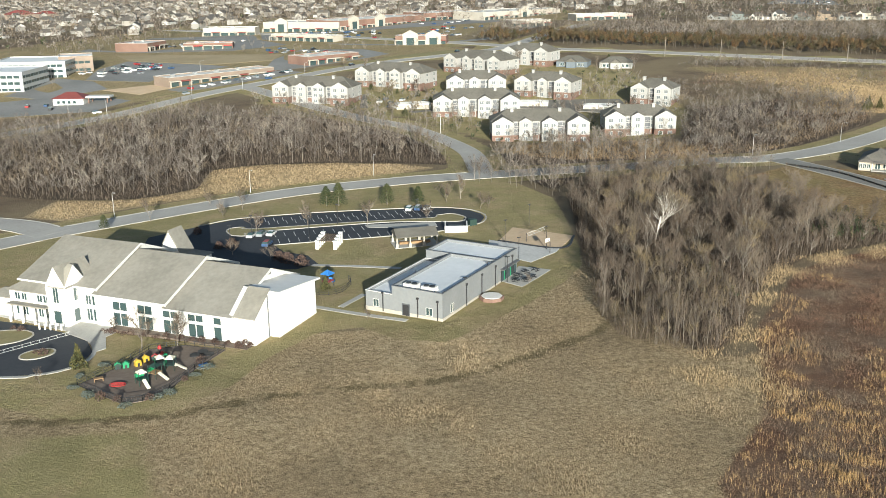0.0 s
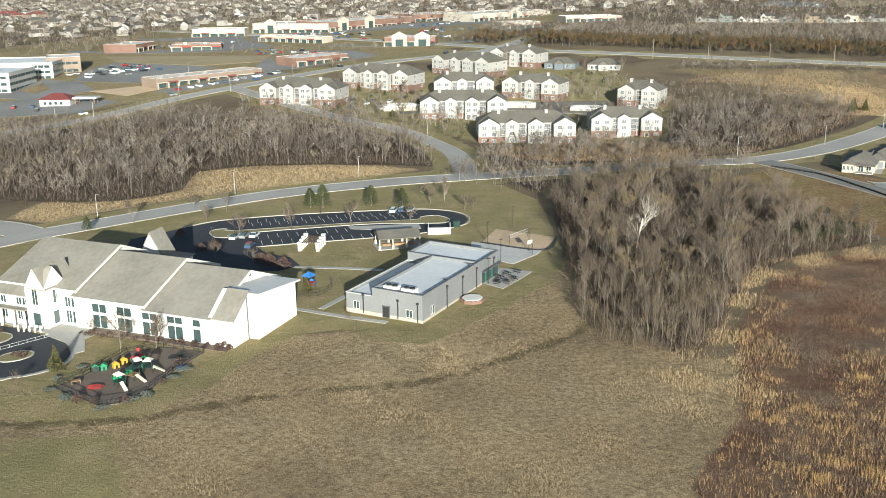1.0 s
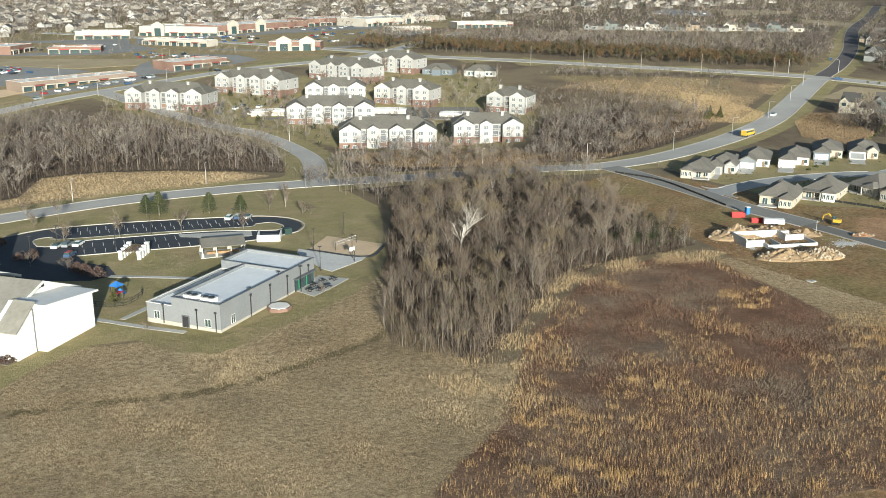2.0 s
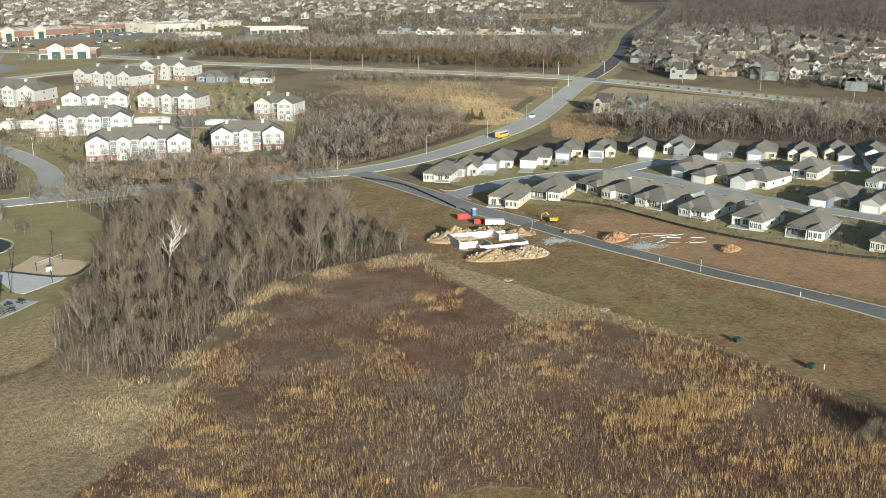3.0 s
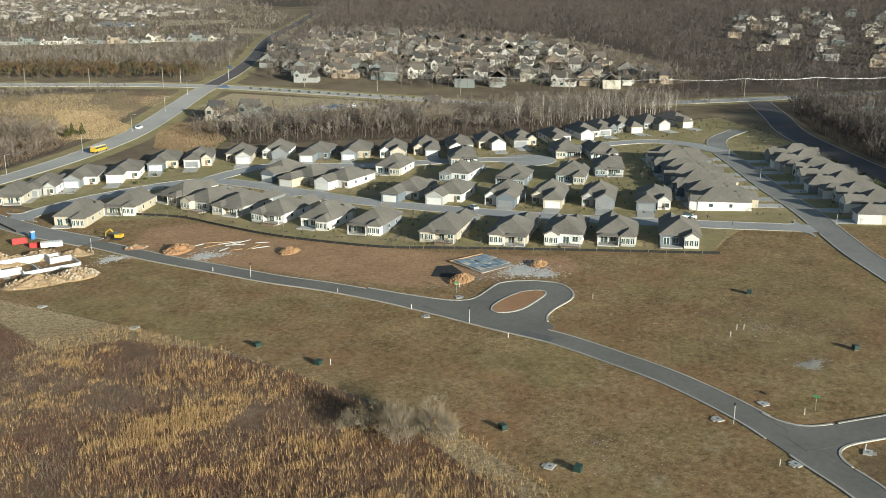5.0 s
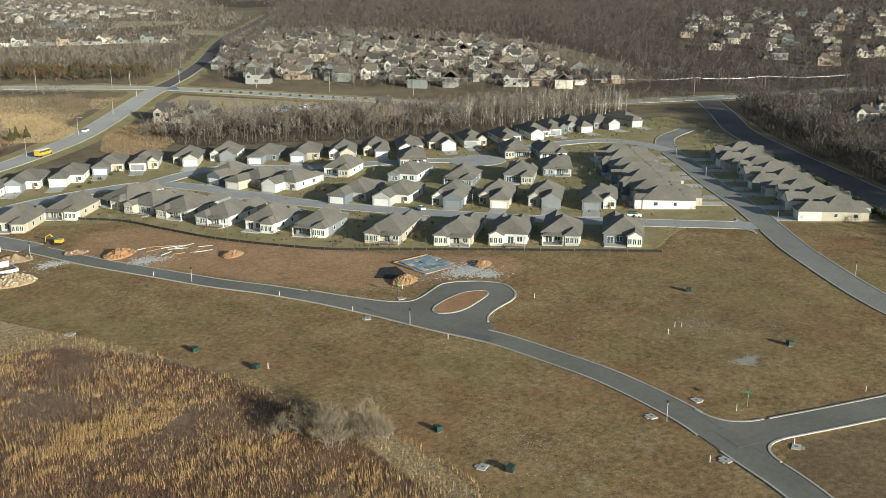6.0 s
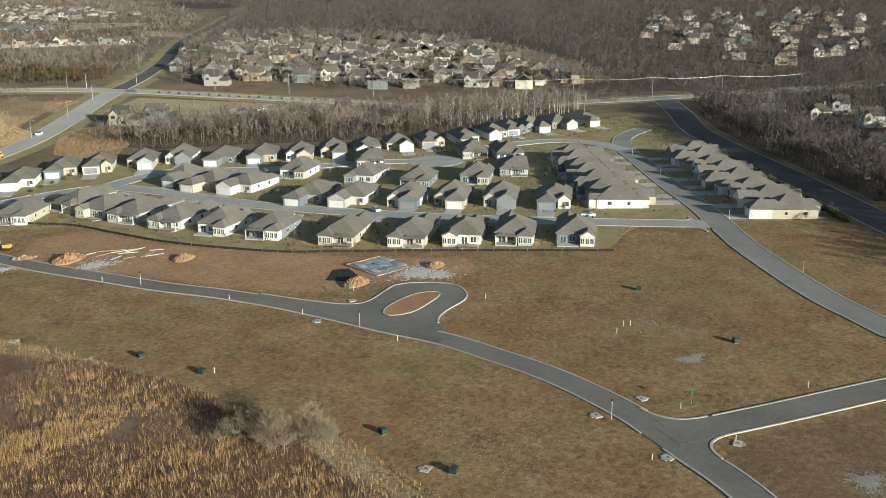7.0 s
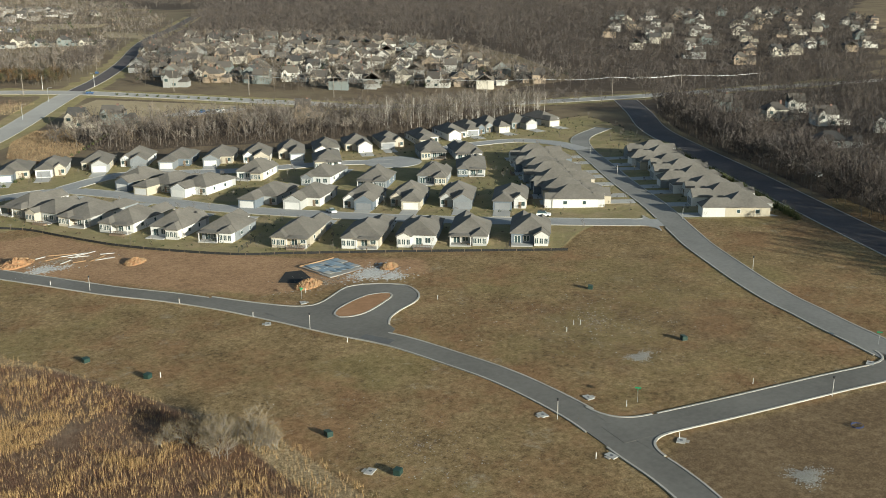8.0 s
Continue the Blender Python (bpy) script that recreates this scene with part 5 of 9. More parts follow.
paved("pavement_office_lot", [(-262, 575), (-232, 560), (-205, 590), (-225, 622), (-255, 640)], "lot", "grey parking lot of the offices")
paved("pavement_bank_lot", [(-260, 505), (-190, 518), (-178, 548), (-215, 572), (-268, 550)], "lot", "grey parking lot of the bank")
paved("pavement_flats_lot", [(-45, 508), (-15, 496), (8, 512), (36, 515), (98, 500), (96, 530), (30, 530), (-4, 548), (-46, 545)], "asphalt_mid", "dark parking court between the apartments")
paved("pavement_far_lot", [(370, 1136), (420, 1237), (456, 1170), (424, 1060)], "lot", "far parking lot")
tagged(part("tan_field", draped([(-254, 757), (-120, 730), (-122, 695), (-164, 684), (-230, 718)][::-1], -0.4, 0.1), "tan_grass"), "tan dry grass field behind the shops", "field", kind="structure")
tagged(part("road_verge", draped([(-172, 552), (-96, 622), (-34, 684), (28, 706), (10, 726), (-30, 702), (-60, 668), (-92, 640), (-160, 568)][::-1], -0.4, 0.09), "lawn_grass"), "yellow-green grass verge beside the road", "grass", kind="structure")
tagged(part("dirt_lot", draped([(-207, 586), (-180, 600), (-161, 592), (-178, 566)], -0.4, 0.09), "sand"), "bare tan dirt lot", "ground", kind="structure")


for poly in ([(462, 926), (490, 846), (520, 897), (491, 990)], [(437, 1068), (520, 1085), (546, 1136), (485, 1202)]):
    tagged(part("tan_field", draped(poly, -0.4, 0.1), "tan_grass"), "far tan grass field among bare woods", "field", kind="structure")
tagged(part("tan_strip", draped([(282, 506), (308, 481), (327, 460), (362, 455), (378, 469), (345, 505), (314, 538)], -0.4, 0.09), "tan_grass"), "tan dry grass strip beside the crossing road", "grass", kind="structure")
paved("pavement_gravel_lot", [(322, 470), (333, 460), (366, 458), (372, 464), (345, 476)], "gravel", "pale gravel parking patch", 0.13)


# ---- cars ----
def car(variant):
    kind = ("sedan", "suv", "pickup")[variant % 3]
    ob = thing("car", {"sedan": "parked sedan car with dark windows", "suv": "parked sport utility car with dark windows", "pickup": "parked pickup truck with open bed"}[kind], "car", group="parked cars")
    L, W, hood = 4.6, 1.85, 0.88
    prof = {"sedan": [(-2.3, 0.3), (2.3, 0.3), (2.3, 0.72), (1.95, 0.86), (0.95, 0.95), (-1.5, 0.98), (-2.2, 0.92), (-2.3, 0.7)],
            "suv": [(-2.3, 0.35), (2.3, 0.35), (2.3, 0.85), (2.0, 1.02), (1.05, 1.1), (-2.2, 1.12), (-2.3, 0.8)],
            "pickup": [(-2.7, 0.4), (2.7, 0.4), (2.7, 0.95), (2.4, 1.1), (1.3, 1.15), (-0.6, 1.15), (-0.6, 1.0), (-2.7, 1.0)]}[kind]
    cab = {"sedan": [(1.0, 0.95), (0.35, 1.42), (-0.9, 1.44), (-1.6, 0.98)], "suv": [(1.1, 1.1), (0.5, 1.68), (-1.9, 1.7), (-2.2, 1.12)], "pickup": [(1.3, 1.15), (0.75, 1.75), (-0.4, 1.75), (-0.6, 1.15)]}[kind]

    def across(s, pts, half, inset=0.0):
        n = len(pts)
        v = [(x, sy * (half - (inset if z > 1.2 else 0)), z) for sy in (-1, 1) for x, z in pts]
        return s.add(v, [list(range(n)), list(range(n, 2 * n))[::-1]] + [(i, n + i, n + (i + 1) % n, (i + 1) % n) for i in range(n)])
    shell = across(Shape(), prof, W / 2)
    if variant > 2:
        shell.box(-1.75, -1.05, -W / 2 + 0.1, W / 2 - 0.1, 0.0, 0.5).box(1.05, 1.75, -W / 2 + 0.1, W / 2 - 0.1, 0.0, 0.5)
    part("body", shell, "car", ob)
    part("glazing", across(Shape(), cab, W / 2 - 0.06, 0.18), "glass", ob, "dark car glazing")
    top = [p for p in cab if p[1] > 1.3]
    part("roof", Shape().box(top[1][0] + 0.02, top[0][0] - 0.02, -W / 2 + 0.26, W / 2 - 0.26, top[0][1] - 0.02, top[0][1] + 0.05), "car", ob)
    for x in (-1.4, 1.4) if variant < 3 else ():
        for s in (-1, 1):
            ring = [(x + 0.33 * math.cos(a * 0.785), 0.33 + 0.33 * math.sin(a * 0.785)) for a in range(8)]
            v = [(u, s * (W / 2 - 0.2 + dy), z) for dy in (0, 0.22) for u, z in ring]
            part("wheel", Shape().add(v, [list(range(8)), list(range(8, 16))[::-1]] + [(i, 8 + i, 8 + (i + 1) % 8, (i + 1) % 8) for i in range(8)]), "rubber", ob)
    return ob


cars = Kit(car)


def park(x, y, turn, v=None, lift=0.1):
    rnd = random.Random(int(x * 7 + y * 13))
    v = rnd.choice([0, 0, 1, 1, 2]) if v is None else v
    return cars.put(v + 3 if y > 400 else v, stand(x, y, turn, lift))


def parked_rows(p0, p1, rows_apart, rows, gap, fill, seed, facing=90):
    """Cars in rows parallel to p0-p1, with bays left free by chance."""
    rnd = random.Random(seed)
    (ax, ay), (bx, by) = p0, p1
    length = math.hypot(bx - ax, by - ay)
    ux, uy = (bx - ax) / length, (by - ay) / length
    a = math.degrees(math.atan2(uy, ux))
    for r in range(rows):
        for k in range(int(length // gap)):
            if rnd.random() < fill:
                park(ax + ux * gap * k - uy * rows_apart * r, ay + uy * gap * k + ux * rows_apart * r, a + facing)


parked_rows((-152, 580), (-98, 638), 9, 1, 3.0, 0.47, 1)
parked_rows((-220, 660), (-196, 645), 8, 4, 3.0, 0.43, 2)
parked_rows((-120, 850), (-60, 905), 14, 3, 3.6, 0.25, 3)
parked_rows((-30, 800), (30, 850), 15, 4, 4.0, 0.22, 4)
parked_rows((-100, 835), (-50, 880), 17, 2, 3.4, 0.20, 9)
parked_rows((-140, 900), (-95, 905), 9, 2, 3.6, 0.39, 10)
parked_rows((-10, 870), (40, 920), 16, 3, 4.2, 0.20, 11)
parked_rows((-140, 745), (-80, 720), 12, 3, 3.6, 0.31, 12)
parked_rows((-226, 640), (-196, 690), 11, 3, 3.0, 0.39, 21)
parked_rows((-230, 810), (-170, 800), 14, 4, 4.0, 0.23, 22)
parked_rows((-20, 960), (40, 1010), 14, 2, 4.5, 0.31, 23)
parked_rows((-140, 870), (-100, 900), 12, 2, 3.6, 0.31, 24)
parked_rows((-245, 522), (-205, 528), 12, 2, 5.0, 0.31, 5)
parked_rows((-38, 512), (-12, 503), 9, 3, 3.2, 0.39, 6)
parked_rows((10, 520), (34, 522), 7, 2, 3.2, 0.47, 7)
parked_rows((385, 1130), (425, 1090), 14, 3, 6.0, 0.31, 8)
for x, y, a in ((-150, 562, 48), (-110, 608, 48), (-62, 655, 46), (10, 708, 30), (-185, 512, 45), (236, 462, 50), (318, 560, -30), (352, 640, 57), (470, 180, 60), (445, 160, 60)):
    park(x, y, a, 1)
for x, y, v in ((-58.1, 277.0, 0), (-55.3, 277.8, 1), (-52.4, 278.4, 0), (-51.6, 266.9, 1), (-11.8, 303.3, 1), (-9.0, 303.8, 1), (-6.2, 304.1, 0)):
    park(x, y, 80, v, 0.14)
park(329.0, 186.4, -48, 1, 0.14)
for k, (x, y) in enumerate(((337.4, 471.3), (345.6, 466.1), (349.4, 464.9), (353.4, 463.4), (357.0, 464.0), (363.1, 463.0), (282.0, 238.0))):
    park(x, y, 40 + 7 * k, k % 3, 0.2)


# ---- older town houses ----
def cottage(variant):
    h = 5.4 if variant < 3 else 3.2
    w, d = ((11, 10), (12, 9), (9, 11), (14, 9))[variant]
    ob = thing("house", ("older two-storey house with steep brown roof", "two-storey suburban house with side garage", "tall gabled suburban house", "low wide suburban house")[variant], "house", group="older suburban houses")
    wall = Shape().box(-w / 2, w / 2, -d / 2, d / 2, -2, h).box(w / 2 - 0.02, w / 2 + 6, -d / 2 + 1, d / 2 - 2, -2, 2.9)
    roof = Shape().roof(-w / 2, w / 2, -d / 2, d / 2, h, 0.7, hip=(0, 0) if variant % 2 == 0 else (1, 1), along="x")
    roof.roof(w / 2, w / 2 + 6, -d / 2 + 1, d / 2 - 2, 2.9, 0.6, hip=(1, 0), along="x")
    wall.box(-w / 4 - 2.2, -w / 4 + 2.2, -d / 2 - 1.2, -d / 2 + 0.02, -2, h).gable(-w / 4 - 2.2, -w / 4 + 2.2, -d / 2 - 1.2, h, 0.95)
    roof.roof(-w / 4 - 2.2, -w / 4 + 2.2, -d / 2 - 1.2, 0.0, h - 0.05, 0.95, hip=(0, 0), along="y")
    if variant % 2 == 0:
        for s in (-1, 1):
            c, half = s * (w / 2 - 0.1), d / 2
            wall.add([(c, -half, h), (c, half, h), (c, 0, h + half * 0.7)] + [(c - s * 0.15, -half, h), (c - s * 0.15, half, h), (c - s * 0.15, 0, h + half * 0.7)], [(0, 1, 2), (5, 4, 3), (0, 3, 4, 1), (1, 4, 5, 2), (2, 5, 3, 0)])
    part("wall", wall, "old_siding", ob)
    part("roof", roof, "old_roof", ob)
    part("chimney", Shape().box(w * 0.2, w * 0.2 + 1, -0.5, 0.5, h, h + 4.6), "brick", ob)
    part("window", Shape().box(-w / 4 - 1.0, -w / 4 + 1.0, -d / 2 - 1.26, -d / 2 - 1.18, h - 2.0, h - 0.4), "glass", ob)
    part("window", Shape().box(w / 4 - 1.0, w / 4 + 1.0, -d / 2 - 0.06, -d / 2 + 0.02, 0.8, 2.3), "glass", ob)
    return ob


cottages = Kit(cottage)


def shaken_grid(poly, gap, seed):
    rng = np.random.default_rng(seed)
    p = np.array(poly)
    x, y = np.meshgrid(np.arange(p[:, 0].min(), p[:, 0].max(), gap), np.arange(p[:, 1].min(), p[:, 1].max(), gap))
    x, y = x.ravel() + rng.uniform(-0.3, 0.3, x.size) * gap, y.ravel() + rng.uniform(-0.3, 0.3, x.size) * gap
    ok = inside(poly, x, y)
    for line, width, *_ in ROAD_LINES:
        for q in line[::4]:
            ok &= np.hypot(x - q[0], y - q[1]) > width / 2 + 12
    return list(zip(x[ok].tolist(), y[ok].tolist()))


TOWN_EAST = [(352, 575), (447, 792), (548, 834), (590, 760), (650, 680), (615, 545), (590, 436), (515, 438), (440, 490), (385, 550)]
TOWN_FAR_EAST = [(838, 653), (1053, 780), (1254, 757), (1314, 600), (917, 375), (785, 381), (740, 443), (790, 575)]
TOWN_NORTH = [(-900, 1000), (-320, 930), (-200, 1050), (180, 1150), (420, 1250), (640, 1350), (560, 2200), (-300, 2300), (-1000, 2200)]
for region, gap, seed in ((TOWN_EAST, 25, 51), (TOWN_FAR_EAST, 48, 52)):
    for k, (x, y) in enumerate(shaken_grid(region, gap, seed)):
        rnd = random.Random(seed * 1000 + k)
        cottages.put(rnd.choice([0, 1, 2, 2, 0, 3]), stand(x, y, rnd.choice([-50, -40, -45, 45, 140, 50, -130])))
        FAR_SPOTS.append((x, y))
for x, y, v, a in ((566, 288, 0, -60), (557, 250, 1, -40), (506, 190, 3, -50), (590, 258, 2, -50), (560, 224, 0, -40), (560, 192, 1, -60), (278.5, 467, 2, -38), (296.0, 465, 0, -38), (384.0, 424, 2, -30)):
    cottages.put(v, stand(x, y, a))
    FAR_SPOTS.append((x, y))
for k in range(11):
    x, y = 250 + 16.5 * k, 909 - 8.5 * k + (12 if k > 6 else 0)
    cottages.put(1 if k % 2 else 3, stand(x, y, -25))
    FAR_SPOTS.append((x, y))


def far_town(name, region, gap, seed, mat, label):
    """Far small houses, walls and roofs, joined into one mesh a material."""
    walls, roofs = Shape(), Shape()
    for k, (x, y) in enumerate(shaken_grid(region, gap, seed)):
        rnd = random.Random(seed * 1000 + k)
        w, d, h, z = rnd.uniform(9, 14), rnd.uniform(8, 11), rnd.choice([3.2, 5.4, 5.4]), ground_z(x, y)
        one, top = Shape().box(-w / 2, w / 2, -d / 2, d / 2, -2, h).box(w / 2 - 0.1, w / 2 + 5, -d / 2 + 1, d / 2 - 1, -2, 2.8), Shape().roof(-w / 2, w / 2, -d / 2, d / 2, h, 0.65, hip=(0, 0), along="x").roof(w / 2, w / 2 + 5, -d / 2 + 1, d / 2 - 1, 2.8, 0.55)
        for s in (-1, 1):
            one.add([(s * w / 2, -d / 2, h), (s * w / 2, d / 2, h), (s * w / 2, 0, h + d / 2 * 0.62)], [(0, 1, 2)])
        m = pose(x, y, z, 0, 0, rnd.uniform(0, 360))
        for src, dst in ((one, walls), (top, roofs)):
            dst.add([tuple(m @ Vector(p)) for p in src.v], src.f)
        FAR_SPOTS.append((x, y))
    tagged(part(name, walls, "far_wall"), label, "houses", kind="stuff")
    tagged(part(name + "_roof", roofs, mat), "brown and grey roofs of the far town", "roofs", kind="stuff")


M["far_wall"] = varied("far_house_paint", [(0.34, 0.325, 0.3), (0.27, 0.25, 0.22), (0.56, 0.55, 0.52), (0.22, 0.21, 0.2), (0.4, 0.375, 0.33)], island=True)
M["far_roof"] = varied("far_house_roof", [(0.09, 0.08, 0.07), (0.13, 0.118, 0.105), (0.075, 0.072, 0.07), (0.16, 0.145, 0.125)], island=True)
far_town("far_houses", TOWN_NORTH, 46, 53, "far_roof", "pale far suburban houses among trees")


# ---- trees ----
def branches(seed, height, spread, depth=4, twigs=True, twig_w=0.024, lift=0.35, count=13):
    """Limbs as tubes, the last ones as slim blades, and fine twigs on them."""
    rnd = random.Random(seed)
    wood, fine = Shape(), Shape()

    def grow(p, d, length, r, level):
        pts, rad = [p], [r]
        n = 3 if level < 2 else 2
        for i in range(n):
            d = (d + Vector((rnd.uniform(-1, 1), rnd.uniform(-1, 1), rnd.uniform(-0.2, 0.6))) * 0.16).normalized()
            p = p + d * (length / n)
            pts.append(p)
            rad.append(r * (1 - 0.5 * (i + 1) / n))
        if level >= depth - 1:
            s = d.cross(Vector((rnd.uniform(-1, 1), rnd.uniform(-1, 1), rnd.uniform(-1, 1)))).normalized() * max(r, twig_w * 1.3)
            wood.add([pts[0] - s, pts[0] + s, pts[-1]], [(0, 1, 2)])
            for i in range(count if twigs else 0):
                u = rnd.uniform(0.1, 1.0)
                k = min(int(u * n), n - 1)
                q = Vector(pts[k]).lerp(pts[k + 1], u * n - k)
                t = (d + Vector((rnd.uniform(-1, 1), rnd.uniform(-1, 1), rnd.uniform(-0.3, 1.1))) * 0.8).normalized()
                ln = rnd.uniform(0.6, 1.7) * height / 13
                s = t.cross(Vector((rnd.uniform(-1, 1), rnd.uniform(-1, 1), rnd.uniform(-1, 1)))).normalized() * twig_w
                fine.add([q - s, q + s, q + t * ln], [(0, 1, 2)])
            return
        wood.tube(pts, rad, 5 if level == 0 else 3)
        kids = rnd.randint(3, 5) if level else rnd.randint(6, 8)
        for i in range(kids):
            u = rnd.uniform(0.3, 1.0) if level == 0 else rnd.uniform(0.2, 1.0)
            k = min(int(u * n), n - 1)
            q = Vector(pts[k]).lerp(pts[k + 1], u * n - k)
            a = rnd.uniform(0, 6.283)
            out = Vector((math.cos(a), math.sin(a), 0))
            nd = (d * rnd.uniform(0.6, 1.0) + out * spread * rnd.uniform(0.5, 1.1) + Vector((0, 0, lift))).normalized()
            grow(q, nd, length * rnd.uniform(0.5, 0.75), rad[k] * 0.6, level + 1)

    grow(Vector((0, 0, -0.3)), Vector((0, 0, 1)), height * 0.58, height * 0.014, 0)
    return wood, fine


def bare_tree(variant):
    h = [13, 11, 14, 12, 15, 10, 9, 15, 12, 14][variant]
    wood, fine = branches(40 + variant if variant != 7 else 93, h, [0.85, 1.0, 0.75, 0.9, 0.75, 1.1, 0.85, 1.05, 0.9, 0.7][variant], lift=0.3, count=4 if variant == 7 else 13)
    pale = variant == 7
    ob = thing("tree", "bare pale-barked tree with white limbs" if pale else ("bare tree with golden-brown twigs" if variant == 3 else "bare leafless winter tree with grey-brown twigs"), "tree")
    part("trunk", wood, "bark_pale" if pale else ("bark_light" if variant in (2, 9) else "bark"), ob)
    part("crown", fine, "bark_light" if pale else ("twig_gold" if variant == 3 else "twig"), ob)
    return ob


trees = Kit(bare_tree)


def scatter(poly, gap, seed, jitter=0.45):
    """Points in a polygon on a shaken grid."""
    rng = np.random.default_rng(seed)
    p = np.array(poly)
    x, y = np.meshgrid(np.arange(p[:, 0].min(), p[:, 0].max(), gap), np.arange(p[:, 1].min(), p[:, 1].max(), gap))
    x, y = x.ravel() + rng.uniform(-jitter, jitter, x.size) * gap, y.ravel() + rng.uniform(-jitter, jitter, x.size) * gap
    ok = inside(poly, x, y)
    return x[ok], y[ok]


def patchy(x, y, size, seed):
    """Soft blotches between 0 and 1, from a few crossed waves."""
    rng = np.random.default_rng(seed)
    f = np.zeros(len(x))
    for k in range(9):
        a, s, ph = rng.uniform(0, 6.283), size * rng.uniform(0.5, 1.8), rng.uniform(0, 6.283)
        f += np.sin((x * np.cos(a) + y * np.sin(a)) / s + ph)
    return 0.5 + f / 9.0


def clear_of_roads(x, y, margin=3.0, apart=8.5):
    ok = np.ones(len(x), bool)
    for line, width, *_ in ROAD_LINES:
        for q in line[::3]:
            ok &= np.hypot(x - q[0], y - q[1]) > width / 2 + margin
    for hx, hy in FAR_SPOTS:
        ok &= np.hypot(x - hx, y - hy) > apart
    return ok


for ob in list(bpy.data.objects):
    if ob.parent is None and ob.name.startswith("house") and ob.type == "EMPTY":
        hx, hy = ob.matrix_basis.translation[:2]
        FAR_SPOTS += [(hx, hy)] 
GROVE = [(34.3, 202.3), (36.0, 236.6), (38.6, 274.3), (41.1, 318.9), (60.0, 346.3), (89.1, 342.9), (104.6, 330.9), (114.9, 282.9), (122.6, 266.6), (125.1, 255.4), (114.9, 249.4), (96.0, 242.6), (82.3, 229.7), (69.4, 208.3), (62.6, 190.3), (53.1, 178.3), (44.6, 181.7), (36.0, 188.6)]
for k, (x, y) in enumerate(zip(*scatter(GROVE, 6.9, 3))):
    rnd = random.Random(k)
    edge = edge_gap(GROVE, np.array([x]), np.array([y]))[0]
    size = rnd.uniform(0.4, 0.65) if edge < 5 else rnd.uniform(0.55, 0.98)
    size *= 0.72 + 0.5 * patchy(np.array([x]), np.array([y]), 9.0, 4)[0]
    if y < 212:
        size *= 0.62
        if rnd.random() < 0.3:
            continue
    trees.put(rnd.choice([0, 1, 2, 3, 4, 5, 6, 8, 9]), stand(x, y, rnd.uniform(0, 360), size=size))


def twig_clumps(x, y, height, width, blades, seed, blade_w=0.05, upright=0.5, limbs=7):
    """Many bare trees at once. Gives two meshes, trunks with limbs and fans of twigs on the limbs, and a tone for each twig's corner, alike within a tree."""
    rng = np.random.default_rng(seed)
    n, k, L = len(x), blades, limbs
    z = lie(x, y)
    H, W = height[:, None], width[:, None] / 2
    ox, oy, oz = x[:, None], y[:, None], z[:, None]
    lean = rng.normal(0, 0.035, (n, 2)) * height[:, None]
    # limbs leave the trunk and end on an uneven dome
    a = rng.uniform(0, 2 * np.pi, (n, 1)) + np.arange(L)[None] * 2.4 + rng.normal(0, 0.35, (n, L))
    rho = np.sqrt((np.arange(L)[None] * 3 % L + 0.5) / L) * rng.uniform(0.7, 1.1, (n, L))
    rise = rng.uniform(0.34, 0.56, (n, L)) + 0.44 * np.sqrt(np.clip(1 - rho ** 2, 0.0, 1))
    u = rng.uniform(0.25, 0.7, (n, L)) * rise
    base = np.stack([ox + lean[:, :1] * u, oy + lean[:, 1:] * u, oz + H * u], -1)
    tip = np.stack([ox + lean[:, :1] + W * rho * np.cos(a), oy + lean[:, 1:] + W * rho * np.sin(a), oz + H * rise], -1)
    lw = 0.0042 * H
    side = np.stack([-np.sin(a) * lw, np.cos(a) * lw, np.zeros((n, L))], -1)
    limb = np.stack([base - side, base + side, tip], 2).reshape(-1, 3)
    tw = 0.008 * height
    top = np.stack([x + lean[:, 0], y + lean[:, 1], z + height * 0.9], -1)
    t = np.stack([np.stack([x - tw, y, z - 0.3], -1), np.stack([x + tw, y, z - 0.3], -1), top], 1).reshape(-1, 3)
    q = np.stack([np.stack([x, y - tw, z - 0.3], -1), np.stack([x, y + tw, z - 0.3], -1), top], 1).reshape(-1, 3)
    wood = np.concatenate([limb, t, q])
    # twigs fan out from the outer part of every limb
    pick = np.broadcast_to(np.arange(k) % L, (n, k))
    b0, t0 = np.take_along_axis(base, pick[..., None], 1), np.take_along_axis(tip, pick[..., None], 1)
    along = 1 - 0.7 * rng.uniform(0, 1, (n, k, 1)) ** 1.3
    start = b0 + (t0 - b0) * along
    d = t0 - b0
    d = d / (np.linalg.norm(d, axis=-1, keepdims=True) + 1e-6) * 0.75 + rng.normal(0, 0.62, (n, k, 3)) + np.array([0, 0, upright * 0.35])
    d /= np.linalg.norm(d, axis=-1, keepdims=True)
    ln = (H * rng.uniform(0.08, 0.2, (n, k)))[..., None]
    c = np.cross(d, rng.normal(0, 1, (n, k, 3)))
    c *= blade_w / (np.linalg.norm(c, axis=-1, keepdims=True) + 1e-6)
    fine = np.stack([start - c, start + c, start + d * ln], 2).reshape(-1, 3)
    tone = np.repeat(rng.uniform(0, 1, n), k * 3)
    return [(v, np.arange(len(v)).reshape(-1, 3)) for v in (wood, fine)] + [tone]


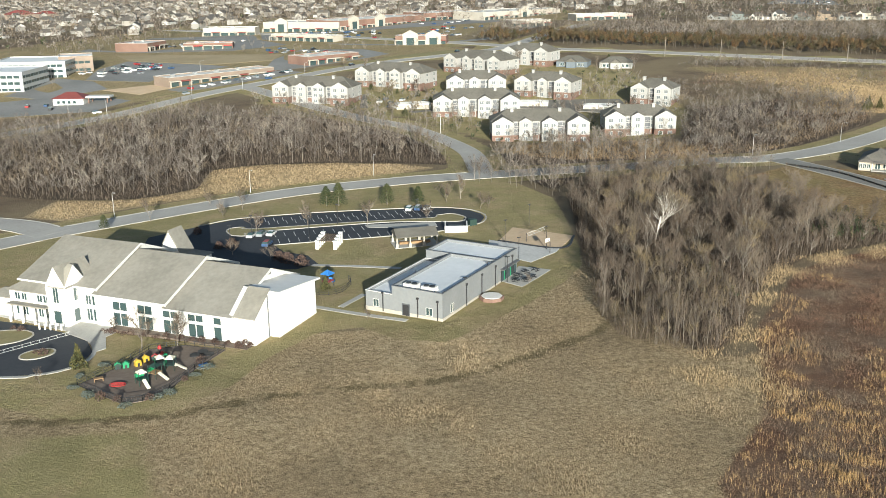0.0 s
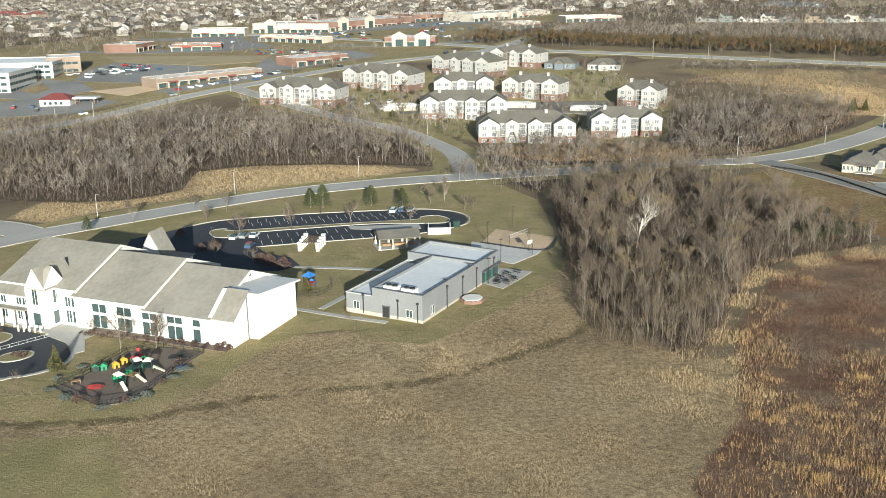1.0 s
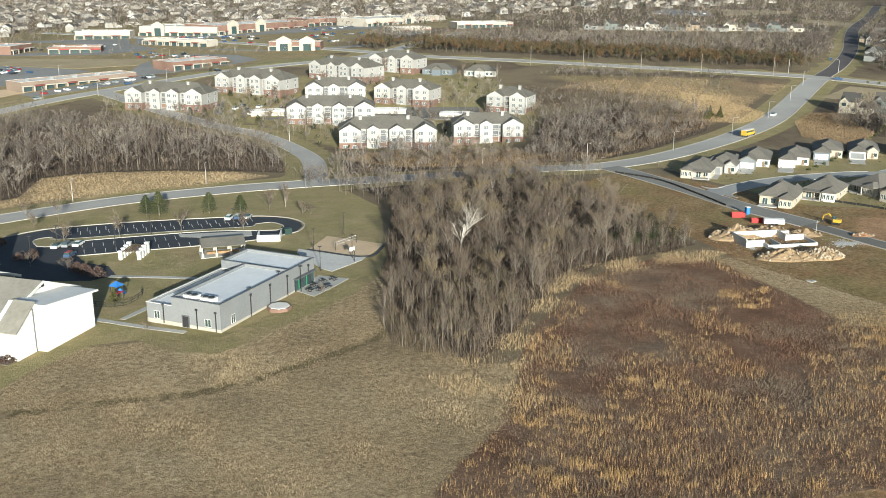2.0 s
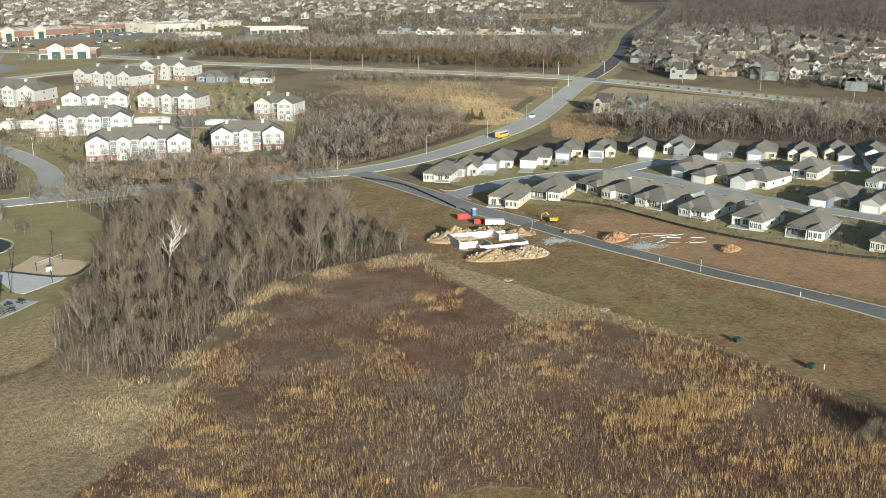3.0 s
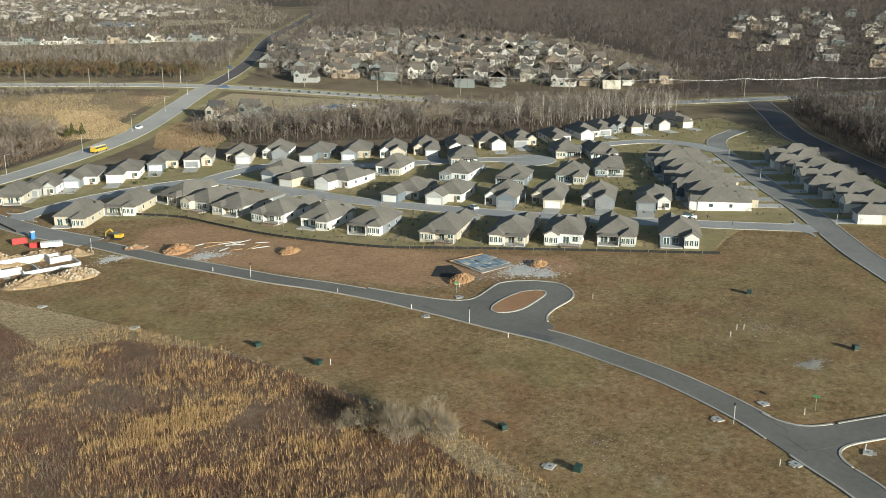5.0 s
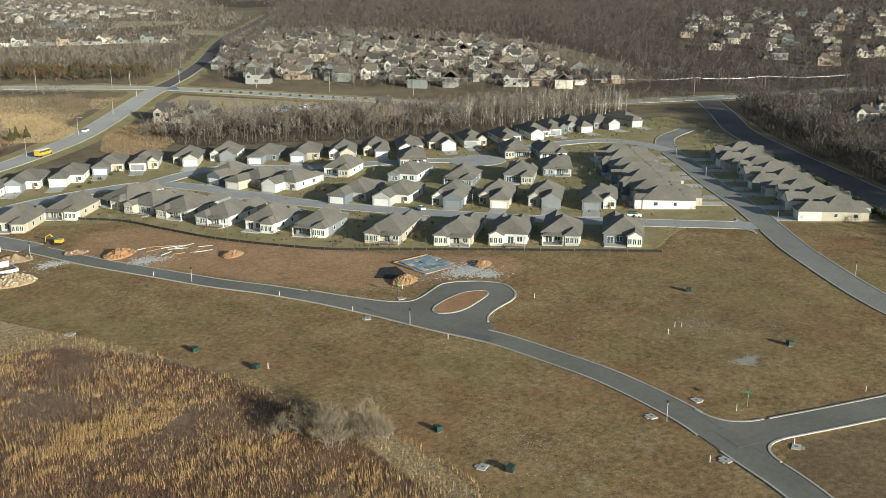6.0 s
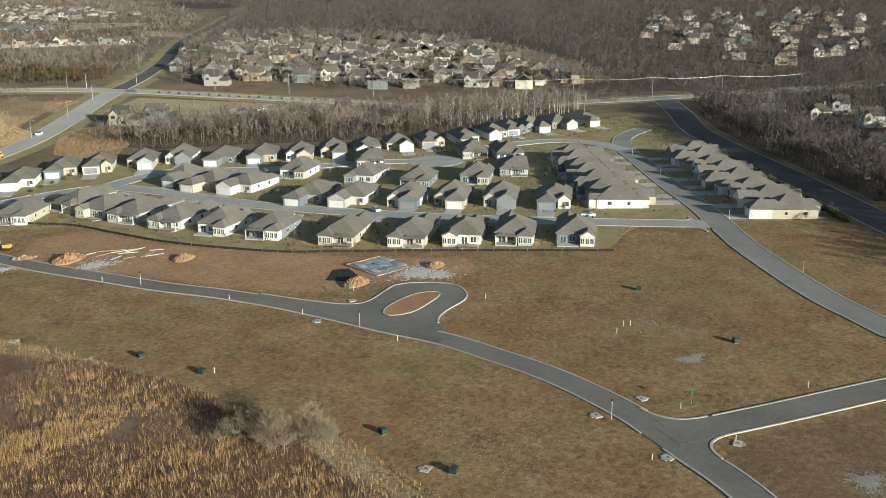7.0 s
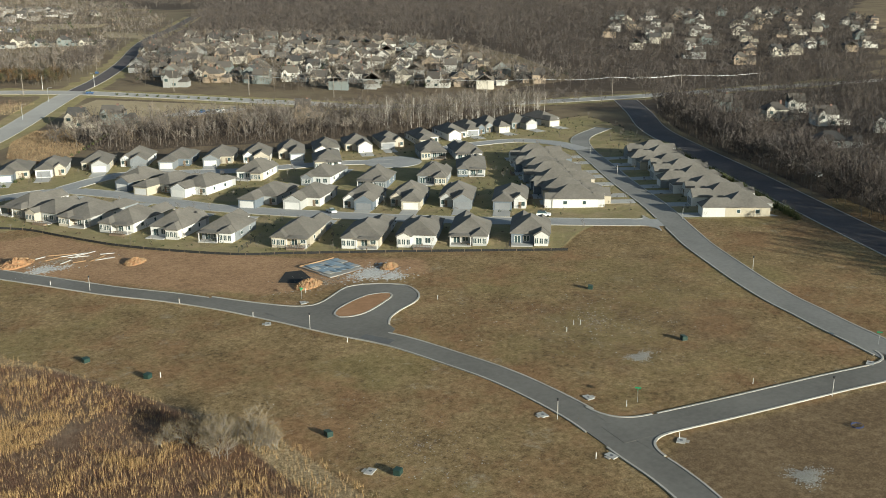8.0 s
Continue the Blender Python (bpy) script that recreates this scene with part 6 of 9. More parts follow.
def woods(name, poly, gap, high, blades, seed, mat, label, blade_w=0.05, wide=0.7, upright=0.5, thin=0.0, trunk="bark_grey", low=0.6, limbs=7, apart=8.5, margin=3.0):
    x, y = scatter(poly, gap, seed)
    ok = clear_of_roads(x, y, margin, apart)
    rng = np.random.default_rng(seed + 1)
    if thin:
        ok &= patchy(x, y, 16.0, seed) + rng.normal(0, 0.08, len(x)) > thin
    x, y = x[ok], y[ok]
    h = high * rng.uniform(low, 1.12, len(x)) * (0.8 + 0.4 * patchy(x, y, 12.0, seed + 2))
    (wv, wf), (fv, ff), tone = twig_clumps(x, y, h, h * wide * rng.uniform(0.75, 1.25, len(x)), blades, seed, blade_w, upright, limbs)
    me = raw_mesh(name, fv, ff, 3)
    me.attributes.new("tone", "FLOAT", "POINT").data.foreach_set("value", tone.astype(np.float32))
    ob = tagged(part(name, me, mat), label, "trees", kind="stuff")
    stems = part("stems", raw_mesh("stems", wv, wf, 3), trunk, ob, "grey trunks and limbs")
    stems["kind"] = "stuff"
    return ob


def tree_tones(name, tones, rough=0.9):
    """Twigs whose tone is drawn once for each tree, and a little for each twig."""
    m, nt, b = nodes_of(name, rough)
    a = nt.nodes.new("ShaderNodeAttribute")
    a.attribute_name = "tone"
    col = ramp(nt, a.outputs["Fac"], [(k / (len(tones) - 1), t) for k, t in enumerate(tones)])
    each = nt.nodes.new("ShaderNodeNewGeometry").outputs["Random Per Island"]
    shade = ramp(nt, each, [(0.0, (0.55,) * 3), (1.0, (1.12,) * 3)])
    nt.links.new(blend(nt, 1.0, col, shade, "MULTIPLY"), b.inputs["Base Color"])
    return m


M["far_twig"] = tree_tones("woodland_twigs", [(0.085, 0.068, 0.057), (0.165, 0.138, 0.118), (0.25, 0.218, 0.19), (0.11, 0.087, 0.07), (0.2, 0.155, 0.108), (0.3, 0.262, 0.228), (0.1, 0.082, 0.07)])
M["dark_twig"] = tree_tones("far_woodland_twigs", [(0.058, 0.047, 0.043), (0.09, 0.075, 0.068), (0.125, 0.107, 0.097), (0.07, 0.057, 0.052), (0.108, 0.086, 0.069), (0.15, 0.13, 0.117), (0.064, 0.053, 0.049)])
M["grey_twig"] = tree_tones("grey_sapling_twigs", [(0.2, 0.175, 0.15), (0.26, 0.225, 0.19), (0.17, 0.145, 0.122), (0.3, 0.265, 0.225)])
M["grove_twig"] = tree_tones("sapling_twigs", [(0.09, 0.066, 0.05), (0.14, 0.108, 0.085), (0.19, 0.15, 0.115), (0.11, 0.083, 0.065), (0.18, 0.135, 0.085), (0.2, 0.168, 0.14)])
M["willow"] = varied("golden_willow_twigs", [(0.25, 0.19, 0.105), (0.32, 0.245, 0.14), (0.2, 0.155, 0.09)], fine=0.2, depth=0.35, island=True)
M["bark_grey"] = varied("woodland_bark", [(0.1, 0.084, 0.07), (0.16, 0.138, 0.117), (0.26, 0.23, 0.198), (0.13, 0.11, 0.093)], island=True)
M["bark_dark"] = varied("sapling_bark", [(0.1, 0.082, 0.068), (0.16, 0.135, 0.112), (0.22, 0.19, 0.16)], island=True)
M["brown_shrub"] = varied("winter_shrub", [(0.12, 0.08, 0.055), (0.18, 0.125, 0.08), (0.09, 0.06, 0.045)], island=True)
M["cedar"] = tree_tones("cedar_foliage", [(0.05, 0.052, 0.028), (0.1, 0.07, 0.036), (0.15, 0.088, 0.042), (0.06, 0.062, 0.032), (0.12, 0.078, 0.04), (0.09, 0.07, 0.04)])
M["evergreen"] = varied("shrub_leaves", [(0.035, 0.05, 0.022), (0.055, 0.07, 0.03), (0.075, 0.08, 0.04), (0.045, 0.06, 0.03)], island=True)
WEST_WOOD = [(-222, 402), (-205, 352), (-164, 343), (-149, 337), (-137, 334), (-122, 332), (-110, 332), (-99, 338), (-90, 348), (-92, 376), (-82, 382), (-71, 384), (-43, 384), (-20, 381), (0, 375), (3.4, 384), (-13.7, 428.6), (-34.3, 471.4), (-85.7, 488.6), (-137.1, 485.1), (-180.0, 476.6), (-231.4, 454.3)]
MID_WOOD = [(1.7, 363.4), (30.9, 342.9), (37.7, 325.7), (51.4, 353.1), (102.9, 368.6), (126.9, 378.9), (154.3, 399.4), (192.9, 433.7), (205.7, 476.6), (169.7, 500.6), (128.6, 492.0), (109.7, 445.7), (102.9, 409.7), (37.7, 402.9), (18.9, 396.0)]
HOUSE_WOOD = [(248.6, 428.6), (267.4, 397.7), (304.3, 384.0), (336.0, 366.9), (373.7, 354.9), (409.7, 342.9), (457.7, 344.6), (501.4, 351.4), (492.9, 378.9), (430.3, 402.9), (372.0, 426.9), (328.3, 447.4), (284.6, 462.9)]
EAST_WOOD = [(572, 356), (536, 309), (499, 266), (467, 219), (440, 176), (411, 132), (394, 106), (379, 82), (445, 60), (600, 160), (760, 262), (790, 310), (720, 350), (651, 326)]
# the belt's south end is out of view, added to shade road and field
BELT = [(528, 304), (497, 267), (464, 220), (437, 178), (407, 133), (390, 107), (375, 83), (342, 28), (362, 14), (412, 96), (428, 120), (458, 166), (486, 208), (516, 252), (546, 292)]
CEDARS = [(25.7, 775.7), (85.7, 737.1), (154.3, 696.0), (233, 645), (272, 624), (314, 601), (326, 612), (322, 640), (284, 668), (240, 700), (162.9, 745.7), (77.1, 801.4), (42.9, 822.9)]
FAR_WOOD = [(411.4, 762.9), (480.0, 702.9), (600.0, 771.4), (690, 690), (668, 560), (610, 436), (530, 430), (548.6, 405.7), (651.4, 342.9), (760.0, 318.6), (850, 350), (1000, 420), (1240, 560), (1330, 760), (1180, 1050), (960, 1330), (800, 1360), (702.9, 1242.9), (582.9, 985.7)]
FAR_BEYOND = [(1330, 640), (1900, 900), (2100, 1500), (1500, 2400), (860, 2600), (771, 1628), (800, 1360), (960, 1330), (1180, 1050)]
GARDENS = [(352, 575), (447, 792), (548, 834), (600, 770), (660, 690), (640, 545), (600, 430), (515, 432), (430, 490), (385, 550)]
TOWN_TREES = [(-395, 800), (-282.9, 771.4), (-222.9, 968.6), (128.6, 985.7), (282.9, 771.4), (394.3, 728.6), (480.0, 865.7), (600.0, 1071.4), (771.4, 1628.6), (771.4, 2485.7), (-1180, 2485.7)]
litter = np.maximum.reduce([weight_in(poly, GX, GY, 5.0) for poly in (WEST_WOOD, MID_WOOD, HOUSE_WOOD, EAST_WOOD, FAR_WOOD, FAR_BEYOND, GROVE)])
sheet.attributes.new("litter", "FLOAT", "POINT").data.foreach_set("value", litter.ravel().astype(np.float32))

woods("wood_west", WEST_WOOD, 5.6, 12.5, 170, 11, "far_twig", "dense bare winter woodland along the road", blade_w=0.05, wide=0.95, low=0.45)
woods("wood_middle", MID_WOOD, 5.2, 10.0, 160, 12, "far_twig", "bare winter woodland round the creek", blade_w=0.052, wide=0.95, low=0.45)
woods("wood_behind_houses", HOUSE_WOOD, 5.4, 12.5, 160, 13, "far_twig", "bare winter woodland behind the houses", blade_w=0.062, wide=0.9, low=0.5)
PALE_STAND = [(395, 366), (415, 352), (432, 345), (450, 352), (462, 338), (488, 344), (492, 360), (460, 372), (428, 378), (400, 380)]
woods("pale_trees", PALE_STAND, 5.5, 16.0, 80, 23, "grey_twig", "tall pale grey bare trees above the houses", blade_w=0.06, wide=0.45, trunk="bark_pale", low=0.7)
woods("wood_east", EAST_WOOD, 6.6, 13.0, 90, 14, "dark_twig", "bare winter woodland with houses beyond the parkway", blade_w=0.1, wide=0.95, low=0.5)
woods("parkway_belt", BELT, 4.6, 14.5, 150, 35, "dark_twig", "belt of tall bare trees along the parkway", blade_w=0.1, wide=0.9, low=0.55, margin=0.8)
woods("wood_cedar", CEDARS, 4.4, 8.0, 60, 15, "cedar", "band of rust-brown and green cedars", blade_w=0.28, wide=0.6, upright=0.8)
CEDAR_BACK = [(30, 815), (120, 762), (225, 705), (284, 668), (326, 620), (352, 640), (378, 697), (400, 740), (375, 800), (318, 780), (268, 812), (160, 850), (60, 900)]
woods("wood_before_town", CEDAR_BACK, 7.0, 11.0, 50, 25, "far_twig", "grey bare trees behind the cedars", blade_w=0.13, wide=0.85)
woods("wood_far", FAR_WOOD, 9.6, 13.0, 46, 16, "dark_twig", "far bare winter woods", blade_w=0.2, wide=0.9, low=0.5)
woods("wood_beyond", FAR_BEYOND, 17.0, 14.0, 20, 36, "dark_twig", "farthest bare winter woods towards the horizon", blade_w=0.65, wide=1.3, limbs=4)
for side in ([(338, 632), (362, 672), (390, 722), (425, 790), (412, 806), (380, 745), (350, 690), (330, 650)], [(372, 622), (398, 668), (440, 748), (468, 802), (486, 792), (450, 722), (412, 655), (385, 610)]):
    woods("roadside_trees", side, 6.0, 12.0, 90, 37, "dark_twig", "bare trees crowding the far road", blade_w=0.11, wide=0.9, limbs=5)
ROADSIDE = [(4, 344), (20, 338), (36, 318), (52, 342), (80, 348), (108, 340), (122, 352), (118, 366), (80, 360), (40, 353), (10, 348)]
woods("creek_trees", ROADSIDE, 4.6, 9.5, 150, 38, "far_twig", "grey bare trees beside the wide road", blade_w=0.05, wide=0.9, low=0.5)
CROSS_EDGE = [(432, 424), (490, 388), (548, 365), (542, 350), (495, 368), (436, 406)]
woods("cross_road_trees", CROSS_EDGE, 5.0, 11.0, 110, 46, "dark_twig", "bare trees hiding the crossing road", blade_w=0.08, wide=0.9, margin=0.5)
woods("garden_trees", GARDENS, 7.0, 11.0, 80, 18, "far_twig", "bare garden trees between the older houses", blade_w=0.1, wide=0.85, low=0.45, apart=6.2)
woods("wood_town", TOWN_TREES, 14.5, 12.0, 20, 17, "far_twig", "bare street and garden trees of the far town", blade_w=0.42, wide=1.0, limbs=4)
STORE_TREES = [(-300, 560), (-205, 640), (-262, 690), (-300, 760), (-180, 770), (-120, 700), (-70, 730), (40, 740), (70, 830), (-60, 800), (-140, 850), (-180, 900), (-320, 880)]
woods("store_trees", STORE_TREES, 15.0, 6.5, 60, 26, "grey_twig", "small bare trees round the shop lots", blade_w=0.08, wide=0.8, thin=0.4)
FLAT_TREES = [(-110, 515), (-60, 500), (10, 425), (60, 420), (118, 440), (130, 500), (110, 600), (30, 600), (-50, 560), (-100, 560)]
woods("courtyard_trees", FLAT_TREES, 7.0, 7.5, 80, 27, "grey_twig", "bare young trees round the apartments", blade_w=0.08, wide=0.8, thin=0.3)
woods("courtyard_evergreens", FLAT_TREES, 13.0, 3.6, 60, 28, "evergreen", "green evergreen shrubs round the apartments", blade_w=0.22, wide=0.8, thin=0.4)
SCRUB_FIELD = [(112, 515), (128, 600), (165, 625), (215, 604), (255, 570), (236, 522), (205, 500), (160, 505)]
woods("field_scrub", SCRUB_FIELD, 5.0, 4.5, 60, 39, "far_twig", "low grey-brown scrub in the rough field", blade_w=0.08, wide=1.1, thin=0.48, low=0.4, limbs=5)
DARK_BAND = [(150, 590), (164, 626), (215, 605), (268, 590), (250, 549), (207, 580)]
woods("thicket_by_road", DARK_BAND, 5.0, 5.5, 60, 29, "far_twig", "low grey thicket beside the road", blade_w=0.08, wide=1.0, thin=0.4)
# saplings between the large trees of the grove
woods("grove_saplings", GROVE, 2.9, 7.5, 100, 31, "grove_twig", "slim brown saplings crowded in the grove", blade_w=0.026, wide=0.62, upright=0.7, low=0.3, trunk="bark_dark")
GROVE_FOOT = [(33, 196), (38, 186), (50, 180), (58, 190), (64, 205), (70, 225), (62, 236), (48, 228), (36, 214)]
woods("willow_thicket", GROVE_FOOT, 2.6, 6.5, 50, 32, "willow", "golden-brown willow thicket at the foot of the grove", blade_w=0.03, wide=0.5, upright=0.9, low=0.5, thin=0.42)
woods("evergreen_understorey", [(100, 254), (108, 270), (122, 268), (121, 256), (112, 250)], 3.0, 5.2, 90, 33, "evergreen", "dark green evergreen shrubs in the grove", blade_w=0.09, wide=0.9, upright=0.3)
woods("evergreen_bush", [(62, 208), (62, 214), (68, 214), (68, 208)], 3.0, 3.4, 90, 34, "evergreen", "low olive-green bush at the grove edge", blade_w=0.09, wide=0.9, upright=0.3)
# young trees and shrubs in the gardens of the estate
woods("yard_trees", YARDS, 8.0, 3.6, 60, 41, "grey_twig", "slim young garden trees between the houses", blade_w=0.03, wide=0.55, thin=0.45)
woods("yard_shrubs", YARDS, 6.0, 1.3, 50, 42, "evergreen", "low evergreen shrubs in the gardens", blade_w=0.12, wide=1.1, upright=0.3, thin=0.5)
woods("yard_brown_shrubs", YARDS, 6.5, 1.1, 50, 43, "brown_shrub", "low brown winter shrubs in the gardens", blade_w=0.1, wide=1.2, upright=0.4, thin=0.48)
woods("town_evergreens", GARDENS, 20.0, 6.5, 60, 44, "evergreen", "dark evergreen trees between the older houses", blade_w=0.25, wide=0.6, thin=0.45)
woods("far_evergreens", TOWN_TREES, 55.0, 9.0, 40, 45, "evergreen", "dark evergreens among the far town", blade_w=0.5, wide=0.7, thin=0.45)


# ---- street furniture ----
def tall_lamp(variant):
    ob = thing("street_lamp", "tall grey steel street lamp with a curved arm", "street lamp", group="tall street lamps")
    part("pole", Shape().cyl(0, 0, 0.13, -0.3, 8.0, 8, 0.08), "metal", ob)
    part("arm", Shape().tube([(0, 0, 7.9), (0.7, 0, 8.35), (1.9, 0, 8.45)], [0.06, 0.055, 0.05], 6), "metal", ob)
    part("lamp_head", Shape().box(1.7, 2.5, -0.16, 0.16, 8.36, 8.52), "metal", ob)
    return ob


def post_lamp(variant):
    ob = thing("post_lamp", "pale post lamp with dark lantern head by the kerb", "street lamp", group="post lamps")
    part("post", Shape().cyl(0, 0, 0.08, -0.3, 3.5, 8, 0.06), "concrete", ob)
    part("lantern", Shape().cyl(0, 0, 0.14, 3.5, 3.85, 8, 0.22).cyl(0, 0, 0.26, 3.85, 4.0, 8, 0.05), "dark", ob)
    return ob


def lot_lamp(variant):
    ob = thing("area_lamp", "dark steel area lamp on a slim pole", "lamp", group="area lamps")
    part("pole", Shape().cyl(0, 0, 0.1, -0.3, 6.6, 6, 0.08), "dark", ob)
    part("lamp_head", Shape().box(-0.5, 0.5, -0.18, 0.18, 6.6, 6.75), "dark", ob)
    return ob


def wire_pole(variant):
    ob = thing("utility_pole", "tall grey wooden utility pole with crossarm", "utility pole", group="utility poles")
    part("pole", Shape().cyl(0, 0, 0.24, -0.5, 12.5, 8, 0.16), "bark_light", ob)
    part("crossarm", Shape().box(-1.3, 1.3, -0.08, 0.08, 11.6, 11.8), "wood", ob)
    return ob


tall_lamps, post_lamps, lot_lamps, wire_poles = Kit(tall_lamp), Kit(post_lamp), Kit(lot_lamp), Kit(wire_pole)
for x, y, a in ((-109.1, 307.2, -50), (-69.8, 336.4, -55), (-27.2, 358.2, -70), (79.4, 376.8, -85), (122.3, 378.4, -80), (163.4, 394.6, -55), (199.2, 421.0, -50), (231.0, 456.3, -45), (261.0, 499.1, -40), (289.0, 545.0, -40),
                (-198.9, 508.9, -40), (-177.4, 505.5, 130), (-145.3, 556.7, -45), (-118.6, 570.2, 130), (-88.1, 615.8, -45), (-2.0, 447.0, -20), (-160, 640, 0), (-60, 820, 0), (0, 860, 0), (-110, 720, 0), (300, 590, 60), (330, 585, 200)):
    tall_lamps.put(0, stand(x, y, a))
for x, y in ((192.2, 210.8), (219.1, 149.0), (228.1, 81.6), (272.0, 55.1), (327.1, 108.5), (358.0, 154.3), (164.5, 263.6), (396, 214), (420, 250), (300.5, 234.0), (270.0, 272.0)):
    post_lamps.put(0, stand(x, y))
for x, y in ((16.7, 262.8), (27.6, 254.8), (19.2, 244.5), (15.1, 227.2), (10.0, 223.3), (4.2, 211.5), (25.0, 280.4), (-33.5, 287.9), (-58.0, 277.0), (-9.0, 291.0), (-62.0, 266.0), (-40.0, 271.0)):
    lot_lamps.put(0, stand(x, y, 20))
POLES = [(146.8, 651), (178.0, 630), (211.6, 612), (245.0, 594), (285.0, 578), (363, 541), (395, 505), (432, 468), (480, 424), (525, 392), (566, 366), (605, 345), (647, 318)]
for x, y in POLES:
    wire_poles.put(0, stand(x, y, 50))
for (ax, ay), (bx, by) in zip(POLES[6:], POLES[7:]):
    for off in (-1.2, 1.2):
        za, zb = ground_z(ax, ay) + 11.85, ground_z(bx, by) + 11.85
        pts = [(ax + (bx - ax) * u + off * 0.7, ay + (by - ay) * u - off * 0.7, za + (zb - za) * u - 1.1 * (1 - (2 * u - 1) ** 2)) for u in (0, 0.25, 0.5, 0.75, 1)]
        tagged(part("overhead_wire", Shape().tube(pts, [0.04] * 5, 3), "metal"), "pale overhead wire between utility poles", "wire", "overhead wires")


def green_box(variant):
    ob = thing("utility_cabinet", "dark green utility cabinet on bare ground", "utility cabinet", group="utility cabinets")
    part("cabinet", Shape().box(-0.65, 0.65, -0.55, 0.55, -0.2, 0.85), "dark_green", ob)
    part("lid", Shape().add([(-0.7, -0.6, 0.85), (0.7, -0.6, 0.85), (0.7, 0.6, 0.85), (-0.7, 0.6, 0.85), (-0.7, -0.45, 0.96), (0.7, -0.45, 0.96), (0.7, 0.6, 1.05), (-0.7, 0.6, 1.05)],
                            [(3, 2, 1, 0), (4, 5, 6, 7), (0, 1, 5, 4), (1, 2, 6, 5), (2, 3, 7, 6), (3, 0, 4, 7)]), "dark_green", ob)
    part("plinth", Shape().box(-0.8, 0.8, -0.7, 0.7, -0.3, 0.06), "pale_soil", ob)
    return ob


def pad(variant):
    ob = thing("drain_inlet", "pale concrete drain inlet slab beside the kerb", "drain inlet", group="drain inlets")
    part("slab", Shape().box(-1.0, 1.0, -0.7, 0.7, -0.3, 0.16), "concrete", ob)
    part("step", Shape().box(-0.5, 0.5, 0.7, 1.3, -0.3, 0.12), "concrete_dull", ob)
    part("cover", Shape().cyl(0, 0, 0.28, 0.16, 0.19, 12), "gym_dark", ob)
    return ob


def street_sign(variant):
    ob = thing("street_sign", "small green street sign on a post", "sign", group="street signs")
    part("post", Shape().cyl(0, 0, 0.04, -0.2, 2.3, 6), "metal", ob)
    part("plate", Shape().box(-0.55, 0.55, -0.02, 0.02, 2.3, 2.6).box(-0.02, 0.02, -0.55, 0.55, 2.62, 2.9), "green", ob, "green sign plate")
    return ob


def marker(variant):
    ob = thing("marker_post", "short white marker post in the soil", "post", group="marker posts")
    part("post", Shape().box(-0.06, 0.06, -0.06, 0.06, -0.2, 1.2), "trim", ob)
    part("cap", Shape().box(-0.08, 0.08, -0.08, 0.08, 1.2, 1.3), "lumber", ob)
    return ob


boxes, pads, signs, markers = Kit(green_box), Kit(pad), Kit(street_sign), Kit(marker)
for x, y in ((174.6, 163.9), (181.0, 147.4), (194.4, 102.8), (195.5, 84.4), (274.9, 90.3), (285.7, 126.6)):
    boxes.put(0, stand(x, y, (x * 31) % 90))
for x, y, a in ((213.9, 158.6, 60), (227.5, 165.8, 250), (238.6, 84.0, 260), (227.3, 84.4, 80), (225.0, 66.4, 90), (237.6, 62.3, 210), (142.1, 218.7, 30), (156.3, 190.7, 30), (291.5, 58.2, 200), (192.7, 88.0, 30)):
    pads.put(0, stand(x, y, a))
for x, y in ((228.8, 168.6), (243.9, 76.9), (302.0, 62.0)):
    signs.put(0, stand(x, y, 30))
for x, y in ((264.4, 112.1), (265.6, 111.2), (213.6, 165.0), (266.1, 67.7), (222.5, 67.5), (241.0, 77.0), (238.0, 63.0), (205.0, 186.0), (221.0, 137.0), (253.0, 146.0), (186.0, 222.0), (260.0, 110.0), (183.0, 146.0), (232.0, 172.0)):
    markers.put(0, stand(x, y, x % 40))
def spill(name, x, y, rx, ry, count, mat, label, seed, size=0.3):
    """Loose flat lumps, thick in the middle and thinning outwards."""
    rng = np.random.default_rng(seed)
    a, r = rng.uniform(0, 6.283, count), np.abs(rng.normal(0, 0.5, count))
    r *= 1 + 0.35 * np.sin(3 * a + seed) + 0.2 * np.sin(7 * a + 2 * seed)
    px, py = x + rx * r * np.cos(a), y + ry * r * np.sin(a)
    pz, q = lie(px, py), size * rng.uniform(0.3, 1.2, count)
    v = []
    for k in range(4):
        b = 1.5708 * k + rng.uniform(-0.5, 0.5, count)
        v.append(np.stack([px + q * np.cos(b), py + q * np.sin(b), pz - 0.02], -1))
    v.append(np.stack([px, py, pz + 0.05 + 0.3 * q], -1))
    v = np.stack(v, 1).reshape(-1, 3)
    f = np.array([(0, 1, 4), (1, 2, 4), (2, 3, 4), (3, 0, 4)])
    f = (np.arange(count)[:, None, None] * 5 + f[None]).reshape(-1, 3)
    return tagged(part(name, raw_mesh(name, v, f, 3), mat), label, name.replace("_", " "), kind="stuff")


M["pebble"] = varied("spilled_gravel", [(0.42, 0.39, 0.34), (0.52, 0.49, 0.44), (0.34, 0.31, 0.26)], island=True)
M["white_gravel"] = varied("white_limestone_gravel", [(0.58, 0.565, 0.535), (0.7, 0.69, 0.66), (0.48, 0.46, 0.43)], island=True)
M["debris"] = varied("site_debris", [(0.34, 0.25, 0.16), (0.5, 0.47, 0.42), (0.2, 0.13, 0.085), (0.4, 0.3, 0.19), (0.14, 0.1, 0.07)], island=True)
spill("gravel_patch", 261.0, 90.5, 3.0, 2.0, 2200, "pebble", "patch of pale spilled gravel on soil", 1, 0.17)
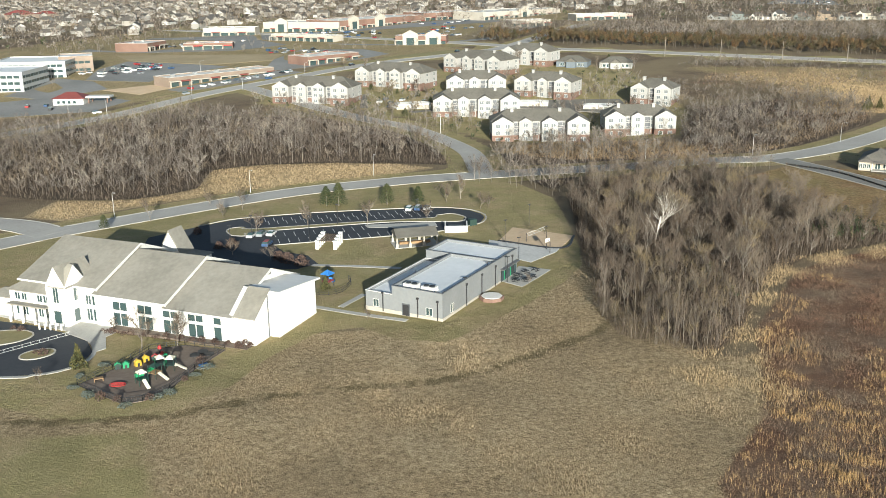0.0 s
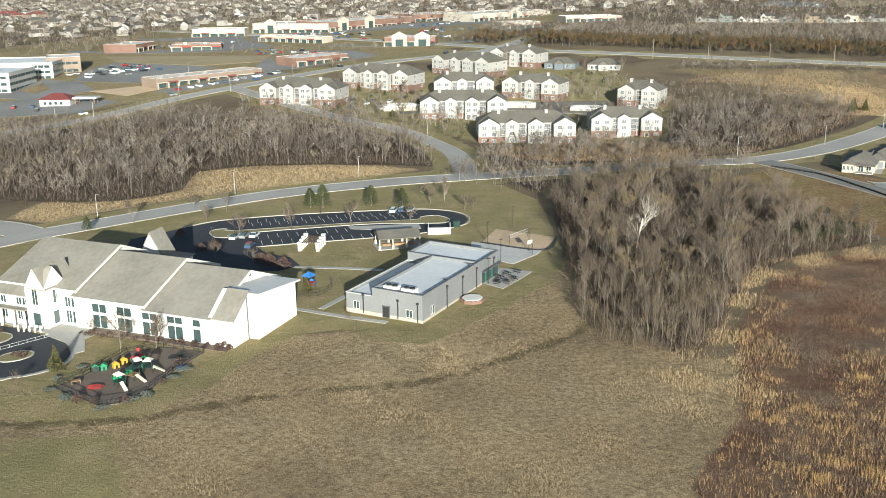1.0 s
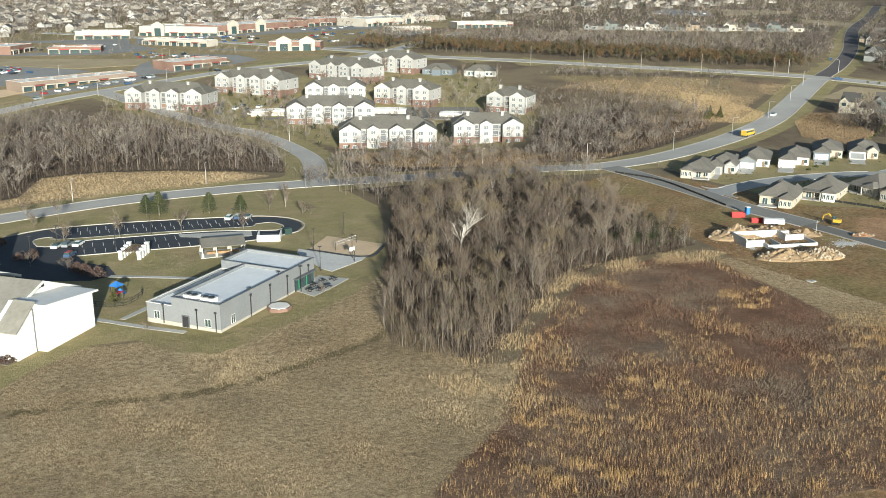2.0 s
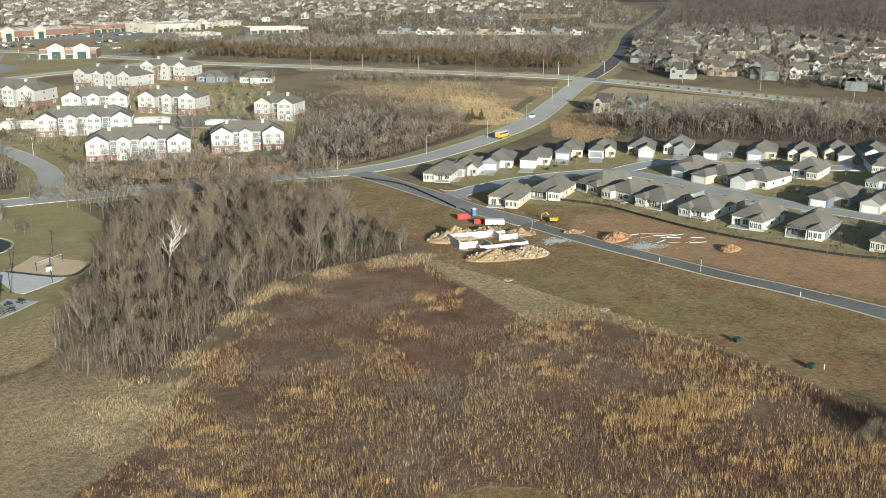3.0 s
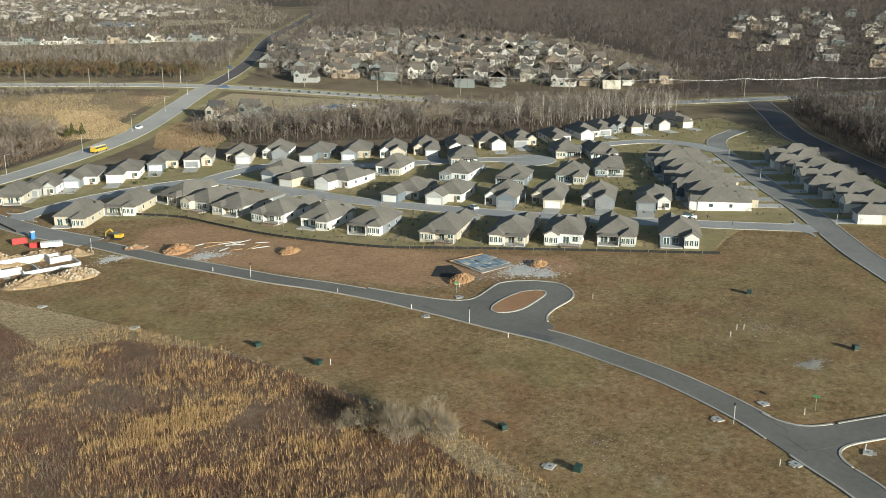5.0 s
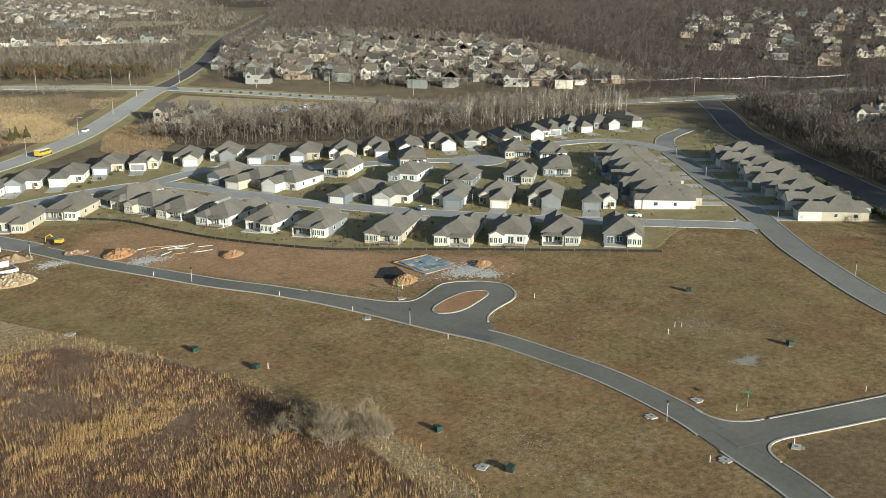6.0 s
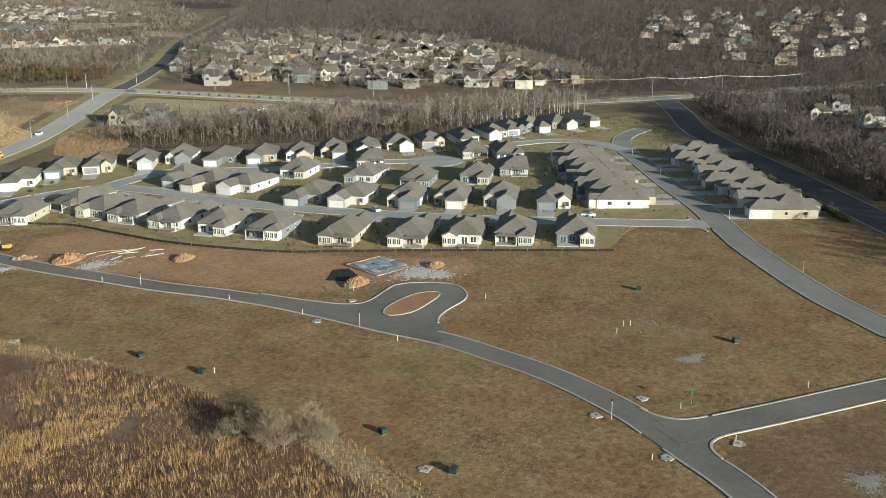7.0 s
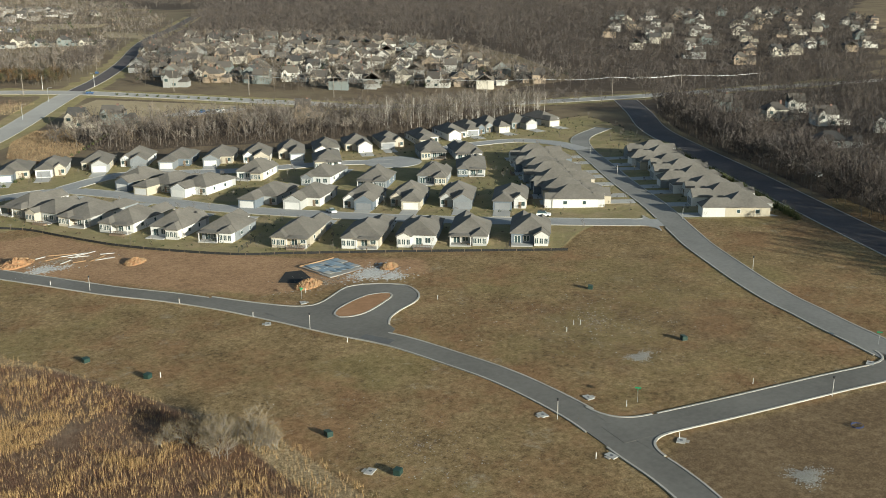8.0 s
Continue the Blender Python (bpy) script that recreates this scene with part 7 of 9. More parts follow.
spill("gravel_patch", 242.5, 42.5, 3.0, 2.6, 2600, "pebble", "patch of grey spilled gravel on soil", 2, 0.17)
spill("site_debris", 240.0, 176.0, 16.0, 9.0, 700, "debris", "scattered scraps round the new slab", 3, 0.28)
spill("site_debris", 195.0, 243.0, 16.0, 10.0, 600, "debris", "scattered scraps on the building plot", 4, 0.28)
spill("site_debris", 147.0, 250.0, 18.0, 13.0, 900, "debris", "scattered stones round the foundation", 5, 0.3)
spill("site_debris", 204.0, 90.0, 22.0, 40.0, 700, "debris", "few scattered clods on bare soil", 6, 0.2)
spill("site_debris", 270.0, 110.0, 40.0, 45.0, 1500, "debris", "few scattered clods on the graded field", 7, 0.22)
hose = [(264.0 + 1.2 * math.cos(a * 0.7), 46.0 + 1.0 * math.sin(a * 0.7), ground_z(264, 46) + 0.08 + 0.01 * a) for a in range(26)]
tagged(part("hose", Shape().tube(hose, [0.03] * 26, 5), "dark_blue"), "coil of dark blue hose on bare soil", "hose")

# ---- building plots ----
found = thing("foundation", "white poured concrete basement walls without a house", "foundation", 138.0, 247.5, 6.0)
for x0, x1, y0, y1, h in ((0, 14.5, 11.2, 11.6, 2.3), (0, 0.4, 3.0, 11.2, 2.3), (0, 5.6, 2.6, 3.0, 2.0), (5.2, 5.6, 0.4, 2.6, 1.3), (5.2, 20.5, 0.0, 0.4, 1.2), (20.1, 20.5, 0.4, 7.0, 1.3), (14.1, 14.5, 6.4, 11.2, 2.2), (14.5, 20.1, 6.6, 7.0, 2.0), (9.0, 9.3, 0.4, 6.0, 1.4), (14.5, 18.0, 11.2, 11.6, 1.9)):
    part("foundation_wall", Shape().box(x0, x1, y0, y1, -0.5, h), "foundation", found)
part("floor_slab", Shape().box(0.4, 20.1, 0.4, 11.2, -0.5, 0.04), "concrete", found)


def heap(name, x, y, rx, ry, h, turn, mat, label, seed, chunks=0, chunk_mat="rubble", chunk=0.45):
    """An uneven heap with a noisy surface and loose lumps on it."""
    ob = thing(name, label, "heap", x, y, turn)
    n = 22
    v, f = [], []
    for j in range(n):
        for i in range(n):
            u, w = 2 * i / (n - 1) - 1, 2 * j / (n - 1) - 1
            u, w = u * math.sqrt(1 - w * w / 2), w * math.sqrt(1 - u * u / 2)
            r = math.hypot(u, w)
            bump = noise.fractal(Vector((u * 3 + seed, w * 3, seed * 1.7)), 1.0, 2.0, 4)
            v.append((u * rx, w * ry, max(0.0, 1 - r) ** 0.7 * h * (0.85 + 0.55 * bump) - 0.25 * (r > 0.97)))
    for j in range(n - 1):
        for i in range(n - 1):
            f.append((j * n + i, j * n + i + 1, (j + 1) * n + i + 1, (j + 1) * n + i))
    part("mound", Shape().add(v, f), mat, ob)
    if chunks:
        rnd, s = random.Random(seed), Shape()
        for k in range(chunks):
            a, q = rnd.uniform(0, 6.283), math.sqrt(rnd.random())
            px, py = q * rx * math.cos(a), q * ry * math.sin(a)
            pz = max(0.0, 1 - q) ** 0.7 * h * 0.9
            c = chunk * rnd.uniform(0.5, 1.3)
            ring = [(px + c * rnd.uniform(0.6, 1.1) * math.cos(t * 1.2566), py + c * rnd.uniform(0.6, 1.1) * math.sin(t * 1.2566), pz + rnd.uniform(0.0, 0.3) * c) for t in range(5)]
            s.add(ring + [(px, py, pz + c * 0.9), (px, py, pz - c * 0.5)], [(i, (i + 1) % 5, 5) for i in range(5)] + [((i + 1) % 5, i, 6) for i in range(5)])
        part("rubble", s, chunk_mat, ob, "loose broken lumps")["kind"] = "stuff"
    return ob


heap("soil_heap", 140.0, 262.5, 9.5, 5.5, 3.4, 15, "pale_soil", "tall tan excavated soil heap beside the foundation", 1, 60)
heap("soil_heap", 151.0, 264.0, 6.5, 4.5, 2.6, -10, "pale_soil", "tan soil heap with stones", 2, 40)
heap("soil_heap", 159.5, 261.0, 5.5, 3.2, 1.6, -10, "pale_soil", "low heap of tan soil", 14, 20)
heap("soil_heap", 145.0, 239.0, 9.0, 4.2, 2.6, -5, "pale_soil", "tan soil heap with limestone blocks", 3, 70)
heap("rubble_heap", 154.5, 239.0, 6.0, 4.2, 2.8, 0, "pale_soil", "heap of pale limestone blocks", 4, 170, chunk=0.6)
spill("gravel_spread", 167.0, 250.5, 5.0, 3.4, 900, "white_gravel", "spread of white gravel by the street", 15, 0.3)
heap("soil_heap", 185.0, 247.5, 5.5, 3.4, 2.2, 30, "orange_soil", "orange-brown soil heap on the plot", 6, 60, "lumber")
spill("gravel_spread", 189.5, 237.5, 6.5, 4.0, 1100, "white_gravel", "spread of white gravel on the plot", 16, 0.32)
heap("wood_heap", 210.5, 227.0, 3.6, 2.4, 1.6, 20, "orange_soil", "heap of orange lumber scraps", 8, 150, "lumber", 0.34)
heap("wood_heap", 235.5, 176.5, 4.4, 2.8, 1.9, 20, "orange_soil", "large heap of orange lumber scraps", 9, 200, "lumber", 0.36)
heap("wood_heap", 260.0, 175.5, 3.2, 2.1, 1.3, 20, "orange_soil", "heap of fresh lumber scraps", 10, 140, "lumber", 0.34)
heap("soil_heap", 175.5, 257.5, 3.4, 1.8, 1.0, 0, "soil", "small heap of brown soil", 11, 30)
rnd = random.Random(77)
for k, (x, y) in enumerate(((198.0, 249.0), (200.5, 246.5), (203.5, 245.5), (204.5, 238.5), (201.0, 243.5), (206.0, 236.5), (194.5, 246.5), (196.5, 241.0), (208.5, 241.0), (199.5, 238.5), (192.5, 250.0))):
    tagged(part("board", Shape().box(-4.0 + 0.2 * k, 3.6 - 0.25 * k, -0.16, 0.16, 0.0, 0.2), "concrete" if k % 3 else "lumber"), "long pale board lying on bare soil", "board", "white boards").matrix_basis = stand(x, y, -20 + 17 * (k % 4))
plot = thing("house_slab", "new house slab with blue-grey foam boards", "foundation", 243.4, 179.6, 6.0)
part("slab", Shape().box(-0.5, 12.0, -1.5, 12.0, -0.3, 0.22), "concrete_dull", plot)
rnd = random.Random(21)
for i in range(5):
    for j in range(4):
        m = pose(1.6 + 2.2 * i + rnd.uniform(-0.3, 0.3), 1.5 + 2.7 * j + rnd.uniform(-0.3, 0.3), 0.25 + 0.06 * rnd.randint(0, 3), rnd.uniform(-3, 3), rnd.uniform(-3, 3), rnd.uniform(-9, 9))
        b = Shape().box(-1.0, 1.0, -1.25, 1.25, 0.05, 0.12)
        part("foam_board", Shape().add([tuple(m @ Vector(p)) for p in b.v], b.f), "insulation" if (i + 2 * j) % 4 else "concrete", plot)
part("form_board", Shape().box(-0.5, 11.5, 11.85, 12.0, 0.22, 0.5).box(-0.5, -0.35, 3.0, 11.85, 0.22, 0.42), "lumber", plot)
spill("gravel_spread", 253.5, 174.0, 7.5, 6.0, 1500, "white_gravel", "spread of white gravel and concrete scraps", 17, 0.36)
spill("gravel_spread", 255.5, 168.5, 5.0, 3.2, 800, "white_gravel", "spread of white gravel near the kerb", 18, 0.3)
# the dark shadow left of the slab, laid on as a flat black patch
tagged(part("black_sheet", draped([(231.0, 184.0), (236.0, 178.5), (239.5, 182.0), (241.0, 189.0), (237.0, 190.5)][::-1], -0.05, 0.07), "rubber"), "flat black patch put in for the shadow beside the slab", "plastic sheet")


def skip(variant):
    ob = thing("dumpster", "red open-top steel dumpster", "dumpster", group="dumpsters")
    s = Shape()
    for a in ((-3.0, 3.0, -1.15, -1.05), (-3.0, 3.0, 1.05, 1.15), (-3.0, -2.9, -1.05, 1.05), (2.9, 3.0, -1.05, 1.05)):
        s.box(*a, 0.15, 2.1)
    part("body", s.box(-3.0, 3.0, -1.15, 1.15, 0.0, 0.2), "red", ob)
    for k in range(6):
        part("rib", Shape().box(-2.8 + 1.1 * k, -2.65 + 1.1 * k, -1.25, -1.15, 0.1, 2.0).box(-2.8 + 1.1 * k, -2.65 + 1.1 * k, 1.15, 1.25, 0.1, 2.0), "red", ob)
    return ob


skips = Kit(skip)
skips.put(0, stand(148.5, 283.8, -3, size=0.7))
skips.put(0, stand(151.8, 276.6, -12, size=0.6))
trailer = thing("trailer", "low white equipment trailer beside dumpsters", "trailer", 155.5, 273.0, -12)
part("body", Shape().box(-3.0, 3.0, -1.1, 1.1, 0.5, 1.9), "white", trailer)
for u in (-0.6, 0.6):
    part("wheel", Shape().box(u - 0.35, u + 0.35, -1.2, 1.2, 0.0, 0.6), "rubber", trailer)
toilet = thing("portable_toilet", "bright blue portable toilet cabin", "portable toilet", 152.8, 287.0, 10)
part("cabin", Shape().box(-0.6, 0.6, -0.6, 0.6, 0, 2.2), "blue", toilet)
part("roof", Shape().box(-0.65, 0.65, -0.65, 0.65, 2.2, 2.4), "white", toilet)
dig = thing("excavator", "yellow excavator parked on bare soil", "excavator", 174.3, 271.0, 140)
dig.scale = (0.78, 0.78, 0.78)
for s in (-1, 1):
    part("track", Shape().box(-1.6, 1.6, s * 1.2 - 0.28, s * 1.2 + 0.28, 0.0, 0.8), "rubber", dig)
part("body", Shape().box(-1.7, 1.1, -1.2, 1.2, 0.85, 2.1), "yellow", dig)
part("cab", Shape().box(0.0, 1.3, 0.2, 1.2, 2.1, 3.1), "glass", dig)
part("boom", Shape().tube([(1.0, -0.2, 1.6), (3.2, -0.2, 3.8), (5.0, -0.2, 2.8)], [0.3, 0.28, 0.2], 6), "yellow", dig)
part("stick", Shape().tube([(5.0, -0.2, 2.9), (5.3, -0.2, 0.8)], [0.2, 0.15], 6), "yellow", dig)
part("bucket", Shape().box(4.9, 5.8, -0.7, 0.3, 0.0, 0.9), "dark", dig)
bus = thing("school_bus", "yellow school bus on the wide road", "bus", 205.5, 418.0, 42, lift=0.1)
part("body", Shape().box(-4.6, 3.6, -1.2, 1.2, 0.7, 2.9), "yellow", bus)
part("hood", Shape().box(3.6, 5.0, -1.05, 1.05, 0.7, 1.7), "yellow", bus)
part("roof", Shape().box(-4.5, 3.5, -1.1, 1.1, 2.9, 3.05), "trim", bus)
for s in (-1, 1):
    part("window_strip", Shape().box(-4.2, 3.4, s * 1.2 - 0.03, s * 1.2 + 0.03, 1.9, 2.6), "glass", bus)
    for u in (-3.0, 4.0):
        part("wheel", Shape().cyl(u, s * 1.05, 0.0001, 0.0, 0.01, 6).box(u - 0.5, u + 0.5, s * 1.05 - 0.15, s * 1.05 + 0.15, 0.0, 0.95), "rubber", bus)


def silt_fence(pts, label, high=0.7):
    line = spline(pts, 2.2)
    ob = tagged(new("silt_fence"), label, "fence")
    part("fabric", ribbon(line, -0.05, 0.05, -0.2, high), "rubber", ob)
    for k, (x, y) in enumerate(line[::1]):
        if k % 2 == 0:
            z = ground_z(x, y)
            part("stake", Shape().box(x - 0.06, x + 0.06, y - 0.14, y - 0.06, z, z + high + 0.35), "wood", ob)
    return ob


SILT = [(186.0, 300.0), (197.9, 286.3), (204.6, 269.2), (212.6, 248.8), (222.6, 231.4), (235.2, 214.2), (247.6, 204.2), (269.8, 185.8), (306.3, 154.1)]
silt_fence(SILT, "low black silt fence with wooden stakes")
silt_fence([(128.0, 356.0), (140.0, 340.0), (146.0, 318.0), (150.0, 298.0)], "low black silt fence beside the street")


def lawn_fence(pts):
    line = spline(pts, 2.4)
    ob = tagged(new("garden_fence"), "dark thin metal garden fence", "fence", "garden fences")
    for z in (0.25, 1.15):
        part("rail", ribbon(line, -0.03, 0.03, z, z + 0.06), "dark", ob)
    for x, y in line:
        part("post", Shape().box(x - 0.04, x + 0.04, y - 0.04, y + 0.04, ground_z(x, y) - 0.2, ground_z(x, y) + 1.3), "dark", ob)


for (x, y), (u, v) in (((236.8, 216.5), (246.0, 224.0)), ((250.0, 206.5), (259.0, 215.0)), ((272.0, 188.0), (281.0, 197.0)), ((296.0, 167.0), (304.0, 175.0))):
    lawn_fence([(x, y), ((x + u) / 2, (y + v) / 2), (u, v)])

# ---- school grounds ----
lot = paved("pavement_school_lot", [(-90.0, 280.0), (-77.7, 291.1), (-67.0, 299.0), (-45.8, 303.6), (-27.5, 305.3), (-5.4, 306.3), (2.0, 304.8), (7.5, 301.6), (11.0, 297.0), (12.0, 292.0), (10.5, 286.0), (6.0, 282.4), (-2.5, 277.5), (-16.6, 274.0), (-37.9, 270.3), (-50.0, 268.0), (-46.0, 260.5), (-38.5, 256.0), (-34.7, 248.0), (-40.0, 243.5), (-53.0, 245.0), (-75.0, 254.0), (-88.0, 266.0)], "asphalt_new", "fresh black asphalt school parking lot")
def island(poly, mat="ground"):
    area = sum(x0 * y1 - x1 * y0 for (x0, y0), (x1, y1) in zip(poly, poly[1:] + poly[:1]))
    poly = poly if area > 0 else poly[::-1]
    ob = tagged(part("planted_island", draped(poly, -0.3, 0.2), "lawn_turf"), "grass island with pale kerb in asphalt", "traffic island", "traffic islands")
    part("kerb", ribbon(spline(poly + poly[:1], 1.2), 0.0, 0.35, -0.3, 0.24), "kerb", ob)
M["lawn_turf"] = plain("dormant_turf", (0.19, 0.165, 0.08), (0.28, 0.24, 0.125), 1.2, 0.1, 0.97)
island([(-67.1, 284.6), (-66.5, 287.6), (-63.0, 288.6), (-60.5, 286.0), (-33.2, 289.8), (-15.7, 291.8), (-3.4, 293.2), (-2.8, 296.0), (2.0, 297.3), (5.8, 293.0), (5.0, 288.5), (-1.0, 288.3), (-15.7, 289.6), (-33.2, 287.4), (-59.0, 282.4), (-60.5, 278.5), (-64.5, 279.5)])
part("walkway", draped([(-25.1, 287.0), (-3.4, 287.9), (-2.5, 282.3), (-12.0, 281.6), (-24.0, 284.0)][::-1], -0.3, 0.14), "concrete", lot)
for (ax, ay), (bx, by), n, dx, dy in (((-61.0, 299.0), (-5.4, 304.6), 21, 1.2, -4.6), ((-58.0, 291.0), (-5.2, 296.0), 20, -1.2, 4.2), ((-52.0, 280.6), (-26.0, 285.6), 10, 1.2, -4.4), ((-48.5, 269.6), (-16.5, 274.3), 12, -1.2, 4.4)):
    for k in range(n):
        x, y = ax + (bx - ax) * k / (n - 1), ay + (by - ay) * k / (n - 1)
        q = Vector((dx, dy)).normalized()
        s = Vector((q.y, -q.x)) * 0.07
        part("bay_line", draped([(x + s.x, y + s.y), (x + dx + s.x, y + dy + s.y), (x + dx - s.x, y + dy - s.y), (x - s.x, y - s.y)], 0.0, 0.075), "paint", lot)
part("kerb", ribbon(spline([(-77.7, 291.6), (-67.0, 299.4), (-45.8, 304.0), (-27.5, 305.7), (-5.4, 306.7), (2.0, 305.2), (7.9, 302.0), (11.4, 297.2), (12.4, 292.0), (10.8, 285.8), (6.2, 282.0)], 2.0), -0.4, 0.0, -0.3, 0.2), "kerb", lot)
part("kerb", ribbon(spline([(6.0, 282.2), (-2.5, 277.2), (-16.6, 273.7), (-37.9, 270.0), (-50.0, 267.7)], 2.0), -0.4, 0.0, -0.3, 0.2), "kerb", lot)
drive = paved("pavement_school_drive", [(-140.0, 222.0), (-104.2, 210.0), (-94.7, 206.3), (-84.6, 200.3), (-78.2, 195.1), (-75.0, 189.0), (-75.0, 183.5), (-78.5, 179.3), (-83.5, 177.6), (-89.0, 177.0), (-140.0, 180.0)], "asphalt_new", "black asphalt school turning drive")
part("kerb", ribbon(spline([(-84.6, 200.3), (-78.2, 195.1), (-75.0, 189.0), (-75.0, 183.5), (-78.5, 179.3), (-83.5, 177.6), (-89.0, 177.0), (-140.0, 180.0)], 1.5), -0.9, 0.0, -0.3, 0.14), "concrete", drive)
island(disc(-86.4, 188.4, 3.4, 18, 0.75, 30))
island(disc(-99.5, 198.5, 7.5, 18, 0.6, 10))
for k in range(15):
    x, y = -104.0 + 1.4 * k, 181.0 + 1.28 * k
    part("crossing_bar", draped([(x, y), (x + 0.15, y), (x - 0.65, y + 1.6), (x - 0.8, y + 1.6)], 0.0, 0.085), "paint", drive)
for off in (0.0, 1.6):
    part("crossing_line", draped([(-104.0 - 0.5 * off, 181.0 + off), (-83.0 - 0.5 * off, 200.2 + off), (-83.1 - 0.5 * off, 200.4 + off), (-104.1 - 0.5 * off, 181.2 + off)], 0.0, 0.085), "paint", drive)
paved("pavement_entrance", [(-106, 213.5), (-95.2, 207.6), (-84.2, 201.2), (-78.0, 195.6), (-74.6, 188.6), (-72.6, 190.5), (-75.0, 197.5), (-72.0, 203.0), (-79.0, 207.5), (-88.0, 210.0), (-100, 218)], "concrete", "pale concrete entrance pavement", 0.12)
for k, pts in enumerate(([(-36.0, 246.8), (-22.6, 244.3), (-12.0, 241.6)], [(-31.5, 213.5), (-19.5, 207.1), (-9.0, 202.2)], [(-24.9, 212.6), (-20.0, 221.4)], [(-75.0, 205.0), (-60.0, 196.0), (-45.0, 190.5)])):
    tagged(part("pavement_footpath", ribbon(spline(pts, 2), -0.8, 0.8, -0.2, 0.08), "concrete"), "narrow pale concrete footpath", "path", kind="structure")
court = paved("pavement_court", [(12.2, 266.2), (14.6, 264.6), (31.2, 255.2), (30.1, 252.3), (22.3, 243.2), (19.5, 246.0), (12.0, 262.1)], "foundation", "pale concrete court beside the gymnasium", 0.1)
paved("pavement_patio", [(18.9, 240.2), (26.8, 236.3), (23.4, 230.7), (18.4, 223.2), (13.8, 228.0)], "concrete", "pale concrete terrace with dark tables", 0.1)
sand = paved("pavement_sand_court", [(20.0, 279.0), (36.8, 267.9), (31.6, 255.6), (15.0, 264.8)], "sand", "tan sand volleyball court", 0.08)
part("edge", ribbon(spline([(15.0, 264.8), (31.6, 255.6), (36.8, 267.9)], 2.0), -0.1, 0.5, -0.2, 0.35), "dark", sand, "black court edging")
net = thing("volleyball_net", "white volleyball net between dark posts", "volleyball net", 25.8, 266.8, 52)
for u in (-4.8, 4.8):
    part("post", Shape().cyl(u, 0, 0.08, -0.2, 2.6, 6), "dark", net)
part("net", Shape().box(-4.7, 4.7, -0.015, 0.015, 2.3, 2.4).box(-4.7, 4.7, -0.015, 0.015, 1.5, 1.56).box(-4.7, 4.7, -0.01, 0.01, 1.9, 1.93), "trim", net)
hoop = thing("basketball_hoop", "dark basketball hoop on a curved post", "basketball hoop", 28.2, 251.4, 130)
part("post", Shape().tube([(0, 0, -0.2), (0, 0, 3.0), (0.9, 0, 3.5)], [0.1, 0.1, 0.08], 6), "dark", hoop)
part("backboard", Shape().box(0.9, 0.97, -0.9, 0.9, 2.9, 4.0), "trim", hoop)


def table(variant):
    ob = thing("picnic_table", "dark metal picnic table with benches", "picnic table", group="picnic tables")
    part("tabletop", Shape().box(-0.9, 0.9, -0.4, 0.4, 0.7, 0.76), "dark", ob)
    for s in (-1, 1):
        part("bench", Shape().box(-0.9, 0.9, s * 0.75 - 0.15, s * 0.75 + 0.15, 0.42, 0.47), "dark", ob)
        part("leg", Shape().box(s * 0.7 - 0.05, s * 0.7 + 0.05, -0.8, 0.8, 0.0, 0.12).box(s * 0.7 - 0.05, s * 0.7 + 0.05, -0.06, 0.06, 0.1, 0.7), "dark", ob)
    return ob


tables = Kit(table)
for x, y in ((18.0, 231.5), (20.2, 234.5), (21.5, 230.0), (17.2, 227.6), (22.8, 235.8), (19.6, 227.8)):
    tables.put(0, stand(x, y, (x * 77) % 180, 0.1))
ring = thing("planter", "round raised brick planter filled with pale gravel", "planter", 10.6, 215.0)
part("brick_wall", Shape().prism(disc(0, 0, 2.9, 8), -0.5, 0.8), "brick", ring)
part("filling", Shape().prism(disc(0, 0, 2.5, 8), 0.7, 0.95), "trim", ring)
pav = thing("pavilion", "open picnic pavilion with long grey shingle roof", "pavilion", -9.0, 265.0, 14)
part("roof", Shape().roof(-6.2, 6.2, -3.6, 3.6, 3.0, 0.4, hip=(0, 0), along="x"), "shingle", pav)
for u in (-5.8, -2.0, 2.0, 5.8):
    for v in (-3.2, 3.2):
        part("stone_post", Shape().box(u - 0.35, u + 0.35, v - 0.35, v + 0.35, -0.3, 1.2).box(u - 0.15, u + 0.15, v - 0.15, v + 0.15, 1.2, 3.0), "stucco", pav)
part("floor_slab", Shape().box(-6.4, 6.4, -3.8, 3.8, -0.4, 0.12), "concrete", pav)
part("bench_row", Shape().box(-4.5, 4.5, -0.5, 0.5, 0.12, 0.75), "lumber", pav)
per = thing("colonnade", "white stepped colonnade with slatted top", "pergola", -33.5, 265.5, -8)
for k in range(4):
    for s in (-1, 1):
        part("column", Shape().box(s * 2.6 - 0.5, s * 2.6 + 0.5, -4.0 + 2.2 * k, -3.0 + 2.2 * k, -0.3, 2.3 + 0.25 * k).box(s * 2.6 - 0.62, s * 2.6 + 0.62, -4.12 + 2.2 * k, -2.88 + 2.2 * k, 2.3 + 0.25 * k, 2.5 + 0.25 * k), "white", per)
for k in range(7):
    part("slat", Shape().box(-2.0 + 0.62 * k, -1.75 + 0.62 * k, -4.0, 4.2, 2.2, 2.4), "wood", per)
for s in (-1, 1):
    part("side_wall", Shape().box(s * 2.6 - 0.25, s * 2.6 + 0.25, -3.5, 3.5, -0.3, 1.9), "white", per)
bin_wall = thing("bin_enclosure", "white walled bin enclosure with dark top", "enclosure", 3.0, 278.5, 0)
part("wall", Shape().box(-3.4, 3.4, -3.2, -2.9, -0.3, 2.0).box(-3.4, -3.1, -2.9, 3.0, -0.3, 2.0).box(3.1, 3.4, -2.9, 3.0, -0.3, 2.0), "white", bin_wall)
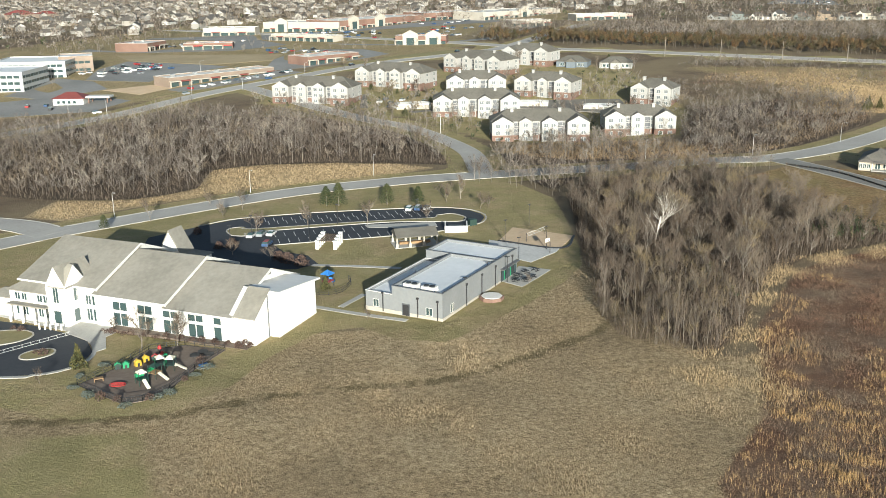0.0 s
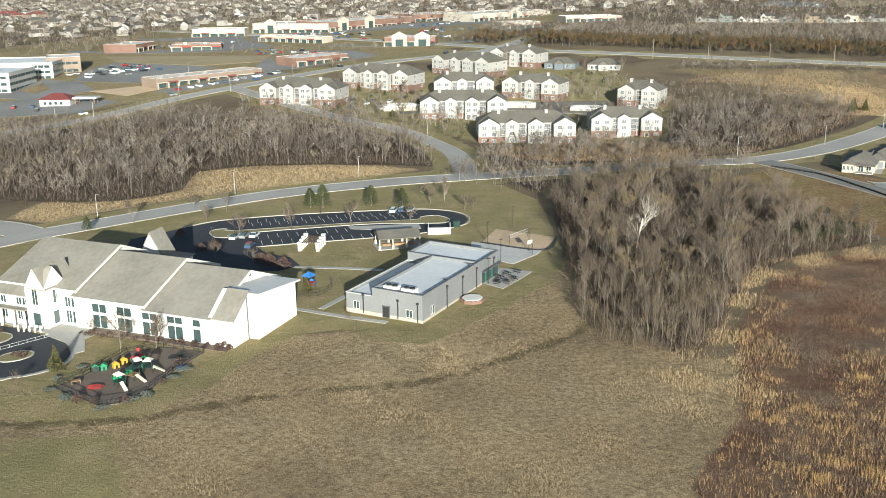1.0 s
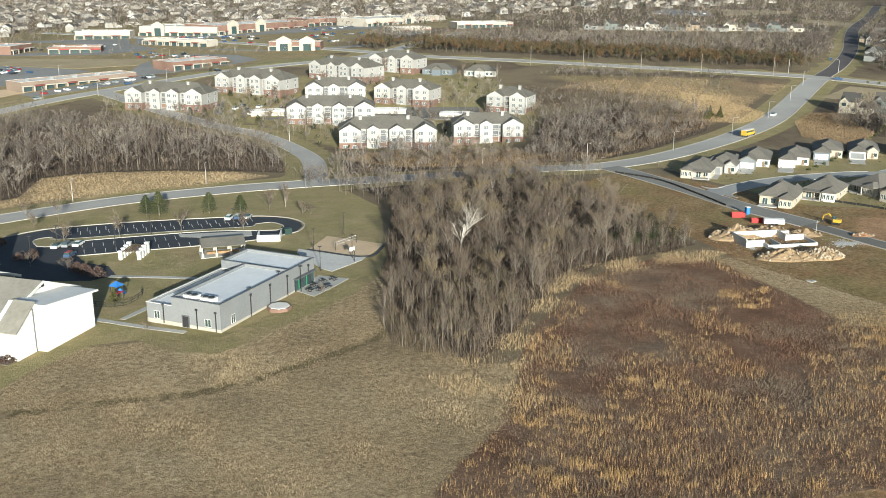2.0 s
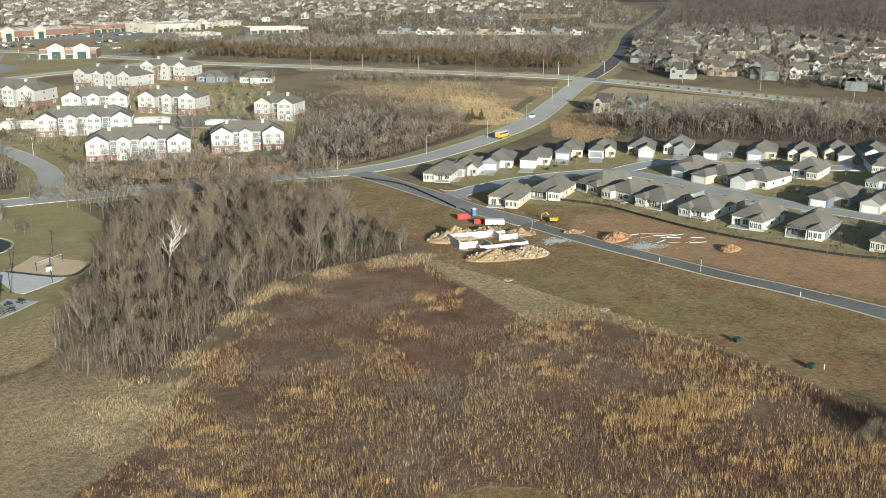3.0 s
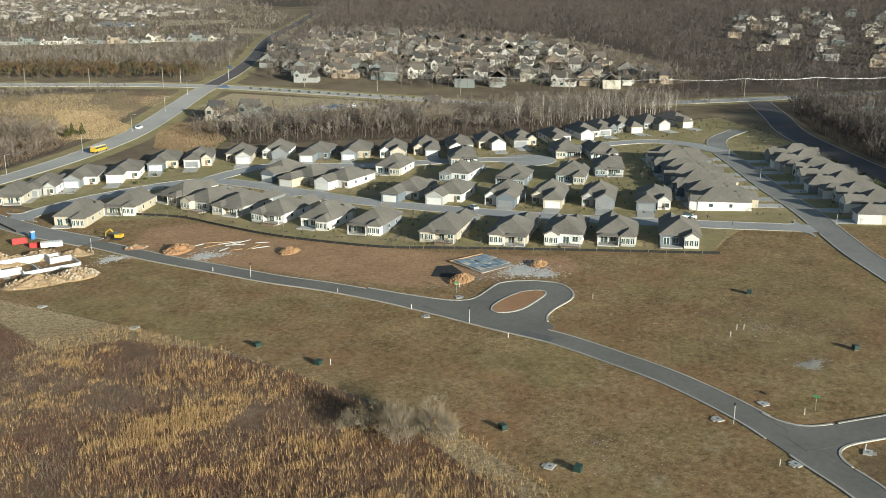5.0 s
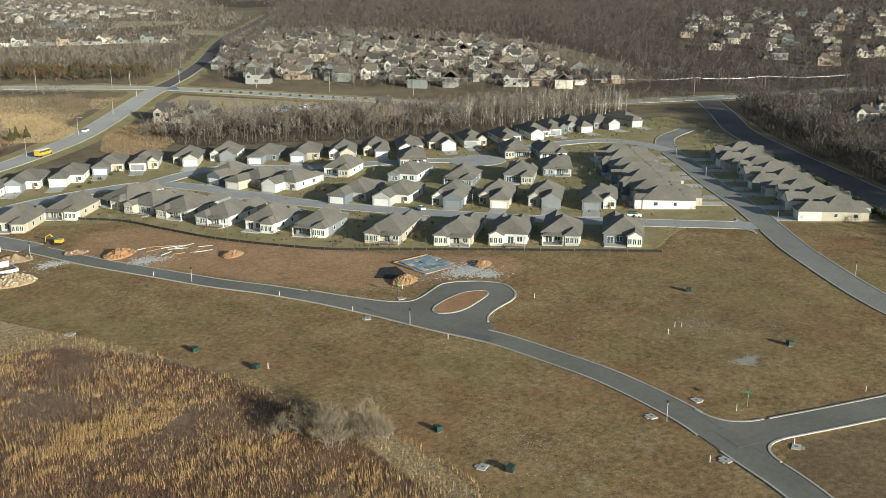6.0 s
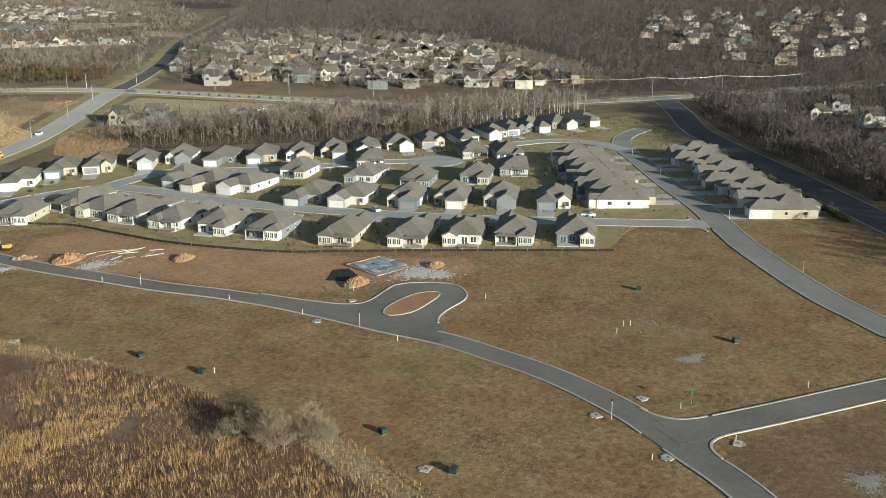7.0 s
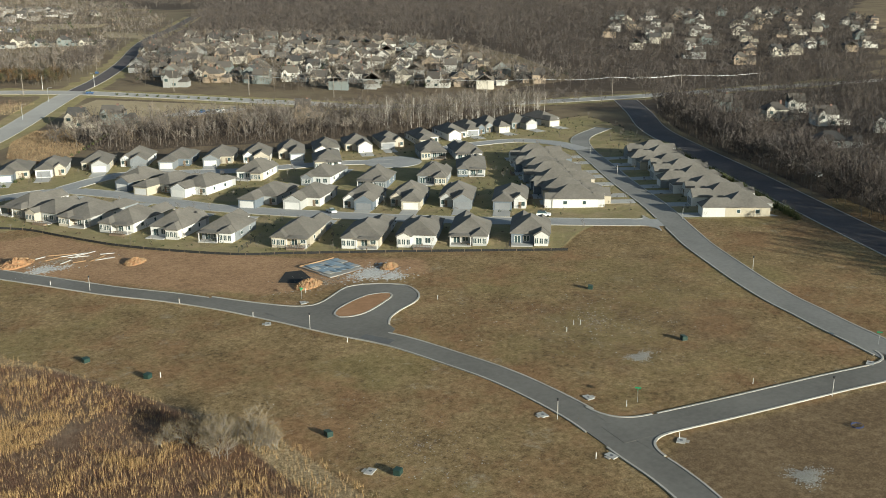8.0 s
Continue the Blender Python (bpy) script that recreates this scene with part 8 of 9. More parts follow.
part("bin", Shape().box(-2.4, 2.4, -2.0, 1.0, -0.1, 1.5), "dark", bin_wall)
green_bin = thing("green_container", "dark green rubbish container", "container", 8.0, 283.5, 20)
part("body", Shape().box(-1.1, 1.1, -0.9, 0.9, 0, 1.7), "dark_green", green_bin)
part("lid", Shape().box(-1.15, 1.15, -0.95, 0.95, 1.7, 1.85), "dark_green", green_bin)

# ---- playground ----
YARD = [(-71.8, 171.6), (-67.3, 178.9), (-63.1, 189.0), (-55.9, 191.0), (-46.6, 187.7), (-50.5, 177.7), (-53.0, 168.5), (-56.7, 163.6), (-60.2, 162.5)]
paved("pavement_playground", YARD, "mulch", "brown-grey mulch playground surface", 0.08)


def mesh_fence(pts, label, high=1.3, step=2.0):
    line = spline(pts, step)
    ob = tagged(new("playground_fence"), label, "fence")
    for z in (0.1, high / 2, high - 0.08):
        part("rail", ribbon(line, -0.035, 0.035, z, z + 0.07), "dark", ob)
    for x, y in line:
        part("post", Shape().box(x - 0.05, x + 0.05, y - 0.05, y + 0.05, ground_z(x, y) - 0.2, ground_z(x, y) + high), "dark", ob)


for p, q in zip(YARD, YARD[1:] + YARD[:1]):
    mesh_fence([p, ((p[0] + q[0]) / 2, (p[1] + q[1]) / 2), q], "black metal playground fence")
mesh_fence([(-36.0, 229.0), (-35.0, 223.5), (-27.0, 222.0), (-24.0, 229.0), (-25.0, 233.0)], "black metal fence round a climbing frame")


def play_house(x, y, a, mat, top, label):
    ob = thing("play_house", label, "playhouse", x, y, a)
    part("wall", Shape().box(-0.6, 0.6, -0.5, 0.5, 0, 0.95).gable(-0.6, 0.6, -0.5, 0.95, 0.7), mat, ob)
    part("roof", Shape().roof(-0.6, 0.6, -0.5, 0.5, 0.95, 0.7, over=0.12, lip=0.05, hip=(0, 0), along="y"), top, ob)
    part("door", Shape().box(-0.22, 0.22, -0.54, -0.48, 0, 0.75), "dark", ob)
    part("window", Shape().box(0.58, 0.63, -0.2, 0.2, 0.4, 0.75), "dark", ob)


play_house(-66.4, 179.4, 20, "dark_green", "green", "small green plastic playhouse with green roof")
play_house(-64.9, 179.9, 15, "green", "green", "small plain green plastic playhouse")
play_house(-62.8, 180.7, 40, "yellow", "yellow", "small yellow play car")
play_house(-61.8, 182.8, 40, "yellow", "yellow", "small yellow play bus")
play_house(-60.0, 183.3, 10, "dark_green", "red", "small green and red playhouse")
play_house(-58.6, 184.4, 60, "green", "red", "small green playhouse with red roof")
for k, (x, y) in enumerate(((-59.1, 171.4), (-57.4, 174.4), (-55.4, 178.2), (-57.6, 178.6))):
    ob = thing("climbing_frame", "green and cream climbing frame with slide", "playground equipment", x, y, 40 + 25 * k)
    for u in (-0.9, 0.9):
        for v in (-0.9, 0.9):
            part("post", Shape().cyl(u, v, 0.07, -0.2, 2.8, 6), "dark_green", ob)
    part("platform", Shape().box(-1.0, 1.0, -1.0, 1.0, 1.2, 1.3), "lumber" if k == 1 else "dark_green", ob)
    part("canopy", Shape().roof(-0.8, 0.8, -0.8, 0.8, 2.5, 0.7, over=0.1, lip=0.06), "cream" if k != 1 else "dark_green", ob, "cream plastic canopy")
    part("slide", Shape().add([(-0.35, -0.9, 1.35), (0.35, -0.9, 1.35), (0.35, -3.2, 0.2), (-0.35, -3.2, 0.2), (-0.35, -0.9, 1.2), (0.35, -0.9, 1.2), (0.35, -3.2, 0.05), (-0.35, -3.2, 0.05)],
                              [(0, 1, 2, 3), (7, 6, 5, 4), (0, 4, 5, 1), (1, 5, 6, 2), (2, 6, 7, 3), (3, 7, 4, 0)]), "cream", ob, "cream plastic slide")
    part("panel", Shape().box(-1.0, 1.0, 0.94, 1.02, 1.3, 2.1), "green", ob)
ob = thing("climbing_frame", "blue and red climbing tower with slide", "playground equipment", -29.6, 228.0, 60)
for u in (-1, 1):
    for v in (-1, 1):
        part("post", Shape().cyl(u, v, 0.09, -0.2, 3.6, 6), "dark", ob)
part("platform", Shape().box(-1.1, 1.1, -1.1, 1.1, 1.6, 1.75), "red", ob)
part("canopy", Shape().roof(-1.1, 1.1, -1.1, 1.1, 3.4, 0.8, over=0.2, lip=0.1), "blue", ob)
part("slide", Shape().tube([(1.0, 0, 1.9), (2.2, 0.3, 1.3), (3.2, 0.8, 0.5), (3.8, 1.2, 0.3)], [0.45, 0.45, 0.45, 0.45], 8), "blue", ob, "blue tube slide")
ob = thing("spinner", "red round play net on the ground", "playground equipment", -63.6, 170.5)
part("ring", Shape().tube([(1.6 * math.cos(a * 0.524), 1.0 * math.sin(a * 0.524), 0.5) for a in range(13)], [0.07] * 13, 5), "red", ob)
for k in range(5):
    part("rope", Shape().box(-1.2, 1.2, -0.8 + 0.4 * k, -0.75 + 0.4 * k, 0.48, 0.54), "red", ob)
ob = thing("play_table", "small orange wooden play table", "playground equipment", -68.3, 173.5, 25)
part("top", Shape().box(-0.9, 0.9, -0.5, 0.5, 0.6, 0.7), "lumber", ob)
for u in (-0.8, 0.8):
    part("leg", Shape().box(u - 0.06, u + 0.06, -0.45, 0.45, 0, 0.6), "lumber", ob)
ob = thing("spring_rider", "red and white play figure on a post", "playground equipment", -60.2, 187.3)
part("post", Shape().cyl(0, 0, 0.15, 0, 1.0, 6), "dark", ob)
part("head", Shape().cyl(0, 0, 0.45, 1.0, 1.7, 8, 0.3), "red", ob)
ob = thing("sand_box", "blue covered sand box", "sandbox", -49.1, 179.4, 40)
part("cover", Shape().box(-0.9, 0.9, -0.6, 0.6, 0.0, 0.4), "blue", ob)
part("edge", Shape().box(-1.5, 1.5, -1.0, 1.0, -0.2, 0.2), "wood", ob)
for x, y in ((-52.3, 185.1), (-51.1, 187.0), (-49.5, 185.5)):
    tagged(part("ground_disc", Shape().prism(disc(0, 0, 1.1, 12), 0, 0.25), "dark"), "low dark round play disc", "playground equipment", "play discs").matrix_basis = stand(x, y, 0, 0.05)


# ---- planted trees and shrubs ----
M["juniper"] = varied("juniper_leaves", [(0.09, 0.11, 0.095), (0.13, 0.15, 0.13), (0.07, 0.085, 0.07), (0.17, 0.19, 0.165)], island=True)
M["red_stems"] = varied("red_brown_shrub", [(0.1, 0.065, 0.052), (0.15, 0.1, 0.08), (0.075, 0.048, 0.04)], island=True)
M["olive_leaf"] = varied("olive_conifer_leaves", [(0.09, 0.085, 0.03), (0.13, 0.115, 0.045), (0.06, 0.065, 0.025)], island=True)


def leafy(rx, ry, h, count, leaf, seed, round_top=True):
    """A mound of small leaves: flat triangles on and in a dome or cone."""
    rnd, s = random.Random(seed), Shape()
    for k in range(count):
        a, u = rnd.uniform(0, 6.283), rnd.random()
        q = math.sqrt(1 - u * u) if round_top else 1 - u
        q *= rnd.uniform(0.6, 1.05) * (1 + 0.15 * math.sin(5 * a + seed) + 0.1 * math.sin(11 * u + a))
        p = Vector((rx * q * math.cos(a), ry * q * math.sin(a), 0.05 + h * u * rnd.uniform(0.8, 1.05)))
        d = Vector((rnd.gauss(0, 1), rnd.gauss(0, 1), rnd.gauss(0.4, 0.8))).normalized() * leaf * rnd.uniform(0.7, 1.6)
        t = d.cross(Vector((rnd.gauss(0, 1), rnd.gauss(0, 1), rnd.gauss(0, 1)))).normalized() * leaf * 0.45
        s.add([p - t, p + t, p + d], [(0, 1, 2)])
    return s


def bed_shrub(variant):
    """0: spreading juniper; 1: red-stemmed shrub; 2: olive cone; 3: low dark bed shrub."""
    ob = thing("shrub", ("low spreading blue-green juniper shrub", "leafless red-brown garden shrub", "full olive-green conical evergreen", "small dark brown bed shrub")[variant], "shrub", group="garden shrubs" if variant != 2 else "")
    shape = (leafy(1.7, 1.2, 0.55, 500, 0.2, 1), leafy(1.7, 1.7, 2.6, 520, 0.3, 2), leafy(1.9, 1.9, 5.0, 1100, 0.34, 3, False), leafy(0.7, 0.7, 0.9, 160, 0.18, 4))[variant]
    part("foliage", shape, ("juniper", "red_stems", "olive_leaf", "red_stems")[variant], ob)
    return ob


bed_shrubs = Kit(bed_shrub)
for k, (x, y) in enumerate(((-72.4, 170.6), (-59.4, 161.8), (-52.6, 167.0), (-48.4, 178.6), (-73.0, 176.2), (-69.9, 181.4), (-54.6, 165.0), (-68.0, 166.8), (-49.8, 175.0))):
    bed_shrubs.put(0, stand(x, y, k * 70, size=0.8 + 0.1 * (k % 4)))
for k, (x, y) in enumerate(((-65.4, 266.0), (-46.0, 253.0), (-39.0, 247.0), (-75.8, 283.0), (-62.0, 268.0), (-43.0, 250.0))):
    bed_shrubs.put(1, stand(x, y, k * 70, size=0.8 + 0.15 * (k % 3)))
bed_shrubs.put(2, stand(-74.8, 180.6, 0))
bed_shrubs.put(2, stand(-30.0, 226.0, 0, size=0.7))
for k, (x, y) in enumerate(((201.5, 461.0), (209.0, 463.0), (205.0, 466.0))):
    bed_shrubs.put(2, stand(x, y, k * 60, size=1.1))
for k in range(26):
    u = k / 25
    bed_shrubs.put(3, stand(-77.0 + 35.0 * u + 0.6 * math.sin(k * 3.1), 200.8 - 11.8 * u + 0.5 * math.cos(k * 2.3), k * 50, size=0.7 + 0.3 * (k % 3)))
for k, (x, y) in enumerate(((-98.2, 204.0), (-96.0, 203.0), (-85.0, 188.0), (-87.0, 189.0), (-36.0, 201.0), (-42.6, 189.4), (-44.0, 188.6), (-61.5, 163.8), (-50.2, 181.5), (-51.2, 172.6), (-55.6, 164.2), (-65.0, 165.0))):
    bed_shrubs.put(3, stand(x, y, k * 50, size=1.0 + 0.3 * (k % 3)))

def conifer(variant):
    ob = thing("conifer", "dark green conifer tree beside the lawn", "tree", group="conifers")
    h = (5.8, 4.4)[variant]
    part("trunk", Shape().cyl(0, 0, 0.16, -0.3, h * 0.9, 6, 0.03), "bark", ob)
    rnd, s = random.Random(variant + 5), Shape()
    for k in range(1300):
        u = rnd.random() ** 0.8
        r = (1 - u * u) * h * 0.33 * rnd.uniform(0.35, 1.05) + 0.1
        a = rnd.uniform(0, 6.283)
        z = 0.5 + u * (h - 0.7)
        p = Vector((r * math.cos(a), r * math.sin(a), z))
        d = Vector((math.cos(a), math.sin(a), rnd.uniform(-0.5, 0.3))) * rnd.uniform(0.3, 0.6)
        t = Vector((-math.sin(a), math.cos(a), rnd.uniform(-0.3, 0.3))) * 0.16
        s.add([p - t, p + t, p + d], [(0, 1, 2)])
    part("crown", s, "needles", ob)
    return ob


conifers = Kit(conifer)
for x, y, k in ((-39.9, 313.2, 1.2), (-35.7, 312.7, 1.4), (-19.6, 313.0, 1.25), (-9.2, 311.7, 1.1), (-107.5, 292.6, 0.8), (-56.0, 504.0, 0.8), (-48.0, 500.0, 0.9), (-20.0, 486.0, 0.8), (8.0, 478.0, 0.7), (-84.0, 515.0, 0.6), (66.0, 230.0, 0.7), (118.0, 276.0, 0.8)):
    conifers.put(0 if k > 0.7 else 1, stand(x, y, x * 50 % 360, size=k))
for x, y, v, k in ((-71.7, 300.1, 1, 0.55), (-67.6, 311.3, 0, 0.55), (-57.4, 282.2, 5, 0.75), (-42.6, 287.0, 1, 0.7), (-24.3, 287.5, 0, 0.65), (-6.0, 290.0, 1, 0.55), (0.2, 313.6, 5, 0.8), (-64.7, 189.6, 8, 0.72), (-57.4, 190.8, 1, 0.75), (-79.7, 173.0, 6, 0.35), (-74.2, 199.8, 6, 0.4), (-95.0, 300.0, 0, 0.6), (-60.0, 259.0, 5, 0.5), (-48.0, 252.0, 5, 0.5), (-18.0, 203.0, 6, 0.3), (11.2, 303.0, 6, 0.6),
                   (-80.0, 318.0, 1, 0.5), (20.0, 225.0, 6, 0.3), (14.0, 305.0, 5, 0.5), (5.0, 318.0, 2, 0.6)):
    trees.put(v, stand(x, y, x * 37 % 360, size=k))
trees.put(7, stand(57.5, 255.0, 40, size=1.05))
for x, y, k in ((100.0, 282.0, 0.8), (60.0, 300.0, 0.9), (112.0, 300.0, 0.75), (88.0, 318.0, 0.8)):
    trees.put(8, stand(x, y, x * 11, size=k + 0.2))
rnd = random.Random(88)
for k in range(46):
    x, y = rnd.uniform(-95, 125), rnd.uniform(488, 640)
    if min(math.hypot(x - a, y - b) for a, b in FAR_SPOTS) > 9:
        (conifers.put(k % 2, stand(x, y, k * 50, size=rnd.uniform(0.5, 0.8))) if k % 4 == 0 else trees.put(k % 7, stand(x, y, k * 50, size=rnd.uniform(0.5, 0.8))))
# clump of bare shrubs at the marsh edge
def bare_bush(variant):
    ob = thing("bush", "large tangled grey bare bush at the marsh edge", "bush", group="bushes at the marsh edge")
    stems, fine = Shape(), Shape()
    rnd = random.Random(60 + variant)
    for k in range(7):
        w, f = branches(200 + 10 * variant + k, rnd.uniform(4.5, 6.5), 1.1, depth=4, twig_w=0.012, lift=0.2, count=5)
        a, r, tip = rnd.uniform(0, 6.283), rnd.uniform(0.2, 2.2), rnd.uniform(8, 30)
        m = pose(r * math.cos(a), r * math.sin(a), 0, -tip * math.sin(a), tip * math.cos(a), 0)
        stems.add([tuple(m @ Vector(p)) for p in w.v], w.f)
        fine.add([tuple(m @ Vector(p)) for p in f.v], f.f)
    part("stem", stems, "bark_light", ob)
    part("crown", fine, "willow", ob)
    return ob


bushes = Kit(bare_bush)
for k, (x, y, q) in enumerate(((179.0, 111.5, 0.95), (175.5, 115.0, 0.75), (182.5, 108.5, 0.9), (177.0, 108.0, 0.7), (185.5, 104.5, 0.65), (182.0, 113.0, 0.6), (172.0, 119.0, 0.5))):
    bushes.put(k % 2, stand(x, y, k * 77, size=q * 1.3))


def shrub(variant):
    ob = thing("shrub", "low bare brown garden shrub", "shrub", group="garden shrubs")
    rnd, s = random.Random(3 + variant), Shape()
    for k in range(90):
        a, r = rnd.uniform(0, 6.283), rnd.uniform(0, 0.5)
        p = Vector((r * math.cos(a), r * math.sin(a), 0))
        q = Vector((r * 1.8 * math.cos(a), r * 1.8 * math.sin(a), rnd.uniform(0.4, 1.1)))
        t = Vector((-math.sin(a), math.cos(a), 0)) * 0.05
        s.add([p - t, p + t, q], [(0, 1, 2)])
    part("foliage" if variant else "twig_bundle", s, "needles" if variant else "twig", ob)
    return ob


shrubs = Kit(shrub)
HEDGE = spline([(282.0, 437.0), (260.8, 409.0), (238.3, 385.0), (217.4, 362.0), (201.4, 347.8)], 5.5)
for k, (x, y) in enumerate(HEDGE):
    shrubs.put(1, stand(x, y, k * 40, size=1.5))
for k, (x, y) in enumerate(spline([(330.0, 548.0), (372.0, 500.0), (410.0, 462.0)], 6.0)):
    shrubs.put(1, stand(x, y, k * 40, size=1.6))
for k, (x, y) in enumerate(spline([(383.0, 130.0), (394.0, 146.0), (411.0, 171.0), (428.0, 197.0), (446.0, 224.0), (458.0, 242.0)], 3.6)):
    shrubs.put(1, stand(x, y, k * 40, size=2.2 + 0.9 * (k * 7 % 5) / 4))


# ---- grasses ----
def blades(x, y, height, wide, lean, seed, per=1, spread=0.0):
    rng = np.random.default_rng(seed)
    x, y, height = np.repeat(x, per), np.repeat(y, per), np.repeat(height, per)
    n = len(x)
    x, y = x + rng.normal(0, 1, n) * spread, y + rng.normal(0, 1, n) * spread
    h = height * rng.uniform(0.7, 1.2, n)
    a = rng.uniform(0, 2 * np.pi, n)
    z = lie(x, y)
    w = wide * rng.uniform(0.6, 1.3, n)
    lx, ly = rng.normal(0, lean, n) * h, rng.normal(0, lean, n) * h
    v = np.stack([np.stack([x - np.cos(a) * w, y - np.sin(a) * w, z - 0.5], -1), np.stack([x + np.cos(a) * w, y + np.sin(a) * w, z - 0.5], -1), np.stack([x + lx, y + ly, z + h], -1)], 1).reshape(-1, 3)
    return raw_mesh("blades", v, np.arange(len(v)).reshape(-1, 3), 3)


def random_in(poly, count, seed):
    rng = np.random.default_rng(seed)
    p = np.array(poly)
    x, y = rng.uniform(p[:, 0].min(), p[:, 0].max(), count), rng.uniform(p[:, 1].min(), p[:, 1].max(), count)
    ok = inside(poly, x, y)
    return x[ok], y[ok]


M["reed"] = varied("dry_reed", [(0.36, 0.225, 0.095), (0.47, 0.305, 0.135), (0.54, 0.375, 0.19), (0.3, 0.185, 0.085)], island=True)
M["edge_grass"] = varied("tall_tan_grass", [(0.42, 0.295, 0.155), (0.5, 0.365, 0.2), (0.36, 0.245, 0.13), (0.56, 0.43, 0.26)], fine=0.3, depth=0.35, island=True)
def brush_material():
    """Dead brush, reddish brown in some stretches and grey tan in others."""
    m, nt, b = nodes_of("marsh_brush", 0.95)
    each = nt.nodes.new("ShaderNodeNewGeometry").outputs["Random Per Island"]
    at = world_place(nt)
    red = ramp(nt, each, [(0.0, (0.125, 0.062, 0.04)), (0.5, (0.215, 0.117, 0.074)), (1.0, (0.31, 0.19, 0.12))])
    tan = ramp(nt, each, [(0.0, (0.13, 0.096, 0.07)), (0.5, (0.23, 0.175, 0.125)), (1.0, (0.34, 0.265, 0.185))])
    where = ramp(nt, maths(nt, "MULTIPLY_ADD", noise_node(nt, 0.03, 5, at, 0.65), 0.7, maths(nt, "MULTIPLY", noise_node(nt, 0.3, 4, at, 0.7), 0.3)), [(0.49, (0, 0, 0)), (0.6, (1, 1, 1))])
    shade = ramp(nt, noise_node(nt, 0.5, 4, at, 0.7), [(0.35, (0.62,) * 3), (0.65, (1.0,) * 3)])
    nt.links.new(blend(nt, 1.0, blend(nt, where, red, tan), shade, "MULTIPLY"), b.inputs["Base Color"])
    return m


M["marsh_brush"] = brush_material()
M["undergrowth"] = varied("woodland_undergrowth", [(0.08, 0.06, 0.046), (0.13, 0.1, 0.075), (0.1, 0.074, 0.054), (0.17, 0.13, 0.095)], fine=0.1, depth=0.4, island=True)
M["brush"] = varied("marsh_brush", [(0.14, 0.08, 0.054), (0.215, 0.132, 0.088), (0.18, 0.096, 0.064), (0.29, 0.195, 0.13), (0.13, 0.08, 0.06)], fine=0.25, depth=0.4, island=True)
M["pale_brush"] = varied("grey_marsh_stalks", [(0.2, 0.155, 0.115), (0.27, 0.21, 0.155), (0.17, 0.12, 0.085)], fine=0.25, depth=0.3, island=True)
M["hay"] = varied("meadow_grass", [(0.27, 0.195, 0.108), (0.41, 0.31, 0.19), (0.325, 0.24, 0.14), (0.54, 0.425, 0.275)], fine=0.12, depth=0.5, island=True)
M["rust"] = varied("rusty_grass", [(0.26, 0.165, 0.09), (0.34, 0.235, 0.135), (0.2, 0.125, 0.07), (0.4, 0.3, 0.18)], fine=0.15, depth=0.4, island=True)
M["margin_hay"] = varied("bank_grass", [(0.33, 0.248, 0.148), (0.42, 0.325, 0.2), (0.28, 0.205, 0.12), (0.48, 0.38, 0.245)], fine=0.25, depth=0.3, island=True)
M["stubble"] = varied("site_stubble", [(0.16, 0.14, 0.06), (0.24, 0.19, 0.1), (0.2, 0.145, 0.08)], island=True)


def in_marsh(count, seed):
    x, y = random_in(MARSH, count, seed)
    ok = ~inside(DIRT, x, y)
    ok &= edge_gap(MARSH, x, y) + np.random.default_rng(seed + 500).normal(0, 1.3, len(x)) > 0.8
    return x[ok], y[ok]


def grass(name, me, mat, label):
    return tagged(part(name, me, mat), label, "grass", kind="stuff")


x, y = in_marsh(170000, 61)
band = patchy(x * 0.6, y * 1.5, 5.0, 1) * 0.5 + patchy(x, y * 1.3, 0.9, 2) * 0.5
zone = 0.1 * np.clip((178 - y) / 45, -1, 1) + 0.05 * np.clip((x - 130) / 50, -0.5, 1)
ok = band + zone + np.random.default_rng(9).normal(0, 0.06, len(x)) > 0.86
grass("reeds", blades(x[ok], y[ok], np.full(ok.sum(), 1.1), 0.042, 0.18, 62, 5, 0.4), "reed", "tall golden dry reeds in clumps")
x, y = in_marsh(380000, 63)
grass("marsh_brush", blades(x, y, 0.12 + 0.6 * np.clip(patchy(x, y, 1.3, 19), 0.1, 1), 0.06, 1.3, 64), "marsh_brush", "dark reddish-brown marsh brush")
x, y = in_marsh(130000, 85)
ok = patchy(x, y, 7.0, 12) + np.clip((185 - y) / 120, -0.4, 0.4) * 0.3 > 0.5
grass("marsh_stalks", blades(x[ok], y[ok], np.full(ok.sum(), 0.6), 0.045, 0.9, 86), "pale_brush", "grey-brown dead stalks in the marsh")
x, y = in_marsh(42000, 65)
ok = patchy(x, y, 4.0, 3) + np.clip((176 - y) / 80, -0.5, 0.4) * 0.6 > 0.52
grass("scattered_reeds", blades(x[ok], y[ok], np.full(ok.sum(), 1.05), 0.04, 0.15, 66, 3, 0.25), "reed", "scattered single dry reeds")
x, y = random_in(MEADOW, 1250000, 67)
ok = (~inside(LAWN, x, y)) & (~inside(MARSH, x, y) | (edge_gap(MARSH, x, y) < 1.5)) & (y > 60) & (x > -60) & ~((inside(LOW_LAWN, x, y)) & (patchy(x, y, 8.0, 8) < 0.75))
step = np.full(len(x), 1e9)
for q in SWALE[::2]:
    step = np.minimum(step, np.hypot(x - q[0], y - q[1]))
ok &= step > 1.2 + np.random.default_rng(13).normal(0, 1.5, len(x))
ok &= patchy(x, y, 1.2, 4) * 0.5 + np.random.default_rng(10).normal(0, 0.15, len(x)) > 0.17
